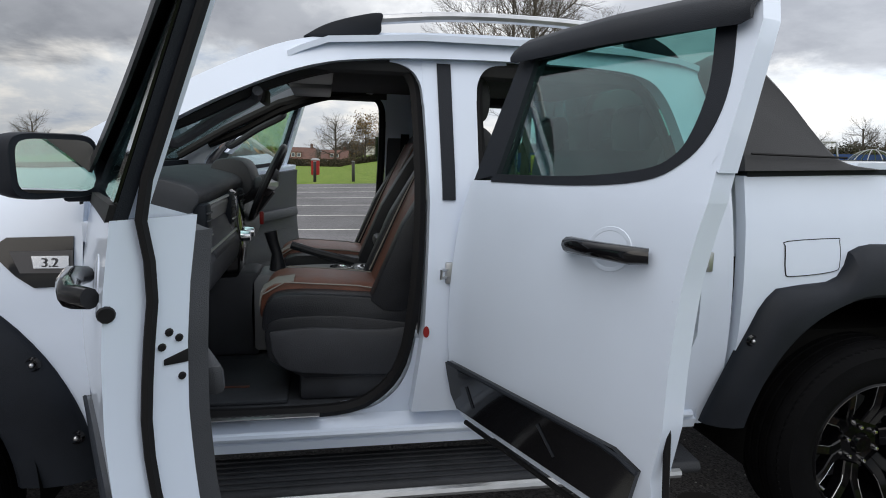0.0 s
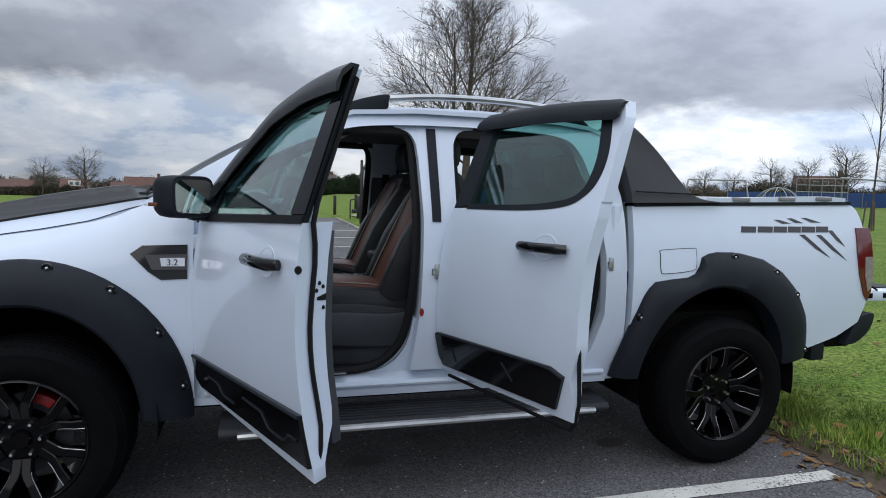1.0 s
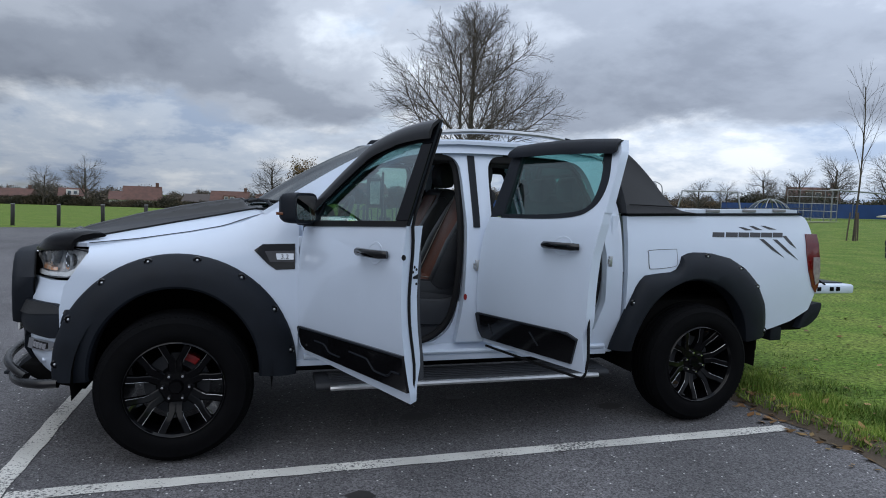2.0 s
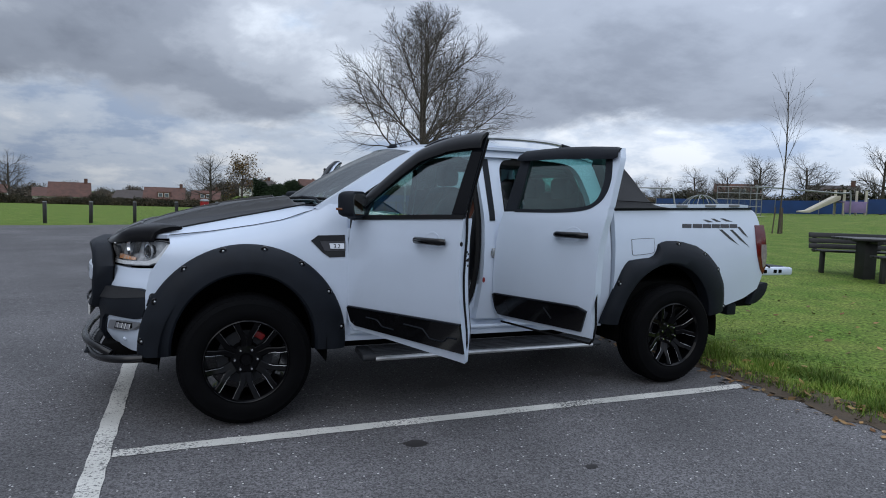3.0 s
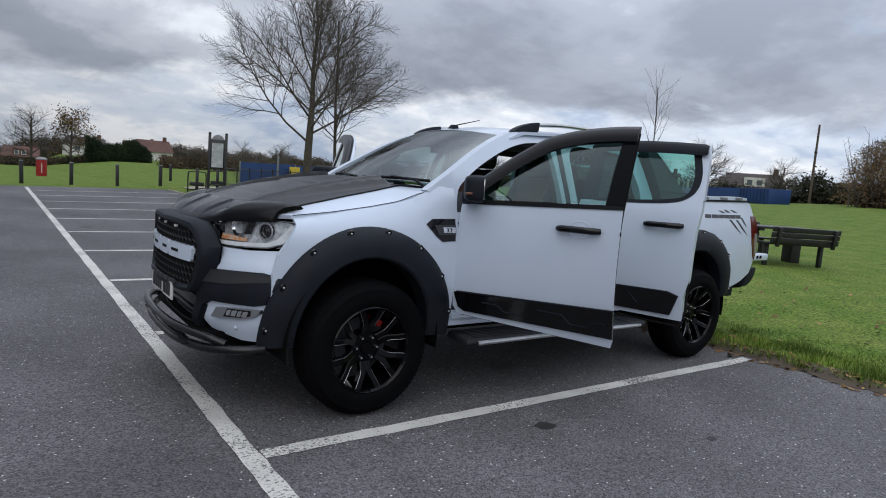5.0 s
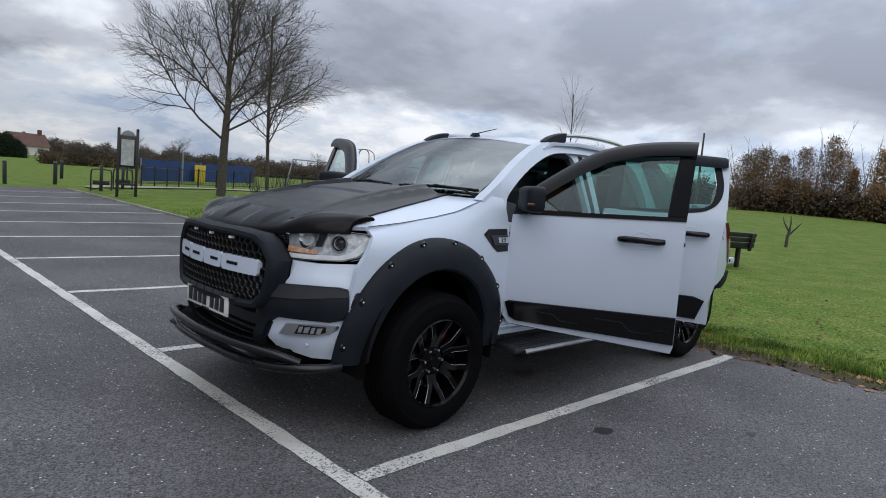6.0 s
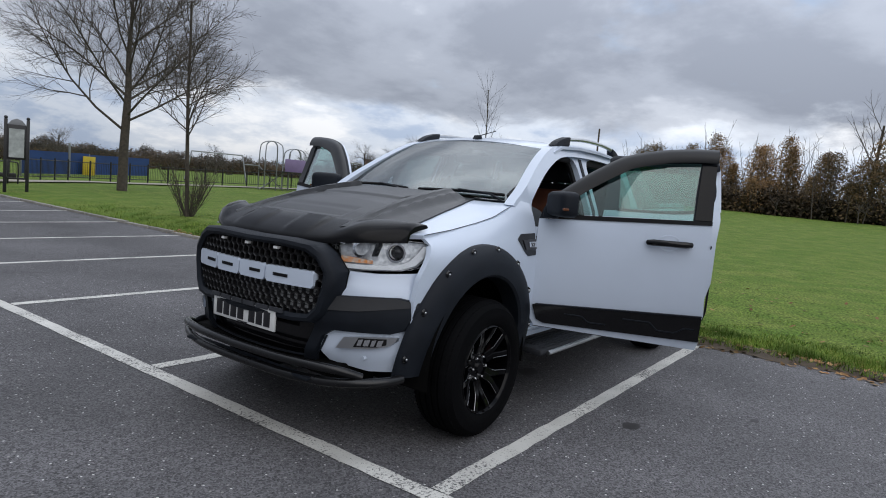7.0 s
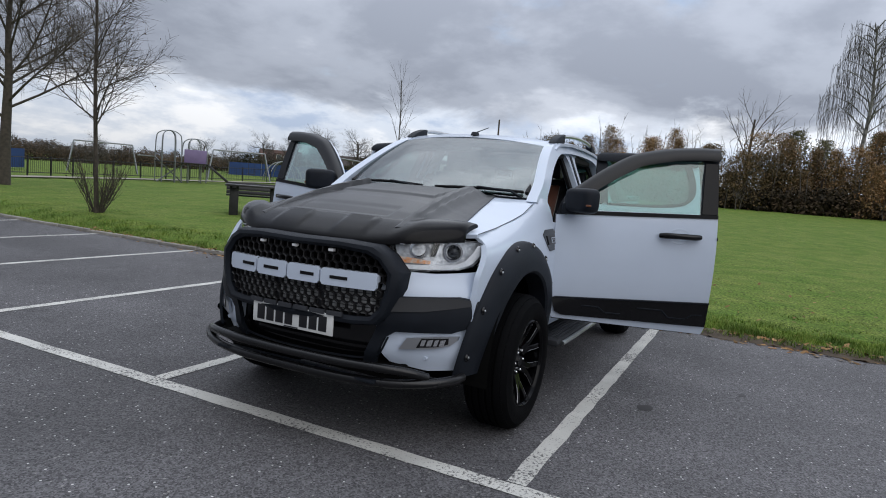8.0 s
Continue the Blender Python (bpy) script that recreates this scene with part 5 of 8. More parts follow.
        spin = Matrix.Translation((0.145, -0.078, 1.349)) @ Matrix.Rotation(radians(36), 4, "Z") @ Matrix.Scale(0.93, 4)
        sub("mirror_housing", place(loft(rows, True, True), spin), MATTE, "black door mirror housing, half folded in", 50)
        row = [(0.108 * math.copysign(abs(math.cos(a)) ** 0.38, math.cos(a)), 0.070 * math.copysign(abs(math.sin(a)) ** 0.42, math.sin(a))) for a in (2 * math.pi * t / 28 for t in range(28))]
        sub("mirror_glass", place(sheet(row, lambda v, z, dd: (0.056 - dd, v, z), 0.004, 0.3, 0.3), spin), MIRROR)
        sub("mirror_foot", prism([(0.03, 1.255), (0.03, 1.32), (0.10, 1.37), (0.135, 1.30), (0.12, 1.255)], lambda p, q, c: (p, c, q), -0.045, 0.06, 0.012), MATTE)
        sub("mirror_indicator", place(rbox(-0.064, -0.02, -0.127, -0.118, -0.040, -0.024, 0.003), spin), DARKAMBER)
    return d


for fl in (False, True):
    door("front_door", fl)
    door("rear_door", fl)


# wing vents with their badge
def vent():
    return sheet([(0.385, 1.112), (0.43, 1.145), (0.60, 1.150), (0.60, 1.012), (0.50, 1.008), (0.455, 1.04)], lambda x, z, d: fender(x, z, d - 0.006), 0.012, 0.05, 0.05)


for k in (0, 1):
    fix = (lambda b: mirrored(b, YC)) if k else (lambda b: b)
    v = part("wing_vent", fix(vent()), GLOSS, truck, "gloss black wing vent with a silver badge")
    part("vent_bar", fix(sheet([(0.44, 1.108), (0.60, 1.112), (0.60, 1.050), (0.468, 1.050)], lambda x, z, d: fender(x, z, d - 0.012), 0.008, 0.05, 0.05)), DECAL, v)
    part("vent_badge", fix(sheet([(0.498, 1.097), (0.592, 1.098), (0.592, 1.064), (0.504, 1.064)], lambda x, z, d: fender(x, z, d - 0.017), 0.006, 0.05, 0.05)), CHROME, v)
    cu = bpy.data.curves.new("badge_number", "FONT")
    cu.body, cu.size, cu.extrude, cu.align_x = "3.2", 0.036, 0.0015, "CENTER"
    tmp = new("badge_number", cu)
    bpy.context.view_layer.update()
    me = bpy.data.meshes.new_from_object(tmp.evaluated_get(bpy.context.evaluated_depsgraph_get()))
    bpy.data.objects.remove(tmp)
    me.materials.clear()
    me.materials.append(DECAL)
    t = new("badge_number", me)
    t.parent = v
    t.matrix_basis = pose(0.545, fender(0.545, 1.08, -0.0195)[1] if not k else 2 * YC - fender(0.545, 1.08, -0.0195)[1], 1.068, 90, 0, 180 if k else 0)

# fuel flap, decals
def wire(o, f, r, d):
    return tube([f(x, z, d) for x, z in o], r, 5, closed=True)


FUEL = curve2([(2.835, 1.122), (2.845, 1.137), (3.03, 1.147), (3.048, 1.136), (3.05, 1.06), (3.025, 1.033), (2.865, 1.018), (2.838, 1.034), (2.835, 1.122)], 3)[:-1]
flap = part("fuel_flap", sheet(FUEL, lambda x, z, d: bed(x, z, d - 0.003), 0.01, 0.06, 0.06), PAINT, truck)
part("flap_gap", wire(FUEL, bed, 0.0022, -0.0015), SEAL, flap)
b = bmesh.new()
for i, (x0, x1) in enumerate(((3.340, 3.435), (3.448, 3.545), (3.552, 3.640), (3.648, 3.735), (3.742, 3.838), (3.846, 3.935))):
    sheet([(x0, 1.232 + 0.012 * (x0 - 3.34)), (x1, 1.232 + 0.012 * (x0 - 3.34)), (x1, 1.264 + 0.012 * (x0 - 3.34)), (x0, 1.264 + 0.012 * (x0 - 3.34))], lambda x, z, d: bed(x + 0.2 * (z - 1.24), z, d - 0.0025), 0.003, 0.05, 0.05, b)
part("side_decal", b, DECAL, truck, "dark grey bars and torn claw marks")
b = bmesh.new()
for x0, z0, x1, z1 in ((3.562, 1.302, 3.675, 1.284), (3.651, 1.312, 3.760, 1.287), (3.752, 1.315, 3.889, 1.291), (3.724, 1.224, 3.938, 1.098), (3.844, 1.223, 4.070, 1.083), (3.935, 1.249, 4.062, 1.160)):
    sheet([(x0, z0), (x0 + 0.035, z0), (x1, z1), ((x0 + x1) / 2, (z0 + z1) / 2 - 0.012)], lambda x, z, d: bed(x, z, d - 0.0025), 0.003, 0.05, 0.05, b)
part("claw_marks", b, DECAL, truck)


# tail lamps, tailgate, rear bumper
def tail():
    return sheet([(4.165, 1.264), (4.29, 1.264), (4.302, 1.19), (4.305, 0.99), (4.295, 0.90), (4.265, 0.845), (4.225, 0.89), (4.18, 1.0), (4.163, 1.12)], lambda x, z, d: bed(x, z, d - 0.008), 0.09, 0.04, 0.05)


for k in (0, 1):
    fix = (lambda b: mirrored(b, YC)) if k else (lambda b: b)
    tl = part("tail_lamp", fix(tail()), REDLENS, truck, "tall red tail lamp with clear band")
    part("clear_band", fix(sheet([(4.23, 1.10), (4.303, 1.10), (4.303, 1.00), (4.29, 0.92), (4.255, 0.90), (4.225, 0.99)], lambda x, z, d: bed(x, z, d - 0.0115), 0.03, 0.04, 0.04)), SMOKED_BAND, tl)
gate = part("tailgate", rbox(4.29, 4.76, 0.20, 2 * YC - 0.20, 0.815, 0.885, 0.018), PAINT, truck, "white tailgate lowered flat with black liner")
part("tailgate_liner", rbox(4.33, 4.73, 0.28, 2 * YC - 0.28, 0.884, 0.892, 0.003), MATTE, gate)
for x in (4.40, 4.52, 4.58):
    part("gate_latch", rbox(x, x + 0.035, 0.194, 0.203, 0.838, 0.868, 0.003), DARK, gate)
both("gate_strap", lambda: tube([(4.27, 0.215, 0.99), (4.48, 0.208, 0.885)], 0.006, 5), DARK)
part("rear_bumper", prism(curve2([(4.14, 0.585), (4.22, 0.595), (4.31, 0.66), (4.345, 0.745), (4.32, 0.770), (4.22, 0.750)], 3), lambda p, q, c: (p, c, q), 0.10, 2 * YC - 0.10, 0.015), MATTE, truck)
both("mud_guard", lambda: rbox(3.94, 4.04, 0.14, 0.40, 0.490, 0.59, 0.012), MATTE)

# bed: rail caps, roller cover, sport bar
both("bed_rail_cap", lambda: sheet([(2.70, 1.352), (3.10, 1.366), (4.14, 1.396), (4.14, 1.412), (3.10, 1.384), (2.70, 1.370)], lambda x, z, d: (x, bed(x, 1.36, 0)[1] - 0.004 + d, z), 0.09, 0.10, 0.05), MATTE)
both("bed_rail", lambda: sheet([(3.12, 1.378), (4.10, 1.406), (4.10, 1.432), (3.95, 1.437), (3.14, 1.408)], lambda x, z, d: (x, bed(x, 1.36, 0)[1] + 0.004 + d, z), 0.085, 0.10, 0.03), PAINT, "pale rail along the bed top")
for k, y in ((x, s) for x in (3.30, 3.60, 3.86) for s in (0, 1)):
    z = 1.392 + 0.031 * (k - 3.16)
    b = rbox(k, k + 0.11, bed(k, 1.36, 0)[1] - 0.006, bed(k, 1.36, 0)[1] + 0.02, z, z + 0.020, 0.004)
    part("rail_clamp", mirrored(b, YC) if y else b, GREYTRIM, truck)
b = bmesh.new()
for k in range(14):
    x = 2.76 + k * 0.096
    rbox(x, x + 0.093, 0.18, 2 * YC - 0.18, 1.360 + 0.03 * (x - 2.8), 1.385 + 0.03 * (x - 2.8), 0.006, b)
part("roller_cover", b, STEEL, truck, "ribbed grey roller cover over the bed")
part("bed_tub", rbox(2.70, 4.24, 0.15, 2 * YC - 0.15, 0.56, 0.80, 0.02), DARK, truck)
SPORT = curve2([(2.672, 1.372), (2.664, 1.55), (2.640, 1.710), (2.655, 1.770), (2.705, 1.788), (2.770, 1.762), (2.840, 1.692), (2.905, 1.610), (2.968, 1.515), (3.03, 1.435), (3.10, 1.402), (3.22, 1.388)], 4)


def sport_leg():
    rows = []
    for c, k in ((0.085, 0.90), (0.089, 0.955), (0.102, 0.99), (0.125, 1.0), (0.20, 1.0), (0.34, 0.97)):
        rows.append([(2.67 + (x - 2.67) * (0.5 + 0.5 * k), c + 0.40 * max(0.0, z - 1.40) * (1 if c < 0.3 else 0.6), 1.372 + (z - 1.372) * k) for x, z in SPORT])
    return loft([list(r) for r in rows], True, True)


both("sport_bar", sport_leg, SPORTM, "black styling bar behind the cab")
part("sport_crossbar", prism([(2.66, 1.64), (2.68, 1.735), (2.74, 1.730), (2.80, 1.67), (2.77, 1.62)], lambda p, q, c: (p, c, q), 0.30, 2 * YC - 0.30, 0.015), MATTE, truck)
both("sport_bar_joint", lambda: tube([(2.69, 0.086, 1.43), (3.06, 0.086, 1.425)], 0.004, 5), SEAL)

# side steps
for k in (0, 1):
    fix = (lambda b: mirrored(b, YC)) if k else (lambda b: b)
    st = part("side_step", fix(prism([(0.020, 0.335), (0.005, 0.355), (0.02, 0.378), (0.22, 0.392), (0.24, 0.35)], lambda p, q, c: (c, p, q), 0.72, 2.56, 0.008)), STEPPAD, truck, "black running board with bright edge")
    part("step_edge", fix(tube([(0.80, 0.0, 0.352), (0.86, -0.008, 0.356), (1.6, -0.010, 0.358), (2.40, -0.008, 0.356), (2.47, 0.0, 0.352)], 0.016, 8)), STEEL, st, "bright metal step edge")
    b = bmesh.new()
    for i in range(6):
        rbox(0.80, 2.48, 0.035 + i * 0.030, 0.049 + i * 0.030, 0.378 + i * 0.0022, 0.386 + i * 0.0022, 0.003, b)
    part("step_ribs", fix(b), STEPPAD, st)

# underbody, in the near-black that carries its shade
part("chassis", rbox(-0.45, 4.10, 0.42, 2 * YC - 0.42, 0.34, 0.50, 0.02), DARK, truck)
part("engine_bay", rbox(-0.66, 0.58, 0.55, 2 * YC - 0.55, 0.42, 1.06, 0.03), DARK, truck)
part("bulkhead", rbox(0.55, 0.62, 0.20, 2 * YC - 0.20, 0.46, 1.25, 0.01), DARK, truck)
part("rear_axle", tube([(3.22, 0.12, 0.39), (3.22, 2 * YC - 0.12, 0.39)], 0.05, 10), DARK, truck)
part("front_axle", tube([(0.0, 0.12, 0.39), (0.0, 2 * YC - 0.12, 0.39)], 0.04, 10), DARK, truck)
part("cab_floor", rbox(0.58, 2.62, 0.20, 2 * YC - 0.20, 0.50, 0.54, 0.01), CARPET, truck)

# ---- interior
DASHP = curve2([(0.56, 1.20), (0.62, 1.285), (0.80, 1.305), (0.97, 1.275), (1.015, 1.235), (0.985, 1.175), (1.015, 1.085), (1.045, 1.03), (1.03, 0.94), (0.95, 0.88), (0.84, 0.82), (0.72, 0.76), (0.60, 0.74)], 3)
part("dashboard", prism(DASHP, lambda p, q, c: (p, c, q), 0.20, 2 * YC - 0.20, 0.012), DASH, truck, "soft dark grey dashboard")
part("dash_binnacle", prism(curve2([(0.86, 1.25), (0.90, 1.335), (1.02, 1.33), (1.06, 1.22), (1.02, 1.16)], 3), lambda p, q, c: (p, c, q), 1.22, 1.58, 0.015), DASH, truck)
part("glovebox_lid", prism([(1.000, 1.160), (1.030, 1.08), (1.046, 1.05), (1.040, 1.01), (1.0, 1.0)], lambda p, q, c: (p, c, q), 0.28, 0.74, 0.006), DASH, truck)
part("console_base", rbox(0.62, 1.02, 0.84, 1.06, 0.54, 0.90, 0.02), DASH, truck)
both("kick_panel", lambda: rbox(0.60, 0.78, 0.205, 0.235, 0.54, 1.15, 0.01), DASH)
part("dash_band", prism([(0.990, 1.205), (1.012, 1.200), (1.018, 1.190), (1.000, 1.110), (1.030, 1.068), (1.034, 1.060), (0.99, 1.06)], lambda p, q, c: (p, c, q), 0.225, 0.83, 0.004), GREYTRIM, truck, "satin grey dashboard panel")
for z in (1.206, 1.066):
    part("dash_band_edge", tube([(1.016 if z > 1.1 else 1.034, y, z) for y in (0.225, 0.5, 0.83)], 0.006, 6), STEEL, truck)
for y in (0.26, 0.80, 1.10):
    vt = part("air_vent", rbox(0.96, 1.030, y - 0.045, y + 0.045, 1.09, 1.215, 0.012), MATTE, truck)
    for i in range(4):
        part("vent_slat", rbox(1.022, 1.036, y - 0.036, y + 0.036, 1.11 + i * 0.024, 1.116 + i * 0.024, 0.002), STEEL if i == 0 else DASH, vt)
part("centre_panel", prism([(0.99, 1.24), (1.03, 1.20), (1.055, 0.98), (1.04, 0.85), (0.93, 0.85), (0.93, 1.20)], lambda p, q, c: (p, c, q), 0.84, 1.06, 0.012), GLOSS, truck)
for y, z in ((0.88, 1.03), (1.02, 1.03)):
    part("dash_knob", place(lathe([(0, -0.03), (0.020, -0.03), (0.024, -0.004), (0.024, 0.02)], 16), Matrix.Translation((1.055, y, z)) @ Matrix.Rotation(radians(90), 4, "Z")), CHROME, truck)
part("red_key_tag", rbox(1.09, 1.11, 1.20, 1.225, 1.04, 1.10, 0.006), RED, truck)
con = part("centre_console", prism(curve2([(0.98, 0.56), (0.98, 0.86), (1.10, 0.885), (1.30, 0.895), (1.62, 0.905), (1.66, 0.98), (1.84, 0.99), (1.86, 0.56)], 2), lambda p, q, c: (p, c, q), 0.84, 1.06, 0.015), GREYTRIM, truck, "grey centre console with cup holders")
part("gear_lever", tube([(1.09, 0.95, 0.88), (1.085, 0.95, 0.96), (1.07, 0.95, 1.01), (1.06, 0.95, 1.055)], [0.040, 0.022, 0.024, 0.027], 10), LEATHER, con)
part("handbrake", tube([(1.42, 1.03, 0.905), (1.25, 1.03, 0.95), (1.14, 1.03, 0.985)], [0.020, 0.018, 0.017], 8), LEATHER, con)
for x in (1.36, 1.48):
    part("cup_holder", place(lathe([(0.042, 0.0), (0.050, 0.0), (0.052, 0.008), (0.042, 0.008)], 20), Matrix.Translation((x, 0.93, 0.897)) @ Matrix.Rotation(radians(90), 4, "X")), CHROME, con)
part("armrest", rbox(1.50, 1.84, 0.86, 1.04, 0.985, 1.04, 0.02), LEATHER, con)
for ob in truck.children:
    if ob.name.split(".")[0] in ("dashboard", "dash_binnacle", "glovebox_lid", "dash_band", "dash_band_edge", "air_vent", "centre_panel", "dash_knob", "red_key_tag"):
        ob.location = (-0.10, 0.0, 0.015)
# steering wheel
sw = new("steering_wheel")
sw.parent = truck
sw.matrix_basis = pose(1.02, 1.36, 1.245, 0, -66, 0)
rimc = [(0.185 * math.cos(2 * math.pi * k / 36), 0.185 * math.sin(2 * math.pi * k / 36), 0) for k in range(36)]
part("rim", tube(rimc, 0.017, 8, closed=True), LEATHER, sw)
for a in (0, 90, 180):
    part("spoke", tube([(0.03 * math.cos(radians(a + 90)), 0.03 * math.sin(radians(a + 90)), -0.02), (0.178 * math.cos(radians(a + 90)), 0.178 * math.sin(radians(a + 90)), 0)], [0.030, 0.016], 8), STEEL if a != 90 else LEATHER, sw)
q = bmesh.new()
bmesh.ops.create_uvsphere(q, u_segments=20, v_segments=10, radius=0.075, matrix=Matrix.Translation((0, 0, -0.01)) @ Matrix.Diagonal((1, 1, 0.45, 1)))
part("airbag_pad", q, DASH, sw)
part("steering_column", tube([(0.74, 1.36, 1.13), (1.00, 1.36, 1.232)], [0.07, 0.045], 10), DASH, truck)
part("interior_mirror", rbox(1.03, 1.06, 0.84, 1.06, 1.585, 1.655, 0.015), SEAL, truck)
part("sun_visor", rbox(1.14, 1.32, 0.42, 0.86, 1.668, 1.690, 0.008), GREYTRIM, truck)
part("sun_visor", rbox(1.14, 1.32, 1.04, 1.48, 1.668, 1.690, 0.008), GREYTRIM, truck)
part("roof_lamp", rbox(1.16, 1.22, 0.90, 1.00, 1.682, 1.700, 0.006), LENSIN, truck)


def grip(y, s):
    return tube(smooth_line([(0.80, y, 1.42), (0.83, y + s * 0.045, 1.42), (0.95, y + s * 0.055, 1.50), (1.06, y + s * 0.05, 1.56), (1.08, y, 1.585)], 4), 0.017, 8)


part("grab_handle", grip(0.30, 1), DASH, truck), part("grab_handle", grip(2 * YC - 0.30, -1), DASH, truck)
for s in (0, 1):
    fix = (lambda b: mirrored(b, YC)) if s else (lambda b: b)
    part("pillar_lining", fix(tube([(0.55, 0.27, 1.36), (0.80, 0.31, 1.505), (1.06, 0.345, 1.635), (1.25, 0.365, 1.69), (1.60, 0.37, 1.70), (2.40, 0.37, 1.69)], [0.020, 0.020, 0.022, 0.028, 0.04, 0.04], 8)), LINER, truck)
    part("b_pillar_lining", fix(prism([(1.585, 0.60), (1.62, 1.25), (1.62, 1.70), (1.79, 1.70), (1.77, 1.25), (1.80, 0.60)], lambda p, q, c: (p, c + 0.35 * max(0, q - 1.25), q), 0.205, 0.245, 0.006)), DASH, truck)
    bl = part("seat_belt", fix(sheet([(1.69, 0.75), (1.74, 0.75), (1.735, 1.50), (1.69, 1.50)], lambda x, z, d: (x, 0.262 + 0.30 * max(0, z - 1.25) + d, z), 0.004, 0.05, 0.1)), SEAL, truck)
    part("belt_buckle", fix(rbox(1.692, 1.738, 0.255, 0.262, 1.15, 1.20, 0.004)), CHROME, bl)


def seat(y0, y1, s):
    """Front seat: cushion, bolsters, reclined back and head restraint."""
    c = (y0 + y1) / 2
    st = part("front_seat", prism(curve2([(1.10, 0.70), (1.09, 0.80), (1.14, 0.845), (1.35, 0.85), (1.62, 0.82), (1.72, 0.86), (1.74, 0.74), (1.66, 0.64), (1.22, 0.63)], 3), lambda p, q, k: (p, k, q), y0, y1, 0.02), LEATHER, truck, "black and brown leather front seat with pale stitching")
    part("cushion_bolster", prism(curve2([(1.08, 0.80), (1.09, 0.885), (1.16, 0.925), (1.40, 0.915), (1.64, 0.885), (1.66, 0.80)], 3), lambda p, q, k: (p, k, q), y0 + 0.005, y0 + 0.105, 0.03), LEATHER, st)
    part("cushion_bolster", prism(curve2([(1.08, 0.80), (1.09, 0.885), (1.16, 0.925), (1.40, 0.915), (1.64, 0.885), (1.66, 0.80)], 3), lambda p, q, k: (p, k, q), y1 - 0.105, y1 - 0.005, 0.03), LEATHER, st)
    part("cushion_centre", prism(curve2([(1.065, 0.82), (1.075, 0.905), (1.15, 0.945), (1.40, 0.930), (1.62, 0.895), (1.64, 0.80)], 3), lambda p, q, k: (p, k, q), y0 + 0.105, y1 - 0.105, 0.02), BROWN, st, "brown perforated centre panel")
    part("cushion_patch", prism([(1.068, 0.860), (1.075, 0.908), (1.12, 0.936), (1.18, 0.9445), (1.18, 0.949), (1.115, 0.941), (1.068, 0.911), (1.060, 0.860)], lambda p, q, k: (p, k, q), y0 + 0.115, y0 + 0.24, 0.0), STITCH, st)
    bk = [(1.490, 0.86), (1.570, 0.84), (1.650, 0.88), (1.840, 1.38), (1.860, 1.46), (1.810, 1.50), (1.730, 1.47), (1.610, 1.18)]
    part("backrest", prism(curve2(bk + [bk[0]], 3)[:-1], lambda p, q, k: (p, k, q), y0 + 0.03, y1 - 0.03, 0.03), LEATHER, st)
    for a, b in ((y0, y0 + 0.095), (y1 - 0.095, y1)):
        part("back_bolster", prism(curve2([(1.440, 0.90), (1.510, 0.86), (1.630, 0.92), (1.780, 1.34), (1.770, 1.42), (1.710, 1.42), (1.550, 1.16)], 3), lambda p, q, k: (p, k, q), a, b, 0.03), LEATHER, st)
    part("back_centre", prism([(1.465, 0.905), (1.485, 0.895), (1.745, 1.455), (1.710, 1.452), (1.585, 1.18)], lambda p, q, k: (p, k, q), y0 + 0.10, y1 - 0.10, 0.01), BROWN, st)
    for y in (y0 + 0.100, y1 - 0.100):
        part("piping", tube([(1.465, y, 0.93), (1.578, y, 1.18), (1.705, y, 1.445)], 0.0028, 5), STITCH, st)
        part("piping", tube([(1.075, y, 0.905), (1.15, y, 0.948), (1.40, y, 0.933), (1.60, y, 0.90)], 0.0028, 5), STITCH, st)
    part("head_restraint", prism(curve2([(1.770, 1.52), (1.750, 1.60), (1.770, 1.69), (1.830, 1.70), (1.870, 1.62), (1.860, 1.53), (1.810, 1.51)], 3), lambda p, q, k: (p, k, q), c - 0.13, c + 0.13, 0.04), LEATHER, st)
    for y in (c - 0.06, c + 0.06):
        part("restraint_post", tube([(1.815, y, 1.47), (1.815, y, 1.54)], 0.007, 6), CHROME, st)
    part("seat_base", rbox(1.20, 1.66, y0 + 0.03, y1 - 0.03, 0.54, 0.66, 0.02), DASH, st)
    yo = y0 if not s else y1
    sg = -1 if not s else 1
    part("side_shield", prism(curve2([(1.105, 0.800), (1.125, 0.705), (1.22, 0.655), (1.62, 0.645), (1.74, 0.70), (1.80, 0.86), (1.74, 0.90), (1.66, 0.835), (1.50, 0.800), (1.25, 0.812), (1.105, 0.800)], 3)[:-1], lambda p, q, k: (p, k, q), yo + sg * 0.001 - 0.012, yo + sg * 0.001 + 0.012, 0.006), DASH, st)
    part("recliner_lever", tube([(1.60, yo + sg * 0.02, 0.80), (1.66, yo + sg * 0.025, 0.86), (1.69, yo + sg * 0.02, 0.88)], 0.012, 6), GREYTRIM, st)


seat(0.29, 0.80, 0), seat(1.10, 1.61, 1)
bench = part("rear_bench", prism(curve2([(2.02, 0.60), (2.00, 0.86), (2.06, 0.90), (2.38, 0.88), (2.46, 1.40), (2.54, 1.42), (2.56, 0.60)], 3), lambda p, q, c: (p, c, q), 0.28, 2 * YC - 0.28, 0.03), LEATHER, truck, "black leather rear bench")
for y in (0.50, YC, 1.40):
    part("head_restraint", prism(curve2([(2.44, 1.43), (2.43, 1.57), (2.50, 1.60), (2.54, 1.45)], 3), lambda p, q, k: (p, k, q), y - 0.12, y + 0.12, 0.03), LEATHER, bench)
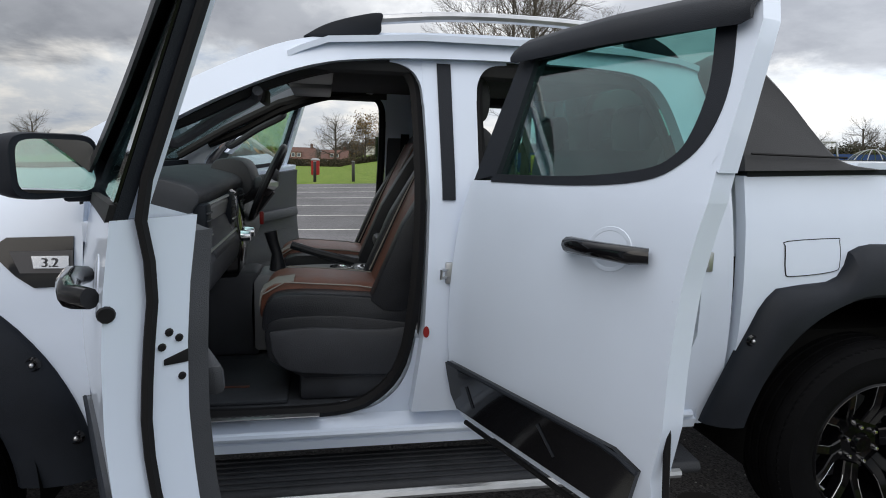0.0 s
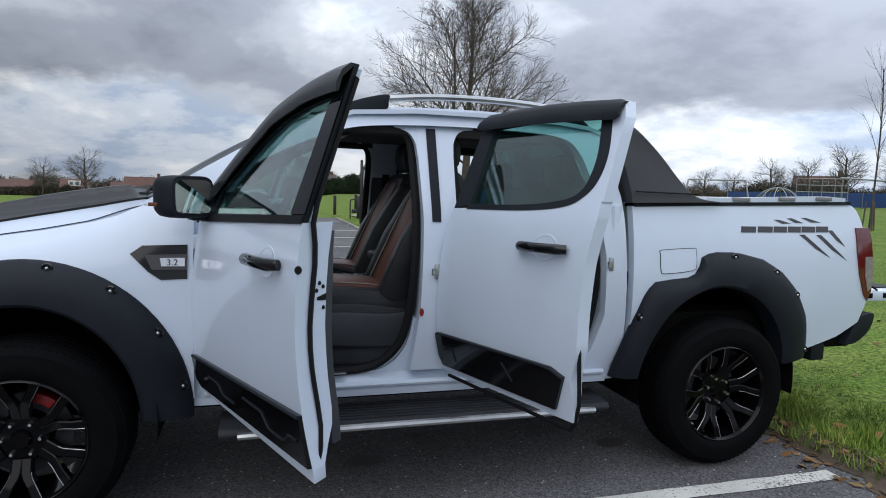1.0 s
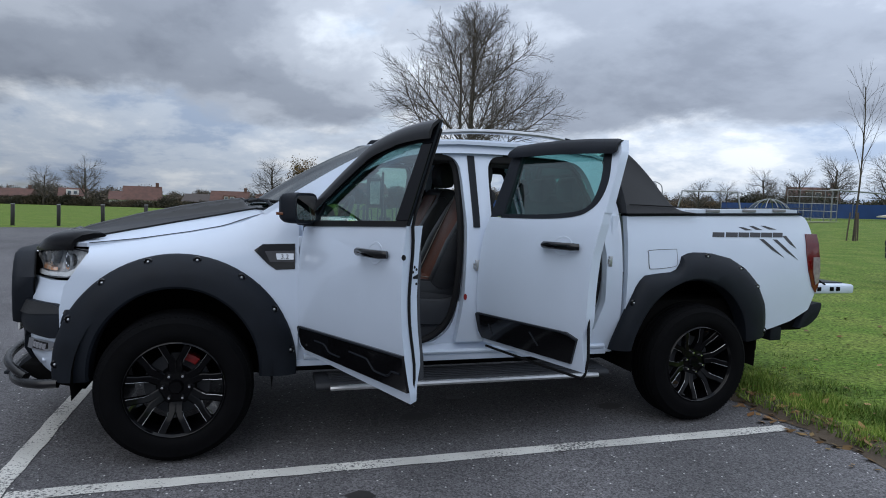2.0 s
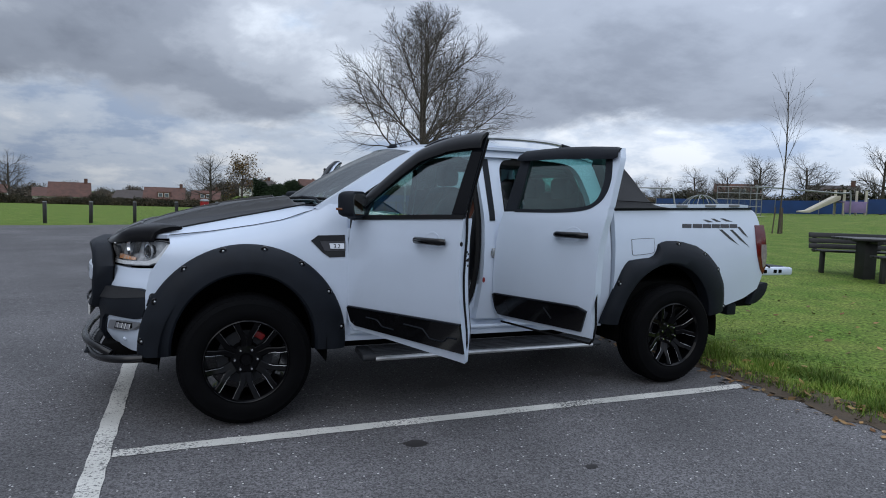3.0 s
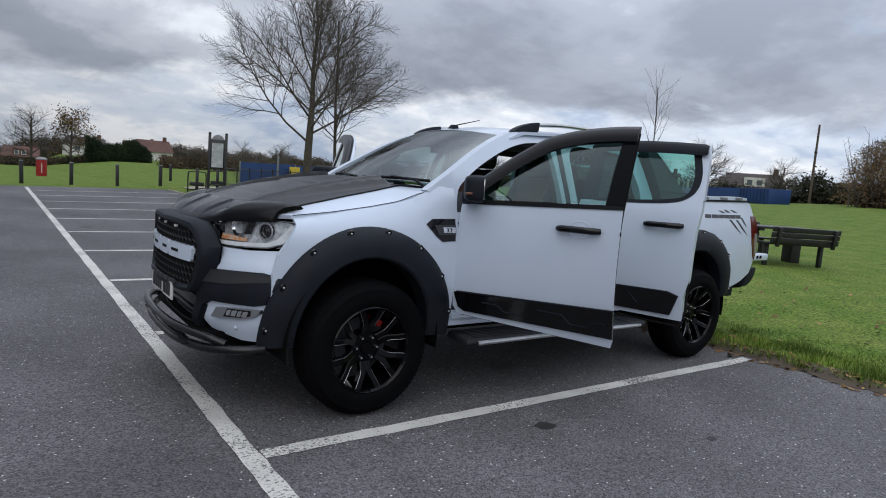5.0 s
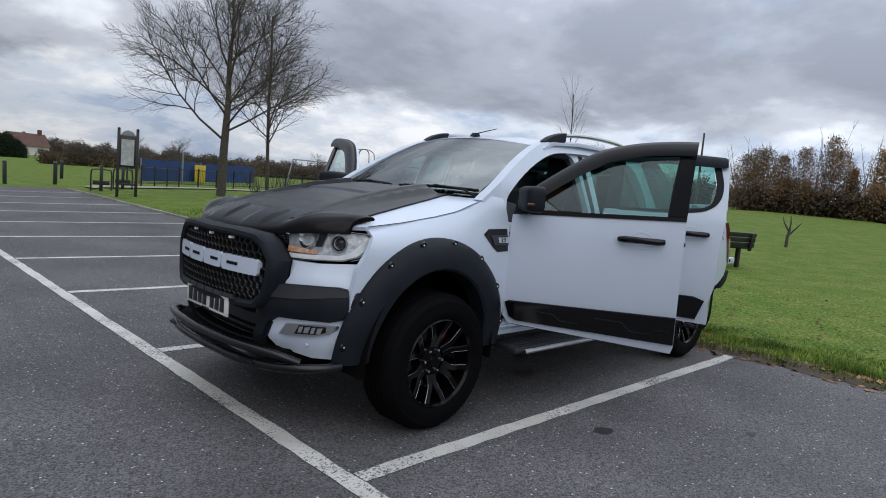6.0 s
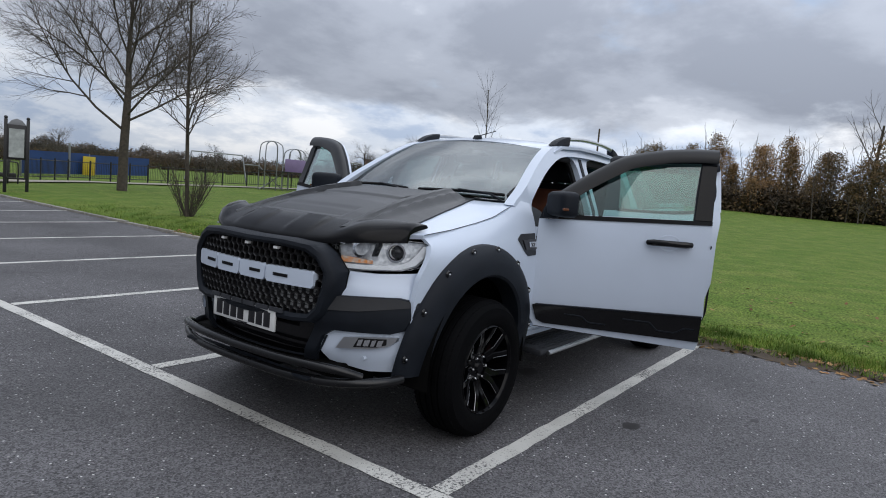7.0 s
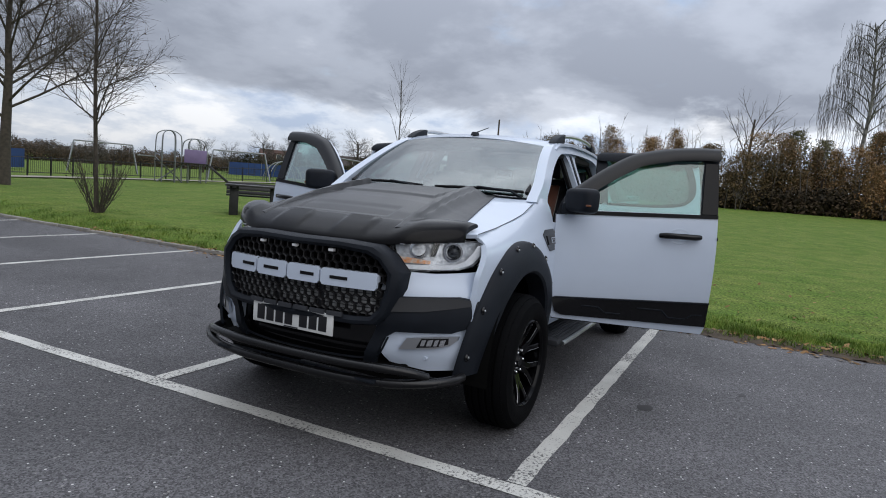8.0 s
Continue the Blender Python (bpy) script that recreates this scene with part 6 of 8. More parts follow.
for y0 in (0.30, 1.14):
    mt = part("floor_mat", rbox(0.74, 1.16, y0, y0 + 0.46, 0.541, 0.556, 0.006), CARPET, truck)
    part("mat_mark", rbox(0.93, 1.02, y0 + 0.13, y0 + 0.145, 0.5565, 0.5585, 0.0), BROWN, mt)

# ---------------------------------------------------------------- ground
KERB_X, PARK_Y = 3.93, 24.3


def park_fall(x, y):
    """The car park tips slightly across towards its far end; the field falls away beyond."""
    tip = 0.0018 * min(5.0, max(-7.0, x + 1.0)) * min(14.0, max(0.0, y - 6.0)) * max(0.0, 1 - max(0.0, y - 26.0) / 30.0)
    return tip - 0.0155 * min(84.0, max(0.0, y - 26.0)) - 0.035 * min(60.0, max(0.0, y - 110.0))


def ground_z(x, y):
    if x <= KERB_X:
        return park_fall(x, y) - (0.03 if y <= PARK_Y else 0.006)
    d = min(70.0, x - KERB_X)
    k = min(1.0, max(0.0, (34.0 - y) / 20.0))
    edge = park_fall(KERB_X, y) * max(0.0, 1 - d / 9.0)
    return edge + 0.03 + 0.10 * step(d, 0.0, 1.2) * step(y, 3.0, 9.0) + 0.021 * d + 0.022 * max(0.0, d - 12.0) * k


def ground_sheet():
    xs = sorted({-600, -300, -150, -90, -60, -40, -25, -15, -8, -4, 0, 2, 3.85, KERB_X - 0.02, KERB_X, *[4 + 0.5 * k for k in range(24)], *[16 + 2 * k for k in range(24)], 70, 90, 130, 200, 350, 700})
    ys = sorted({-600, -300, -150, -80, -50, -30, -20, *[-14 + k for k in range(38)], PARK_Y, PARK_Y + 0.05, *[26 + 2 * k for k in range(43)], 120, 150, 170, 220, 300, 450, 900})
    rng = random.Random(5)
    verts, faces = [], []
    for y in ys:
        for x in xs:
            bump = rng.uniform(-0.015, 0.015) if x > KERB_X + 0.3 else 0.0
            verts.append((x, y, ground_z(x, y) + bump))
    n = len(xs)
    for j in range(len(ys) - 1):
        for i in range(n - 1):
            a = j * n + i
            faces.append((a, a + 1, a + n + 1, a + n))
    ob = put_faces("ground", verts, faces, LAWN, smooth=True)
    return tagged(ob, "short green park lawn with worn patches", "lawn", kind="structure")


ground_sheet()


def strip_mesh(name, quads, material):
    verts, faces = [], []
    for q in quads:
        k = len(verts)
        verts += q
        faces.append((k, k + 1, k + 2, k + 3))
    return put_faces(name, verts, faces, material)


def car_park():
    xs = [-80, -40, -20, -10, -5, 0, 2, 3.2, KERB_X]
    ys = [-60, -30, -15, -6, -2, 0, 2, 6, 9, 12, 15, 18, 21, PARK_Y]
    verts = [(x, y, park_fall(x, y)) for y in ys for x in xs]
    n = len(xs)
    faces = [(j * n + i, j * n + i + 1, (j + 1) * n + i + 1, (j + 1) * n + i) for j in range(len(ys) - 1) for i in range(n - 1)]
    return tagged(put_faces("car_park", verts, faces, ASPHALT), "worn grey asphalt car park surface", "asphalt", kind="structure")


car_park()


STAIN = mat("oil_stain", (0.040, 0.037, 0.037), 0.6, var=0.4, scale=9, spec=0.35)


def stain(x, y, r, seed):
    rng = random.Random(seed)
    pts = [(x + r * rng.uniform(0.75, 1.1) * math.cos(a), y + 0.7 * r * rng.uniform(0.75, 1.1) * math.sin(a), 0.003) for a in (2 * math.pi * k / 18 for k in range(18))]
    ob = put_faces("oil_stain", pts, [tuple(range(18))], STAIN)
    return tagged(ob, "dark oil stain on the asphalt", "oil stain", "oil stains", "structure")


for k, (x, y, r) in enumerate(((1.41, 0.44, 0.11), (0.88, -0.58, 0.075), (2.81, 0.385, 0.10), (1.67, -1.16, 0.04), (1.78, 0.76, 0.08))):
    stain(x, y, r, 50 + k)


def front_x(y):
    return -0.755 + 0.0012 * y


def painted_line(a, b, w, seed):
    rng = random.Random(seed)
    d = Vector(b) - Vector(a)
    n = max(2, int(d.length / 0.12))
    s = Vector((-d.y, d.x)).normalized() * (w / 2)
    quads, last = [], None
    for i in range(n + 1):
        p = Vector(a) + d * i / n
        e = [(p.x + s.x * k * (1 + rng.uniform(-0.10, 0.10)), p.y + s.y * k * (1 + rng.uniform(-0.10, 0.10)), 0.004 + park_fall(p.x, p.y)) for k in (-1, 1)]
        if last:
            quads.append((last[0], e[0], e[1], last[1]))
        last = e
    return quads


ob = strip_mesh("bay_front_line", painted_line((front_x(-14) , -14), (front_x(23.6), 23.6), 0.105, 1), ROADPAINT)
tagged(ob, "worn white line across the bay fronts", "road marking", kind="structure")
for k in range(-1, 10):
    y = -0.225 + 2.415 * k - (0.016 if k == 0 else 0.0)
    ob = strip_mesh("bay_line", painted_line((front_x(y) + 0.06, y), (3.75 if k <= 0 else 3.90, y + (0.0 if k <= 0 else 0.04)), 0.10, 10 + k), ROADPAINT)
    tagged(ob, "worn white parking bay line", "road marking", "parking bay lines", "structure")

# kerb stones, sunk in soil beside the truck
kerb = thing("kerb", "low pale concrete kerb along the lawn", "kerb", kind="structure")
KM = as_mesh("kerb_stone", rbox(0.0, 0.10, 0.005, 0.905, -0.10, 0.0, 0.012), CONCRETE)
rng = random.Random(8)
for k in range(32):
    y = -5.8 + 0.915 * k
    o = new("kerb_stone", KM)
    o.parent = kerb
    o.matrix_basis = pose(KERB_X - 0.02 + rng.uniform(-0.012, 0.012), y, park_fall(KERB_X, y + 0.45) + (0.052 if y > 2.2 else 0.018) + rng.uniform(-0.008, 0.006), 0, rng.uniform(-2, 2), rng.uniform(-0.6, 0.6))
SOIL = mat("bare_soil", (0.085, 0.062, 0.040), 0.95, var=0.4, scale=6, bump=0.9, bscale=60)


def soil_strip():
    rng = random.Random(3)
    verts, faces = [], []
    n = 110
    for i in range(n + 1):
        y = -7 + 10.5 * i / n
        a, b = KERB_X - 0.06 - rng.random() * 0.12 * (1 if y < 1.5 else 0.3), KERB_X + 0.10 + rng.random() * 0.08
        verts += [(a, y, 0.004), ((a + b) / 2 - 0.02, y, 0.028 + rng.random() * 0.012), (b, y, 0.050)]
        if i:
            k = 3 * i
            faces += [(k - 3, k - 2, k + 1, k), (k - 2, k - 1, k + 2, k + 1)]
    return tagged(put_faces("soil_edge", verts, faces, SOIL, smooth=True), "ragged strip of bare soil along the kerb", "soil", kind="structure")


soil_strip()


def scatter_blades():
    """Grass blades where the camera comes near the lawn."""
    rng = random.Random(12)
    verts, faces = [], []
    for x0, x1, y0, y1, count in ((KERB_X - 0.06, KERB_X + 0.15, -6.0, 2.6, 5000), (KERB_X + 0.08, 4.6, -6.0, 3.0, 30000), (4.5, 6.5, -6.5, 4.0, 60000), (KERB_X + 0.02, 6.5, 3.0, 16.0, 60000)):
        for _ in range(count):
            x, y = rng.uniform(x0, x1), rng.uniform(y0, y1)
            far = min(1.0, max(0.0, (x - 4.05) / 1.3))
            clump = 0.5 + 0.25 * math.sin(x * 9.1 + 2.0 * math.sin(y * 3.7)) + 0.25 * math.sin(y * 11.3 + 2.4 * math.sin(x * 4.9))
            h = rng.uniform(0.03, 0.085) * (1.25 - 0.85 * far) * (0.45 + 0.85 * clump)
            a, t = rng.uniform(0, 6.28), rng.uniform(0.005, 0.085)
            if rng.random() < min(1.0, max((x - 4.3) / 2.2, (y - 8.0) / 8.0, (-y - 4.5) / 2.0, 0.0)):
                continue
            w = rng.uniform(0.003, 0.006) * (1.6 if x > 6.2 else 1.0)
            z = ground_z(max(x, KERB_X + 0.01), y) - 0.012
            c, s = math.cos(a) * w, math.sin(a) * w
            k = len(verts)
            verts += [(x - c, y - s, z), (x + c, y + s, z), (x - s / w * t, y + c / w * t, z + h)]
            faces.append((k, k + 1, k + 2))
    return tagged(put_faces("grass", verts, faces, BLADE), "tufted short green grass", "grass", kind="stuff")


scatter_blades()


def scatter_litter():
    rng = random.Random(31)
    verts, faces = [], []
    for _ in range(2300):
        y = rng.uniform(-5.5, 10.0)
        x = KERB_X + rng.gauss(-0.02, 0.13)
        if rng.random() < 0.12:
            x, y = rng.uniform(4.2, 9), rng.uniform(-4, 6)
        z = max(0.008, ground_z(x, y) + 0.02) if x > KERB_X - 0.1 else 0.010
        s, a = rng.uniform(0.014, 0.048), rng.uniform(0, 6.28)
        u, v = Vector((math.cos(a), math.sin(a), rng.uniform(-0.3, 0.5))) * s, Vector((-math.sin(a), math.cos(a), rng.uniform(-0.2, 0.4))) * s * 0.6
        p = Vector((x, y, z))
        k = len(verts)
        verts += [p - u, p + v, p + u * 1.1, p - v]
        faces.append((k, k + 1, k + 2, k + 3))
    return tagged(put_faces("leaf_litter", verts, faces, LITTER), "brown fallen leaves along the kerb", "leaves", kind="stuff")


scatter_litter()


# ---------------------------------------------------------------- trees and hedges
class Twigs:
    """Collects tapered branches as plain vertices and faces."""

    def __init__(self):
        self.v, self.f = [], []

    def limb(self, pts, r0, r1, sides):
        n, base = len(pts), len(self.v)
        up = Vector((0.3, 0.7, 0.2))
        for i, p in enumerate(pts):
            d = (pts[min(i + 1, n - 1)] - pts[max(i - 1, 0)]).normalized()
            a = d.cross(up).normalized()
            b = d.cross(a)
            r = r0 + (r1 - r0) * i / (n - 1)
            for k in range(sides):
                t = 2 * math.pi * k / sides
                self.v.append(p + (a * math.cos(t) + b * math.sin(t)) * r)
        for i in range(n - 1):
            for k in range(sides):
                j = (k + 1) % sides
                self.f.append((base + i * sides + k, base + i * sides + j, base + (i + 1) * sides + j, base + (i + 1) * sides + k))


def grow(rng, trunk, crown, p, d, length, r, level, plan, tips):
    """One branch and its children. plan: per level (children, length ratio, spread, upward pull, first child)."""
    n = 6 if level == 0 else 5 if level < 3 else 4
    pts, q, dd = [p.copy()], p.copy(), d.copy()
    kids, ratio, spread, up, first = plan[level]
    for i in range(n - 1):
        wob = 0.05 if level == 0 else 0.16
        dd = (dd + Vector((rng.uniform(-1, 1), rng.uniform(-1, 1), rng.uniform(-1, 1))) * wob + Vector((0, 0, 1)) * up).normalized()
        q = q + dd * (length / (n - 1))
        pts.append(q.copy())
    last = level == len(plan) - 1
    store = trunk if level < 2 else crown
    store.limb(pts, r, r * (0.45 if level == 0 else 0.3), 8 if level == 0 else 5 if level == 1 else 4 if level == 2 else 3)
    if last:
        tips.append(pts[-1])
        return
    for k in range(kids):
        f = first + (1 - first) * ((k + rng.random() * 0.8) / kids)
        i = min(n - 2, int(f * (n - 1)))
        t = f * (n - 1) - i
        o = pts[i].lerp(pts[i + 1], t)
        axis = (pts[i + 1] - pts[i]).normalized()
        az = k * 2.4 + rng.uniform(-0.5, 0.5)
        side = axis.orthogonal().normalized()
        side.rotate(Matrix.Rotation(az, 3, axis))
        a = spread * rng.uniform(0.7, 1.25)
        nd = (axis * math.cos(a) + side * math.sin(a)).normalized()
        rr = r * (1 - 0.6 * f) * (0.46 if level == 0 else 0.58)
        grow(rng, trunk, crown, o, nd, length * ratio * rng.uniform(0.75, 1.2) * (1.15 - 0.55 * f), max(rr, 0.004), level + 1, plan, tips)


def leaf_quads(verts, faces, rng, p, size, count, spread):
    for _ in range(count):
        o = p + Vector((rng.gauss(0, spread), rng.gauss(0, spread), rng.gauss(0, spread)))
        u = Vector((rng.uniform(-1, 1), rng.uniform(-1, 1), rng.uniform(-1, 1))).normalized() * size * rng.uniform(0.6, 1.3)
        w = u.orthogonal().normalized() * size * rng.uniform(0.4, 0.8)
        k = len(verts)
        verts += [o - u, o + w, o + u, o - w]
        faces.append((k, k + 1, k + 2, k + 3))


def bare_tree(name, label, at, height, radius, seed, plan, bark, twig, leaves=None, leaf_n=0, leaf_size=0.05, lean_to=(0, 0, 1), group="", turn=None):
    rng = random.Random(seed)
    ob = thing(name, label, "tree", at, rng.uniform(0, 360) if turn is None else turn, group)
    trunk, crown, tips = Twigs(), Twigs(), []
    grow(rng, trunk, crown, Vector((0, 0, -0.15)), Vector(lean_to).normalized(), height, radius, 0, plan, tips)
    put_faces("trunk", trunk.v, trunk.f, bark, ob, True)
    c = put_faces("crown", crown.v, crown.f, twig, ob)
    tagged(c, "bare winter twigs")
    if leaves and leaf_n:
        v, f = [], []
        for t in tips:
            if rng.random() < leaf_n % 1 or leaf_n >= 1:
                leaf_quads(v, f, rng, t, leaf_size, max(1, int(leaf_n)), leaf_size * 2.5)
        if f:
            tagged(put_faces("leaves", v, f, leaves, ob), "last thin autumn leaves")
    return ob


FAR = [(17, 0.60, 1.00, 0.02, 0.24), (11, 0.54, 0.74, 0.04, 0.14), (9, 0.56, 0.66, 0.03, 0.12), (4, 0.60, 0.55, 0.0, 0.15)]


def park_tree(at, seed):
    """A broad round-headed tree: a short bole, limbs that fan out and curve up, and a dense head of fine twigs."""
    rng = random.Random(seed)
    ob = thing("park_tree", "tall bare park tree with a wide twiggy crown", "tree", at)
    trunk, crown, tips = Twigs(), Twigs(), []
    bole = [Vector(p) for p in ((0, 0, -0.15), (0.02, 0.01, 0.7), (0.03, 0.02, 1.6), (0.06, 0.0, 2.6), (0.12, 0.03, 3.7), (0.10, 0.06, 5.0), (0.16, 0.02, 6.4), (0.14, 0.05, 7.6))]
    trunk.limb(bole[:4], 0.185, 0.140, 10), trunk.limb(bole[3:], 0.140, 0.030, 8)
    # the low limbs reach far out, the upper ones stand ever steeper
    limbs = [(2.15, 157, 54, 4.9), (2.5, 335, 55, 4.2), (2.7, 265, 56, 4.2), (2.85, 75, 56, 4.2), (3.1, 190, 52, 4.3), (3.25, 20, 52, 4.1), (3.4, 125, 50, 4.2), (3.5, 300, 48, 4.0)]
    for k in range(12):
        f = (k + rng.uniform(0.2, 0.8)) / 12
        limbs.append((3.55 + 3.5 * f, 137.5 * k + rng.uniform(-20, 20), 52 - 30 * f + rng.uniform(-6, 6), (3.9 - 1.8 * f) * rng.uniform(0.92, 1.08)))
    for z, az, tilt, length in limbs:
        i = max(q for q in range(len(bole) - 1) if bole[q].z <= z)
        o = bole[i].lerp(bole[i + 1], (z - bole[i].z) / (bole[i + 1].z - bole[i].z))
        az, tilt = radians(az), radians(tilt)
        d = Vector((math.cos(az) * math.sin(tilt), math.sin(az) * math.sin(tilt), math.cos(tilt)))
        grow(rng, trunk, crown, o, d, length, 0.017 + 0.0070 * length, 1, HEAD, tips)
    put_faces("trunk", trunk.v, trunk.f, BARK, ob, True)
    tagged(put_faces("crown", crown.v, crown.f, TWIG, ob), "bare winter twigs")
    return ob


HEAD = [(0, 0, 0, 0, 0), (14, 0.44, 0.72, 0.022, 0.28), (10, 0.50, 0.62, 0.040, 0.16), (5, 0.62, 0.55, 0.045, 0.14), (2, 0.62, 0.5, 0.02, 0.20)]
park_tree((8.75, 21.3, ground_z(8.75, 21.3)), 3)
bare_tree("slender_tree", "slender bare tree with a few dry leaves", (5.48, 11.8, ground_z(5.48, 11.8)), 5.0, 0.052, 11, [(20, 0.36, 0.78, 0.05, 0.34), (10, 0.55, 0.68, 0.03, 0.14), (8, 0.55, 0.60, 0.0, 0.12), (3, 0.6, 0.5, 0.0, 0.2)], BARK, TWIG, GOLD, 0.06, 0.028, (0.05, 0.02, 1))
bare_tree("young_tree", "thin young tree held by stakes on the lawn", (19.8, 12.95, ground_z(19.8, 12.95)), 5.3, 0.035, 23, [(13, 0.36, 0.50, 0.10, 0.40), (5, 0.5, 0.5, 0.05, 0.2), (3, 0.5, 0.4, 0.0, 0.2)], BARK, TWIG)


def base_shrub(at, seed):
    """Upright suckers round the foot of the slender tree."""
    rng = random.Random(seed)
    ob = thing("shrub", "twiggy brown shrub at the foot of a tree", "shrub", at)
    tw = Twigs()
    v, f = [], []
    for _ in range(42):
        a, l = rng.uniform(0, 6.28), rng.uniform(0.5, 1.5)
        p = Vector((math.cos(a) * 0.16 * rng.random(), math.sin(a) * 0.16 * rng.random(), -0.03))
        d = Vector((math.cos(a) * 0.48, math.sin(a) * 0.48, 1)).normalized()
        pts = [p]
        for i in range(4):
            d = (d + Vector((rng.uniform(-1, 1), rng.uniform(-1, 1), 0.3)) * 0.12).normalized()
            pts.append(pts[-1] + d * l / 4)
        tw.limb(pts, 0.009, 0.003, 4)
        for k in range(6):
            q = pts[1 + k % 3].lerp(pts[2 + k % 3], rng.random())
            e = (d + Vector((rng.uniform(-1, 1), rng.uniform(-1, 1), 0.2)) * 0.8).normalized()
            tw.limb([q, q + e * 0.15, q + e * 0.32 + Vector((0, 0, 0.05))], 0.005, 0.002, 3)
        if rng.random() < 0.5:
            leaf_quads(v, f, rng, pts[-2], 0.03, 3, 0.10)
    put_faces("twig_bush", tw.v, tw.f, TWIG, ob)
    tagged(put_faces("leaves", v, f, OLIVE, ob), "few olive leaves")


base_shrub((5.52, 11.87, ground_z(5.52, 11.87)), 6)
st = thing("tree_stakes", "wooden stakes round a young tree", "stakes", (19.8, 12.95, ground_z(19.8, 12.95)))
for k in range(3):
    a = 2.1 * k
    part("stake", tube([(0.20 * math.cos(a), 0.20 * math.sin(a), -0.1), (0.14 * math.cos(a), 0.14 * math.sin(a), 0.95)], 0.025, 6), POLEWOOD, st)

# a stump of a sapling with two short arms
sp = thing("broken_sapling", "short pruned sapling on the lawn", "sapling", (19.45, 4.05, ground_z(19.45, 4.05)))
part("trunk", tube([(0, 0, -0.1), (0.02, 0, 0.35), (0.08, -0.03, 0.58)], [0.055, 0.045, 0.035], 8), BARK, sp)
for pts in (((0.02, 0, 0.35), (0.02, -0.22, 0.62), (0.0, -0.36, 0.80)), ((0.07, 0.0, 0.52), (0.07, 0.15, 0.75), (0.08, 0.22, 0.95)), ((0.05, -0.01, 0.48), (0.0, -0.06, 0.75), (-0.03, -0.04, 1.0))):
    part("limb", tube(pts, [0.03, 0.022, 0.010], 6), BARK, sp)

# far bare trees: one kind built, then copied
far_a = bare_tree("far_tree", "bare winter tree beyond the park", (3.1, 108.5, ground_z(3.1, 108.5) - 0.2), 7.4, 0.24, 41, FAR, BARK, FARTWIG, group="far bare trees")
bare_tree("far_tree", "tree with thin golden leaves beyond the park", (8.1, 107.5, ground_z(8.1, 107.5) - 0.2), 6.4, 0.21, 47, FAR, BARK, FARTWIG, GOLD, 0.75, 0.15, group="far bare trees")
far_c = bare_tree("far_tree", "bare winter tree beyond the park", (-24.5, 106.0, ground_z(-24.5, 106.0) - 0.2), 6.2, 0.20, 53, FAR, BARK, FARTWIG, group="far bare trees")
for src, x, y, s, a in ((far_c, -30.1, 104.6, 0.80, 30), (far_a, 41.5, 48.0, 0.40, 20), (far_c, 45.1, 43.5, 0.60, 80), (far_a, 48.7, 39.5, 0.62, 140), (far_c, 51.0, 36.5, 0.74, 10), (far_a, 53.5, 31.3, 0.66, 200), (far_c, 56.5, 26.0, 0.58, 260), (far_c, 43.0, 46.2, 0.46, 300), (far_a, 47.0, 41.6, 0.50, 45),
                        (far_c, 18.3, 58.5, 0.46, 120), (far_a, 21.8, 58.0, 0.40, 33), (far_c, -62.0, 108.0, 1.1, 210), (far_a, -45.0, 112.0, 0.9, 66), (far_c, 36.0, 56.0, 0.44, 88), (far_a, 60.0, 20.0, 0.5, 5)):
    copy_thing(src, pose(x, y, ground_z(x, y) - 0.3, 0, 0, a) @ Matrix.Scale(s, 4))
bare_tree("hedge_tree", "bare forked tree in the autumn hedge", (48.5, 0.25, ground_z(48.5, 0)), 6.6, 0.16, 61, [(8, 0.62, 0.6, 0.08, 0.30), (6, 0.5, 0.6, 0.05, 0.2), (4, 0.5, 0.55, 0.03, 0.15), (1, 0.5, 0.4, 0, 0.2)], BARK, FARTWIG)


def birch(at, height, seed):
    """Weeping birch: a pale trunk, arching limbs and hanging strings of twigs."""
    rng = random.Random(seed)
    ob = thing("birch_tree", "tall weeping birch with pale trunk", "tree", at)
    trunk, crown = Twigs(), Twigs()
    pts = [Vector((0.25 * math.sin(i * 0.7), 0.15 * math.sin(i), height * i / 8)) for i in range(9)]
    trunk.limb(pts, 0.20, 0.04, 7)
    for k in range(34):
        f = 0.40 + 0.60 * k / 34
        o = pts[min(7, int(f * 8))].lerp(pts[min(8, int(f * 8) + 1)], f * 8 % 1)
        a = k * 2.4
        l = (1.15 - f) * 4.2 + 0.5
        d = Vector((math.cos(a), math.sin(a), 0.9))
        limb = [o, o + d * l * 0.4, o + d * l * 0.6 + Vector((d.x, d.y, 0)) * l * 0.25, o + d * l * 0.55 + Vector((d.x, d.y, -0.35)) * l * 0.5]
        trunk.limb(limb, 0.05, 0.015, 4)
        for _ in range(34):
            q = limb[rng.randrange(1, 3)].lerp(limb[3], rng.random()) + Vector((rng.gauss(0, 0.25), rng.gauss(0, 0.25), rng.gauss(0, 0.2)))
            h = rng.uniform(0.8, 2.6)
            w = Vector((rng.gauss(0, 0.12), rng.gauss(0, 0.12), 0))
            crown.limb([q, q + Vector((0, 0, -h * 0.5)) + w, q + Vector((0, 0, -h)) + w * 0.6], 0.012, 0.006, 3)
    put_faces("trunk", trunk.v, trunk.f, BIRCH, ob, True)
    tagged(put_faces("crown", crown.v, crown.f, FARTWIG, ob), "hanging bare twigs")


birch((50.3, -7.1, ground_z(50.3, -7.1)), 13.2, 71)


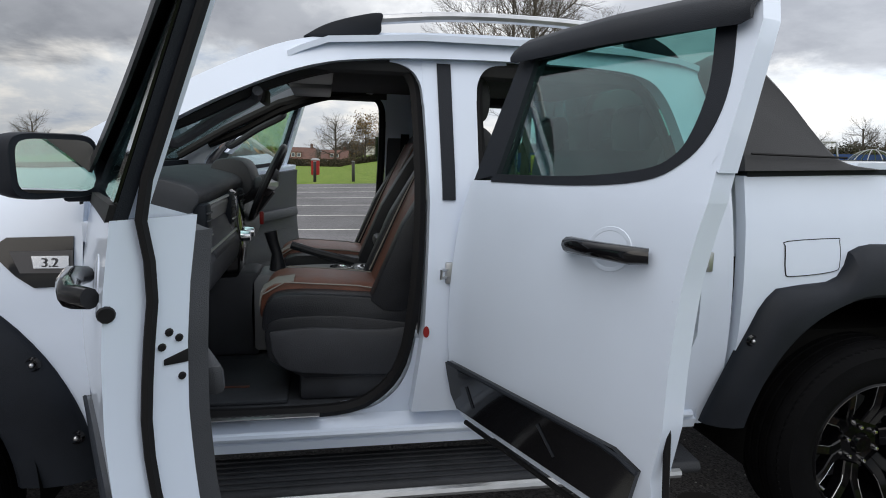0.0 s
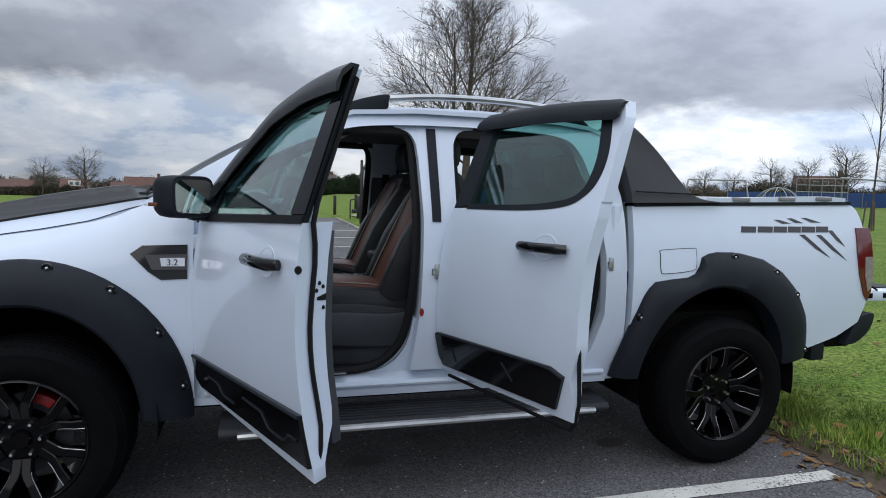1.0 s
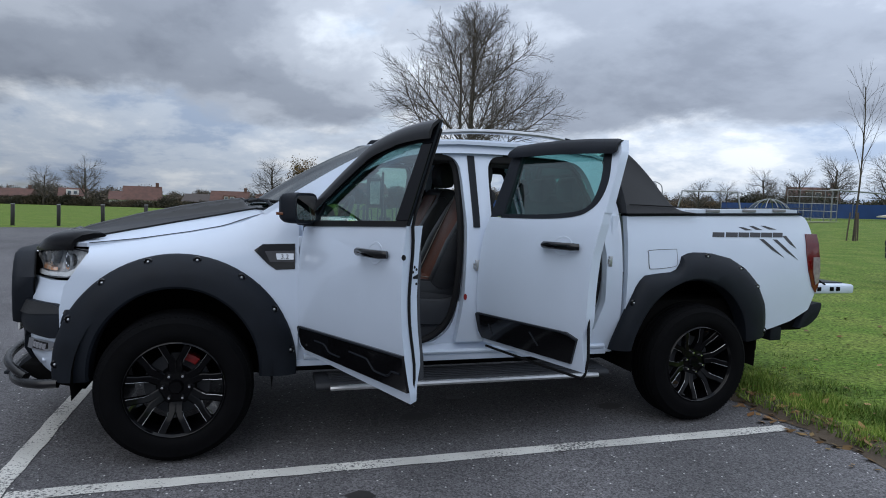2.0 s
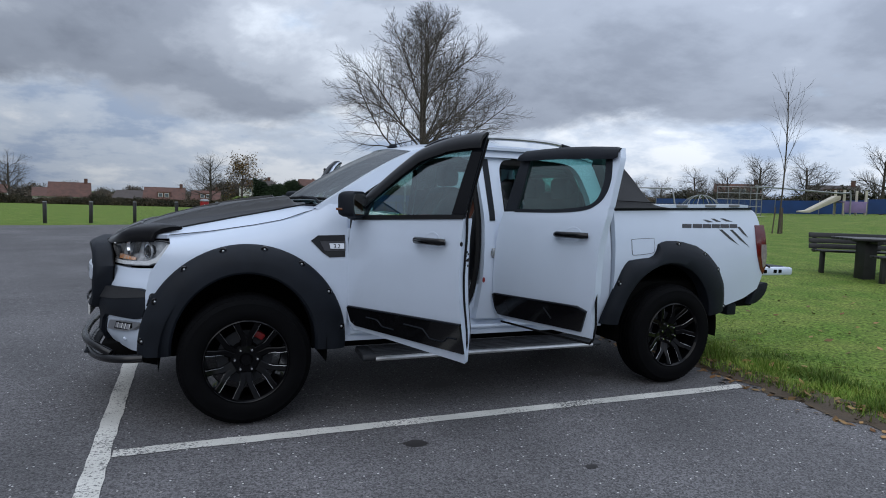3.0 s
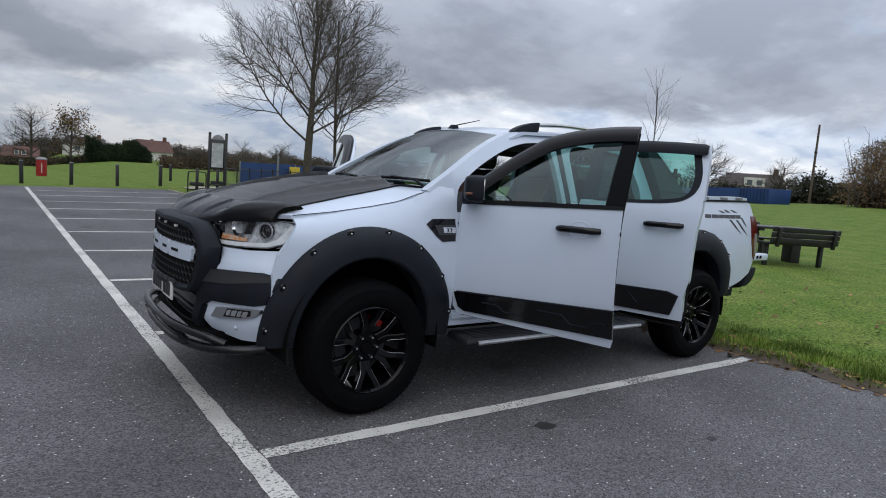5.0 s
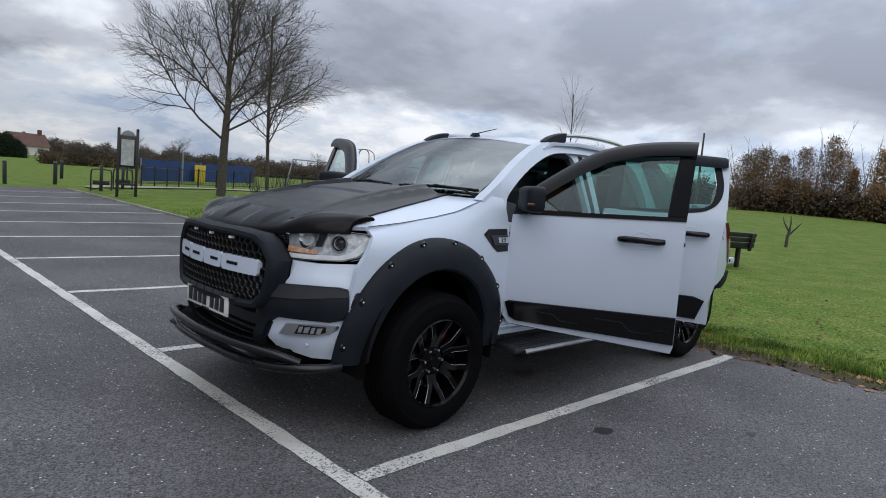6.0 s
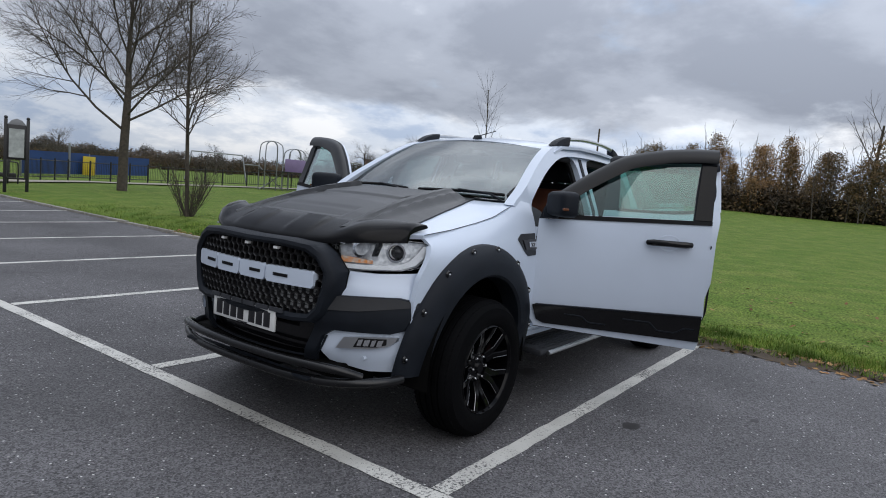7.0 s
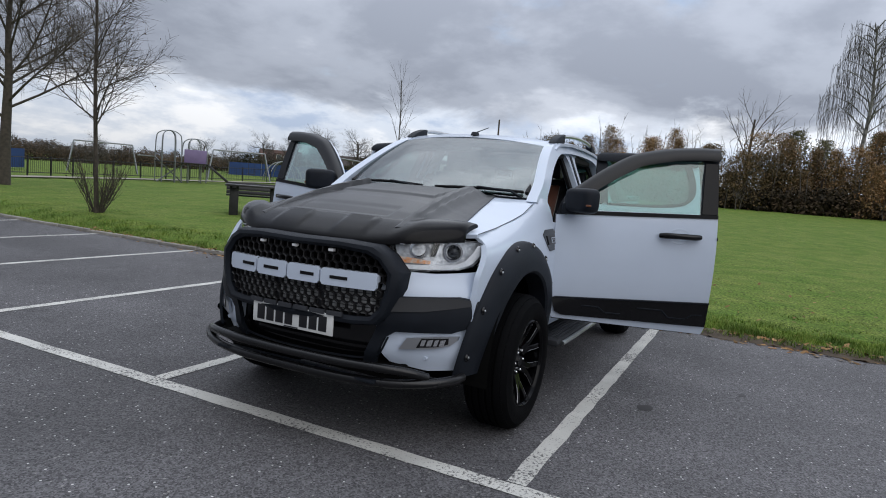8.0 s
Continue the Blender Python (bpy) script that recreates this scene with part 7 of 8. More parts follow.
def hedge(name, label, line, height, depth, leaf, size, per_m, seed, wild=0.35, stems=0.0, twig=None):
    """A run of bushes: leaves thick below, thin and uneven towards the top, with stems between."""
    rng = random.Random(seed)
    ob = thing(name, label, "hedge", kind="stuff")
    v, f, tw = [], [], Twigs()
    for (x0, y0), (x1, y1) in zip(line, line[1:]):
        L = math.hypot(x1 - x0, y1 - y0)
        nx, ny = -(y1 - y0) / L, (x1 - x0) / L
        for _ in range(int(L * per_m)):
            t = rng.random()
            x, y = x0 + (x1 - x0) * t, y0 + (y1 - y0) * t
            top = height * (1 + wild * (noise.noise((x * 0.21 + seed, y * 0.21, 0)) * 1.1 + noise.noise((x * 0.9, y * 0.9, seed)) * 0.5))
            k = rng.random() ** 0.8
            w = depth * (0.5 - 0.35 * k ** 2) * rng.uniform(-1, 1)
            x, y = x + nx * w, y + ny * w
            p = Vector((x, y, ground_z(x, y) + k * top))
            leaf_quads(v, f, rng, p, size * (1.1 - 0.45 * k), 3, size * 1.2)
        for _ in range(int(L * stems)):
            t = rng.random()
            x, y = x0 + (x1 - x0) * t + rng.gauss(0, 0.6), y0 + (y1 - y0) * t + rng.gauss(0, 0.6)
            h = height * rng.uniform(0.7, 1.35)
            p = Vector((x, y, ground_z(x, y)))
            e = Vector((rng.gauss(0, 0.10), rng.gauss(0, 0.10), 1)) * h
            tw.limb([p, p + e * 0.5, p + e], 0.05, 0.008, 3)
            for j in range(9):
                q = p + e * rng.uniform(0.45, 0.95)
                g = Vector((rng.gauss(0, 0.35), rng.gauss(0, 0.35), rng.uniform(0.3, 0.8))) * rng.uniform(0.5, 1.1)
                tw.limb([q, q + g], 0.018, 0.006, 3)
    tagged(put_faces("foliage", v, f, leaf, ob), "dense small leaves")
    if tw.f:
        put_faces("stems", tw.v, tw.f, twig or FARTWIG, ob)
    return ob


def bush_row(name, label, line, height, radius, gap, leaf, size, per_bush, seed, stems=5):
    """A belt of separate bushes, each with its own height, thinning towards its top and rim."""
    rng = random.Random(seed)
    ob = thing(name, label, "hedge", kind="stuff")
    v, f, tw = [], [], Twigs()
    for (x0, y0), (x1, y1) in zip(line, line[1:]):
        L = math.hypot(x1 - x0, y1 - y0)
        for i in range(max(1, int(L / gap))):
            t = (i + rng.random()) / max(1, int(L / gap))
            cx, cy = x0 + (x1 - x0) * t + rng.gauss(0, 0.9), y0 + (y1 - y0) * t + rng.gauss(0, 0.5)
            h, r = height * rng.uniform(0.76, 1.12), radius * rng.uniform(0.7, 1.25)
            g = ground_z(cx, cy)
            for _ in range(per_bush):
                k = rng.random() ** 0.75
                a, q = rng.uniform(0, 6.28), r * math.sqrt(rng.random()) * (1 - 0.72 * k ** 2.2) * (0.72 + 0.28 * math.sin(3 * rng.random() + i))
                leaf_quads(v, f, rng, Vector((cx + q * math.cos(a), cy + q * math.sin(a), g + k * h)), size * (1.1 - 0.4 * k), 2, size * 1.1)
            for _ in range(stems):
                p = Vector((cx + rng.gauss(0, r * 0.35), cy + rng.gauss(0, r * 0.35), g - 0.1))
                e = Vector((rng.gauss(0, 0.12), rng.gauss(0, 0.12), 1)) * h * rng.uniform(0.85, 1.22)
                tw.limb([p, p + e * 0.5 + Vector((rng.gauss(0, 0.1), rng.gauss(0, 0.1), 0)), p + e], 0.04, 0.007, 3)
                for j in range(8):
                    o = p + e * rng.uniform(0.4, 0.97)
                    d = Vector((rng.gauss(0, 0.35), rng.gauss(0, 0.35), rng.uniform(0.3, 0.9))) * rng.uniform(0.4, 1.0)
                    tw.limb([o, o + d], 0.014, 0.005, 3)
    tagged(put_faces("foliage", v, f, leaf, ob), "thin autumn leaves")
    put_faces("twig_bush", tw.v, tw.f, FARTWIG, ob)
    return ob


bush_row("autumn_hedge", "tall brown and olive autumn hedge behind the lawn", [(49.2, 17.5), (47.5, 10), (45.8, 0), (45.5, -20), (48, -45)], 5.1, 2.1, 1.2, AUTUMN, 0.088, 1500, 1)
bush_row("russet_bushes", "russet bushes along the hedge front", [(48.2, 15), (46.0, 6), (44.8, -4), (44.6, -24)], 3.0, 1.7, 1.7, AUTUMN, 0.085, 1200, 15, 3)
bush_row("olive_bushes", "dense olive green bushes in the hedge", [(48.0, 2), (47.8, -9), (48.4, -22)], 5.0, 2.1, 2.3, OLIVE, 0.088, 1800, 2)
hedge("dark_bushes", "dark bare bushes at the hedge foot", [(48.0, 16), (45.0, 8), (44.2, -2), (44.0, -20), (46, -45)], 1.3, 1.6, leaf_mat("dark_thicket", (0.032, 0.026, 0.018), (0.060, 0.045, 0.030), (0.085, 0.058, 0.034)), 0.15, 200, 3, 0.5, 2.0)
hedge("field_hedge", "dark hedge along the far edge of the field", [(-210, 114), (-100, 109), (-34, 106), (5, 104.5), (13, 104)], 0.95, 3.6, leaf_mat("hedge_brown_green", (0.024, 0.026, 0.016), (0.048, 0.042, 0.026), (0.075, 0.058, 0.036)), 0.15, 210, 4, 0.9, 0.25)
hedge("conifers", "dark green conifers at the field edge", [(9.6, 103.0), (13.0, 102.5), (18.2, 102.0)], 2.9, 3.0, CONIFER, 0.12, 1300, 5, 1.0)
hedge("brown_bushes", "brown leafy bushes beyond the playground", [(13, 70), (24, 69), (41, 65), (56, 58)], 1.15, 4.0, leaf_mat("dull_brown_leaves", (0.034, 0.030, 0.018), (0.062, 0.047, 0.028), (0.095, 0.064, 0.036)), 0.13, 260, 6, 0.35, 0.8)
hedge("field_end_bushes", "dark bushes beside the blue fence", [(52, 55), (60, 40), (64, 28), (60, 20)], 1.8, 3.0, leaf_mat("bush_dark_olive", (0.012, 0.016, 0.008), (0.028, 0.030, 0.014), (0.05, 0.045, 0.022)), 0.20, 170, 7, 0.7, 0.8)
hedge("garden_trees", "dark conifers and shrubs between the far houses", [(-203, 192), (-73, 186), (21, 190), (87, 178)], 2.1, 7.0, leaf_mat("garden_dark", (0.022, 0.024, 0.016), (0.045, 0.040, 0.028), (0.07, 0.055, 0.036)), 0.18, 170, 8, 0.6, 0.2)
hedge("hill_woods", "brown winter woods on the horizon", [(-260, 280), (-120, 270), (0, 275), (120, 250), (220, 190), (260, 100)], 4.2, 10.0, leaf_mat("far_wood", (0.07, 0.062, 0.056), (0.10, 0.085, 0.072), (0.13, 0.105, 0.085)), 0.45, 90, 9, 0.7)


# ---------------------------------------------------------------- houses
def house(x, y, turn, w, d, wall_h, roof_h, wall_m, roof_m, windows, group="far houses", label="brick house with a tiled roof", dormer=False):
    ob = thing("house", label, "house", (x, y, ground_z(x, y) - 0.4), turn, group)
    part("wall", rbox(-w / 2, w / 2, -d / 2, d / 2, 0, wall_h, 0.0), wall_m, ob)
    part("roof", prism([(-d / 2 - 0.4, wall_h - 0.1), (d / 2 + 0.4, wall_h - 0.1), (0, wall_h + roof_h)], lambda p, q, c: (c, p, q), -w / 2 - 0.2, w / 2 + 0.2), roof_m, ob)
    part("chimney", rbox(w / 2 - 1.2, w / 2 - 0.5, -0.3, 0.3, wall_h + roof_h * 0.5, wall_h + roof_h + 0.9, 0.0), BRICK, ob)
    for k in range(windows):
        u = -w / 2 + w * (k + 0.5) / windows
        for z in ((wall_h * 0.62,) if wall_h < 3.5 else (wall_h * 0.25, wall_h * 0.72)):
            wi = part("window", rbox(u - 0.65, u + 0.65, -d / 2 - 0.06, -d / 2 + 0.02, z - 0.55, z + 0.55, 0.0), RENDERW, ob)
            part("pane", rbox(u - 0.52, u - 0.04, -d / 2 - 0.08, -d / 2 - 0.05, z - 0.44, z + 0.44, 0.0), PANE, wi)
            part("pane", rbox(u + 0.04, u + 0.52, -d / 2 - 0.08, -d / 2 - 0.05, z - 0.44, z + 0.44, 0.0), PANE, wi)
    if dormer:
        dm = part("dormer", rbox(-1.5, 1.5, -d / 2 + 0.2, 0.4, wall_h + 0.1, wall_h + 1.7, 0.0), RENDERW if wall_m is RENDERW else BRICK, ob)
        for u in (-0.7, 0.7):
            part("pane", rbox(u - 0.5, u + 0.5, -d / 2 + 0.15, -d / 2 + 0.22, wall_h + 0.4, wall_h + 1.4, 0.0), RENDERW, dm)
            part("pane", rbox(u - 0.38, u + 0.38, -d / 2 + 0.12, -d / 2 + 0.18, wall_h + 0.5, wall_h + 1.3, 0.0), PANE, dm)
    return ob


rng = random.Random(77)
house(-25, 160, 5, 8.0, 7, 2.7, 3.2, RENDERW, ROOF, 2, label="white bungalow with a red tiled roof")
house(-5.5, 166, -4, 9.0, 7, 2.9, 2.8, BRICK, ROOF, 2, dormer=True)
house(29, 157, 8, 7.0, 6, 2.4, 2.6, RENDERW, ROOF, 2, label="white bungalow with a red tiled roof")
for k in range(13):
    at = (-158 + k * 16.0 + rng.uniform(-3, 3), 180 + rng.uniform(-5, 16), rng.uniform(-12, 12))
    wall, cover = rng.choice((BRICK, RENDERW, RENDERW)), rng.choice((ROOF, ROOF, SLATE))
    house(*at, rng.uniform(6.5, 9.5), 7, rng.uniform(2.8, 3.6), rng.uniform(1.7, 2.4), wall, cover, 3, dormer=rng.random() < 0.4,
          label=("white" if wall is RENDERW else "brick") + " house with a " + ("red tiled" if cover is ROOF else "dark slate") + " roof")
for x, y, t, m, r in ((100, 52, -58, RENDERW, SLATE), (108, 76, -50, BRICK, SLATE), (118, 64, -55, BRICK, SLATE), (98, 88, -42, BRICK, ROOF), (122, 44, -65, BRICK, ROOF)):
    house(x, y, t, 8, 7, 2.6, 2.4, m, r, 2, label="house with a dormer beyond the park fence", dormer=True)

# ---------------------------------------------------------------- park furniture
# bollards along the field
BO = None
for k in range(12):
    x, y = 4.2 - 1.66 * k, 26.2
    if BO is None:
        BO = thing("bollard", "black timber bollard with pale cap", "bollard", (x, y, ground_z(x, y)), 0, "bollards along the field")
        part("post", rbox(-0.065, 0.065, -0.065, 0.065, -0.15, 0.87, 0.012), POSTBLK, BO)
        part("cap", rbox(-0.068, 0.068, -0.068, 0.068, 0.87, 0.90, 0.012), GREYTRIM, BO)
    else:
        copy_thing(BO, pose(x, y, ground_z(x, y), rng.uniform(-1.5, 1.5), rng.uniform(-1.5, 1.5), rng.uniform(-8, 8)))
copy_thing(BO, pose(6.3, 34.0, ground_z(6.3, 34.0), 0, 0, 5))

rb = thing("litter_bin", "red litter bin with a domed grey lid", "litter bin", (0.7, 41.0, ground_z(0.7, 41.0)))
part("body", place(lathe([(0.0, -0.05), (0.25, -0.05), (0.28, 0.1), (0.28, 0.95), (0.0, 0.95)], 20), Matrix.Rotation(radians(90), 4, "X")), REDBIN, rb)
part("lid", place(lathe([(0.30, 0.95), (0.30, 1.0), (0.2, 1.08), (0.0, 1.11)], 20), Matrix.Rotation(radians(90), 4, "X")), GREYTRIM, rb)
part("stripe", rbox(-0.02, 0.02, -0.292, -0.27, 0.2, 0.75, 0.0), RENDERW, rb)

# notice board and the hoop frame beside it
nb = thing("notice_board", "black park notice board with glazed poster", "notice board", (4.55, 19.1, ground_z(4.55, 19.1)), -24)
nb.scale = (0.84, 0.84, 0.82)
for u in (-0.32, 0.32):
    part("post", rbox(u - 0.05, u + 0.05, -0.05, 0.05, -0.1, 2.55, 0.01), POSTBLK, nb)
    q = bmesh.new()
    bmesh.ops.create_uvsphere(q, u_segments=10, v_segments=8, radius=0.06, matrix=Matrix.Translation((u, 0, 2.60)))
    part("finial", q, POSTBLK, nb)
part("case", rbox(-0.27, 0.27, -0.05, 0.05, 1.15, 2.36, 0.01), POSTBLK, nb)
part("poster", rbox(-0.22, 0.22, -0.058, -0.048, 1.22, 2.22, 0.0), POSTER, nb)
part("head_panel", prism([(-0.27, 2.36), (0.27, 2.36), (0.15, 2.52), (0.0, 2.58), (-0.15, 2.52)], lambda p, q, c: (p, c, q), -0.03, 0.03, 0.006), GREYTRIM, nb)
part("cross_rail", rbox(-0.30, 0.30, -0.02, 0.02, 0.45, 0.52, 0.005), POSTBLK, nb)
for x, y in ((4.62, 21.9), (5.75, 23.2)):
    hp = thing("hoop_barrier", "black hooped steel barrier", "barrier", (x, y, ground_z(x, y)), -20, "hoop barriers")
    hp.scale = (0.88, 0.88, 0.74)
    part("hoop", tube(smooth_line([(-0.36, 0, -0.1), (-0.36, 0, 0.85), (-0.25, 0, 1.0), (0.25, 0, 1.0), (0.36, 0, 0.85), (0.36, 0, -0.1)], 4), 0.03, 8), POSTBLK, hp)
    part("panel", rbox(-0.30, 0.30, -0.02, 0.02, 0.28, 0.48, 0.006), POSTBLK, hp)
    part("post", rbox(-0.06, 0.06, -0.06, 0.06, -0.1, 1.2, 0.012), POSTBLK, hp)


def picnic(at, turn, half, slab, seats, group):
    """A table on slab legs and benches with backs, all of black recycled planks."""
    m = Matrix.Translation(at) @ Matrix.Rotation(radians(turn), 4, "Z")
    tb = thing("picnic_table", "black recycled-plastic picnic table on the lawn", "picnic table", group=group)
    tb.matrix_basis = m
    for k in range(6):
        part("plank", rbox(-half, half, -0.42 + k * 0.142, -0.285 + k * 0.142, 0.70, 0.745, 0.008), BENCHM, tb)
    for u in (-slab, slab):
        part("leg_slab", rbox(u - 0.11, u + 0.11, -0.15, 0.15, -0.1, 0.70, 0.01), BENCHM, tb)
        part("bearer", rbox(u - 0.05, u + 0.05, -0.40, 0.40, 0.655, 0.698, 0.006), BENCHM, tb)
    for du, dv, a in seats:
        bn = thing("park_bench", "black slatted park bench with a back", "bench", group="benches at the " + group)
        bn.matrix_basis = m @ Matrix.Translation((du, dv, 0)) @ Matrix.Rotation(radians(a), 4, "Z")
        for k in range(3):
            part("seat_slat", rbox(-0.75, 0.75, -0.20 + k * 0.135, -0.08 + k * 0.135, 0.42, 0.46, 0.008), BENCHM, bn)
            part("back_slat", place(rbox(-0.75, 0.75, -0.02, 0.02, 0.47 + k * 0.110, 0.570 + k * 0.110, 0.008), Matrix.Translation((0, 0.20, 0)) @ Matrix.Rotation(radians(-9), 4, "X")), BENCHM, bn)
        for u in (-0.62, 0.62):
            part("leg", rbox(u - 0.035, u + 0.035, -0.045, 0.045, -0.1, 0.42, 0.008), BENCHM, bn)
            part("back_post", place(rbox(u - 0.035, u + 0.035, 0.0, 0.05, 0.40, 0.78, 0.008), Matrix.Translation((0, 0.22, 0)) @ Matrix.Rotation(radians(-9), 4, "X")), BENCHM, bn)


picnic((11.73, 3.69, ground_z(11.73, 3.69)), -26, 0.95, 0.52, ((-0.29, 0.74, 0), (0.0, -0.70, 180)), "picnic table by the kerb")
picnic((8.92, 10.53, ground_z(8.92, 10.53) + 0.02), -45, 0.72, 0.50, ((0.05, 0.75, 0),), "picnic table on the lawn")


# blue sheeted fence with posts
def blue_fence(line, h, z_off):
    ob = thing("blue_fence", "blue sheeted security fence round the play area", "fence")
    for (x0, y0), (x1, y1) in zip(line, line[1:]):
        n = max(1, int(math.hypot(x1 - x0, y1 - y0) / 3.2))
        for i in range(n):
            a, b = (x0 + (x1 - x0) * i / n, y0 + (y1 - y0) * i / n), (x0 + (x1 - x0) * (i + 1) / n, y0 + (y1 - y0) * (i + 1) / n)
            d = Vector((b[0] - a[0], b[1] - a[1], 0))
            s = Vector((-d.y, d.x, 0)).normalized() * 0.02
            za, zb = ground_z(*a) + z_off, ground_z(*b) + z_off
            wv = rng.uniform(-0.04, 0.04) - 0.35 * min(1.0, max(0.0, (a[0] - 14.0) / 10.0)) * (1.0 if a[0] < 40 else 0.0)
            pts = [Vector((a[0], a[1], za + 0.08)), Vector((b[0], b[1], zb + 0.08)), Vector((b[0], b[1], zb + h + wv)), Vector((a[0], a[1], za + h + wv))]
            bm = bmesh.new()
            loft([[p - s for p in pts], [p + s for p in pts]], True, True, bm)
            part("panel", bm, BLUEFENCE, ob)
            part("post", tube([(a[0], a[1], za - 0.1), (a[0], a[1], za + h + wv + 0.06)], 0.04, 6), GALV, ob)
    return ob


blue_fence([(9.9, 33.4), (14.3, 36.0), (19.2, 38.5)], 1.22, 0.0)
blue_fence([(40.0, 43.1), (42.5, 41.5), (46.8, 36), (49.5, 29.8), (52.0, 25.2)], 1.22, 0.0)
yp = thing("yellow_panel", "yellow panel fixed to the blue fence", "panel", (14.1, 35.55, ground_z(14.1, 35.55)), 28)
part("board", rbox(-0.48, 0.48, -0.03, 0.03, 0.05, 1.10, 0.01), YELLOW, yp)
bx = thing("blue_container", "blue steel storage container by the fence", "container", (47.1, 22.4, ground_z(47.1, 22.4)), 62)
part("body", rbox(-1.9, 1.9, -0.9, 0.9, -0.05, 1.15, 0.02), BLUEFENCE, bx)
for k in range(9):
    part("rib", rbox(-1.75 + k * 0.42, -1.60 + k * 0.42, 0.90, 0.93, 0.05, 1.08, 0.0), BLUEFENCE, bx)

# low bow-top fence and pale path in front of the play area
pth = []
PATH_LINE = [(4.6, 22.6), (7.0, 24.2), (10.2, 26.6), (14.5, 27.6), (19.0, 27.7), (25, 26.8), (34, 25.6)]
for (x0, y0), (x1, y1) in zip(PATH_LINE, PATH_LINE[1:]):
    for i in range(6):
        a, b = (x0 + (x1 - x0) * i / 6, y0 + (y1 - y0) * i / 6), (x0 + (x1 - x0) * (i + 1) / 6, y0 + (y1 - y0) * (i + 1) / 6)
        pth.append(((a[0], a[1], ground_z(*a) + 0.05), (b[0], b[1], ground_z(*b) + 0.05), (b[0], b[1] + 1.3, ground_z(b[0], b[1] + 1.3) + 0.05), (a[0], a[1] + 1.3, ground_z(a[0], a[1] + 1.3) + 0.05)))
tagged(strip_mesh("path", pth, PATHM), "pale narrow path across the lawn", "path", kind="structure")
lf = thing("low_fence", "low dark green bow-top fence", "fence")
for (x0, y0), (x1, y1) in zip(PATH_LINE[1:], PATH_LINE[2:]):
    for i in range(4):
        x, y = x0 + (x1 - x0) * i / 4, y0 + (y1 - y0) * i / 4 + 2.4
        xe, ye = x0 + (x1 - x0) * (i + 1) / 4, y0 + (y1 - y0) * (i + 1) / 4 + 2.4
        z, ze = ground_z(x, y), ground_z(xe, ye)
        part("post", tube([(x, y, z - 0.1), (x, y, z + 0.95)], 0.035, 6), POSTBLK, lf)
        for h in (0.15, 0.85):
            part("rail", tube([(x, y, z + h), (xe, ye, ze + h)], 0.018, 5), POSTBLK, lf)
        b = bmesh.new()
        for k in range(12):
            t = (k + 0.5) / 12
            px, py, pz = x + (xe - x) * t, y + (ye - y) * t, z + (ze - z) * t
            tube([(px, py, pz + 0.1), (px, py, pz + 0.9)], 0.007, 4, b)
        tagged(part("railing_infill", b, POSTBLK, lf), kind="stuff")


# play equipment
def climber(at, turn):
    ob = thing("play_climber", "galvanised climbing frame with domed hoops and lilac panel", "climbing frame", at, turn)
    for cx, cy, top in ((-0.55, -0.3, 2.65), (0.75, 0.2, 2.35)):
        for a in (0, 60, 120):
            c, s = math.cos(radians(a)) * 0.62, math.sin(radians(a)) * 0.62
            part("hoop", tube(smooth_line([(cx - c, cy - s, -0.1), (cx - c, cy - s, top - 0.55), (cx - c * 0.7, cy - s * 0.7, top - 0.1), (cx, cy, top), (cx + c * 0.7, cy + s * 0.7, top - 0.1), (cx + c, cy + s, top - 0.55), (cx + c, cy + s, -0.1)], 3), 0.028, 6), GALV, ob)
    part("platform", rbox(-1.2, 1.4, -0.7, 0.7, 1.00, 1.06, 0.01), POSTBLK, ob)
    part("play_panel", rbox(0.2, 1.3, -0.50, -0.46, 1.06, 1.75, 0.01), LILAC, ob)
    for s in (-1, 1):
        part("brace", tube([(-2.0, s * 0.35, 1.25), (-1.2, s * 0.35, 1.25), (0.2, s * 0.35, -0.05)], 0.028, 6), GALV, ob)
        part("brace", tube([(0.2, s * 0.35, 1.0), (-1.1, s * 0.35, -0.05)], 0.028, 6), GALV, ob)
    for k in range(6):
        part("rung", tube([(0.2 - 1.3 * k / 6, -0.35, 1.0 - 1.0 * k / 6), (0.2 - 1.3 * k / 6, 0.35, 1.0 - 1.0 * k / 6)], 0.018, 5), GALV, ob)
    part("slide", prism([(1.3, 1.05), (1.45, 1.05), (2.6, 0.15), (3.0, 0.12), (3.0, 0.05), (2.55, 0.05)], lambda p, q, c: (p, c, q), -0.3, 0.3, 0.01), POSTBLK, ob)


climber((20.3, 26.6, ground_z(20.3, 26.6)), -38)


def swing(at, turn, w, h):
    ob = thing("swing_frame", "galvanised steel swing frame", "swing", at, turn, "swing frames")
    part("top_bar", tube([(-w / 2, 0, h), (w / 2, 0, h)], 0.045, 8), GALV, ob)
    for s in (-1, 1):
        for t in (-1, 1):
            part("leg", tube([(s * w / 2, 0, h), (s * (w / 2 + 0.35), t * 0.85, -0.1)], 0.04, 8), GALV, ob)
    for u in (-w / 4, w / 4):
        for t in (-0.2, 0.2):
            part("chain", tube([(u + t, 0, h), (u + t, 0, 0.55)], 0.012, 5), POSTBLK, ob)
        part("swing_seat", rbox(u - 0.24, u + 0.24, -0.09, 0.09, 0.50, 0.55, 0.01), POSTBLK, ob)


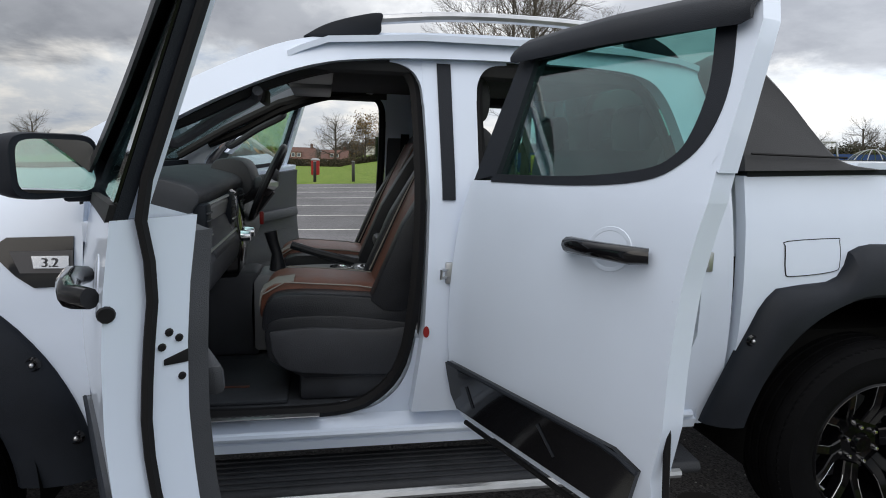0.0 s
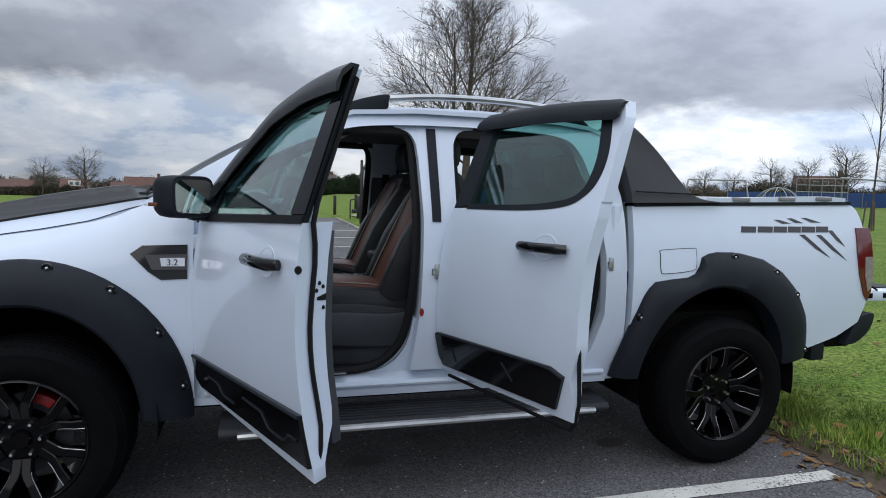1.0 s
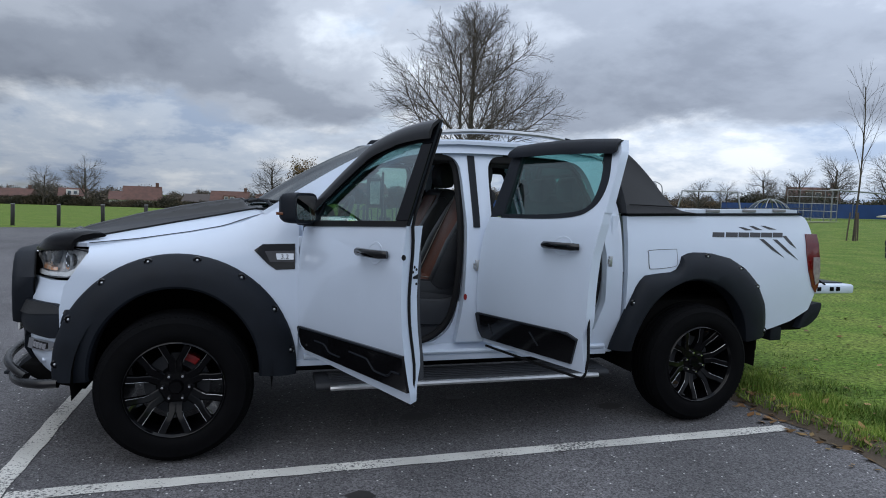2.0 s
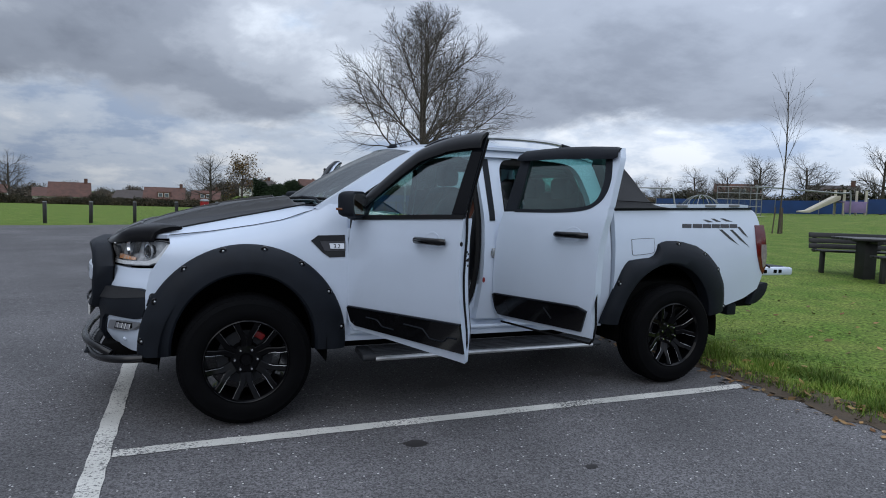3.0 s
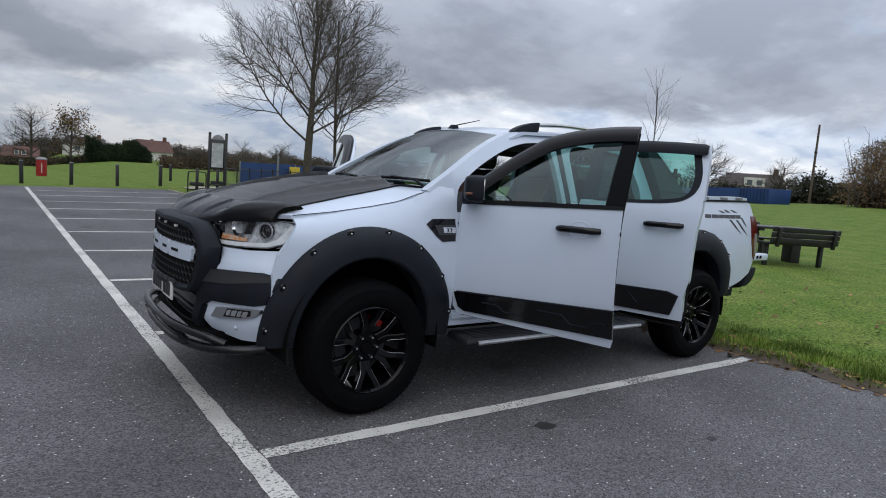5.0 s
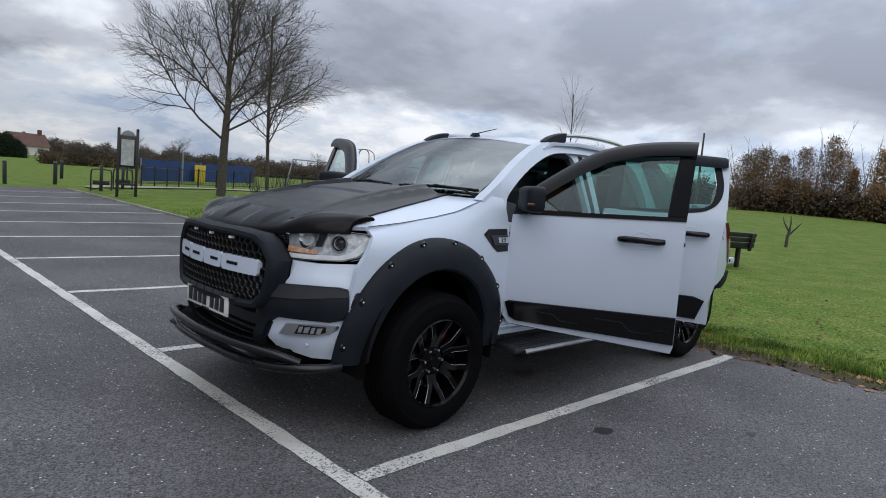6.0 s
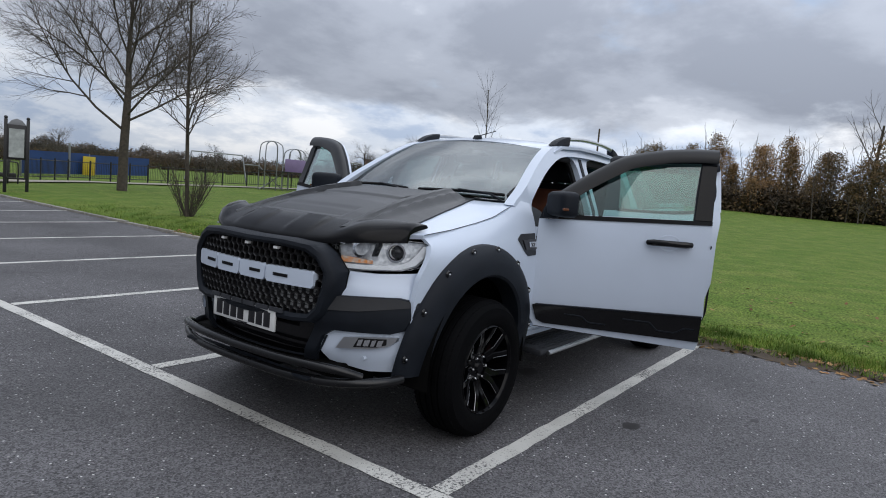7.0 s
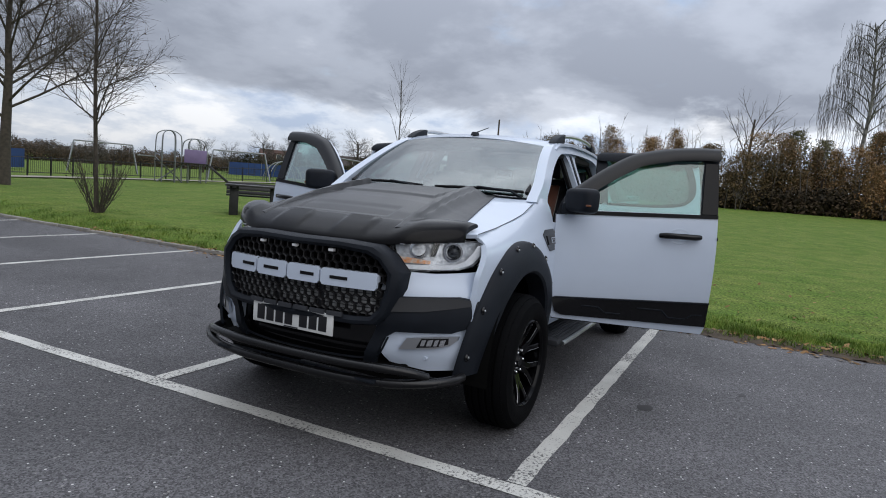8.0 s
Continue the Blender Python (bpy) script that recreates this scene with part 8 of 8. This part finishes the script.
swing((23.8, 37.8, ground_z(23.8, 37.8)), -35, 3.4, 1.95)
swing((27.5, 29.5, ground_z(27.5, 29.5)), -40, 3.2, 1.9)
sl = thing("play_tower", "small play tower with a cream slide", "play tower", (46.6, 29.2, ground_z(46.6, 29.2)), -25)
for u in (-0.8, 0.8):
    for v in (-0.6, 0.6):
        part("post", rbox(u - 0.07, u + 0.07, v - 0.07, v + 0.07, -0.1, 1.9, 0.01), CREAM, sl)
part("deck", rbox(-0.9, 0.9, -0.7, 0.7, 0.95, 1.05, 0.01), LILAC, sl)
part("side_panel", rbox(-0.8, 0.8, -0.72, -0.68, 0.2, 1.0, 0.01), LILAC, sl)
part("slide", prism([(-0.9, 1.45), (-1.2, 1.45), (-3.2, 0.3), (-3.8, 0.2), (-3.8, 0.1), (-3.1, 0.1), (-0.9, 1.15)], lambda p, q, c: (p, c, q), -0.35, 0.35, 0.02), CREAM, sl)
dm = thing("climbing_dome", "low galvanised climbing dome", "climbing dome", (34.2, 31.6, ground_z(34.2, 31.6)))
for k in range(5):
    a = math.pi * k / 5
    part("hoop", tube([(1.5 * math.cos(t) * math.cos(a), 1.5 * math.cos(t) * math.sin(a), 1.5 * math.sin(t)) for t in (math.pi * i / 14 for i in range(15))], 0.03, 6), GALV, dm)
cg = thing("ball_cage", "galvanised mesh ball court end", "ball court", (36.8, 30.6, ground_z(36.8, 30.6)), -38)
cg.scale = (0.75, 1.0, 1.0)
for u in (-2.0, -1.0, 0.0, 1.0, 2.0):
    part("post", tube([(u, 0, -0.1), (u, 0, 2.1)], 0.035, 6), GALV, cg)
for z in (0.2, 0.7, 1.2, 1.65, 2.1):
    part("rail", tube([(-2, 0, z), (2, 0, z)], 0.022, 5), GALV, cg)
b = bmesh.new()
for k in range(40):
    tube([(-2 + k * 0.1, 0, 0.1), (-2 + k * 0.1, 0, 2.1)], 0.006, 3, b)
tagged(part("bars", b, GALV, cg), kind="stuff")
gl = thing("goal_frame", "pale goal-like play frame", "goal frame", (43.0, 30.4, ground_z(43, 30.4)), -35)
part("bar", tube(smooth_line([(-3.2, 0, -0.1), (-3.2, 0, 1.9), (-2.9, 0, 2.1), (2.6, 0, 1.75), (3.2, 0, 1.9), (3.3, 0, -0.1)], 4), 0.06, 8), GALV, gl)
tp = thing("telegraph_pole", "leaning weathered telegraph pole", "pole", (59.5, 24.6, ground_z(59.5, 24.6)))
part("pole", tube([(0, 0, -0.3), (0.05, 0.02, 7.2)], [0.13, 0.09], 8), POLEWOOD, tp)
part("fitting", rbox(-0.15, 0.15, -0.08, 0.08, 4.6, 4.8, 0.01), POSTBLK, tp)
lamp_post = thing("lamp_post", "slim grey lamp post beyond the play area", "lamp post", (12.3, 33.8, ground_z(12.3, 33.8)))
part("column", tube([(0, 0, -0.2), (0, 0, 1.75)], 0.06, 8), GALV, lamp_post)
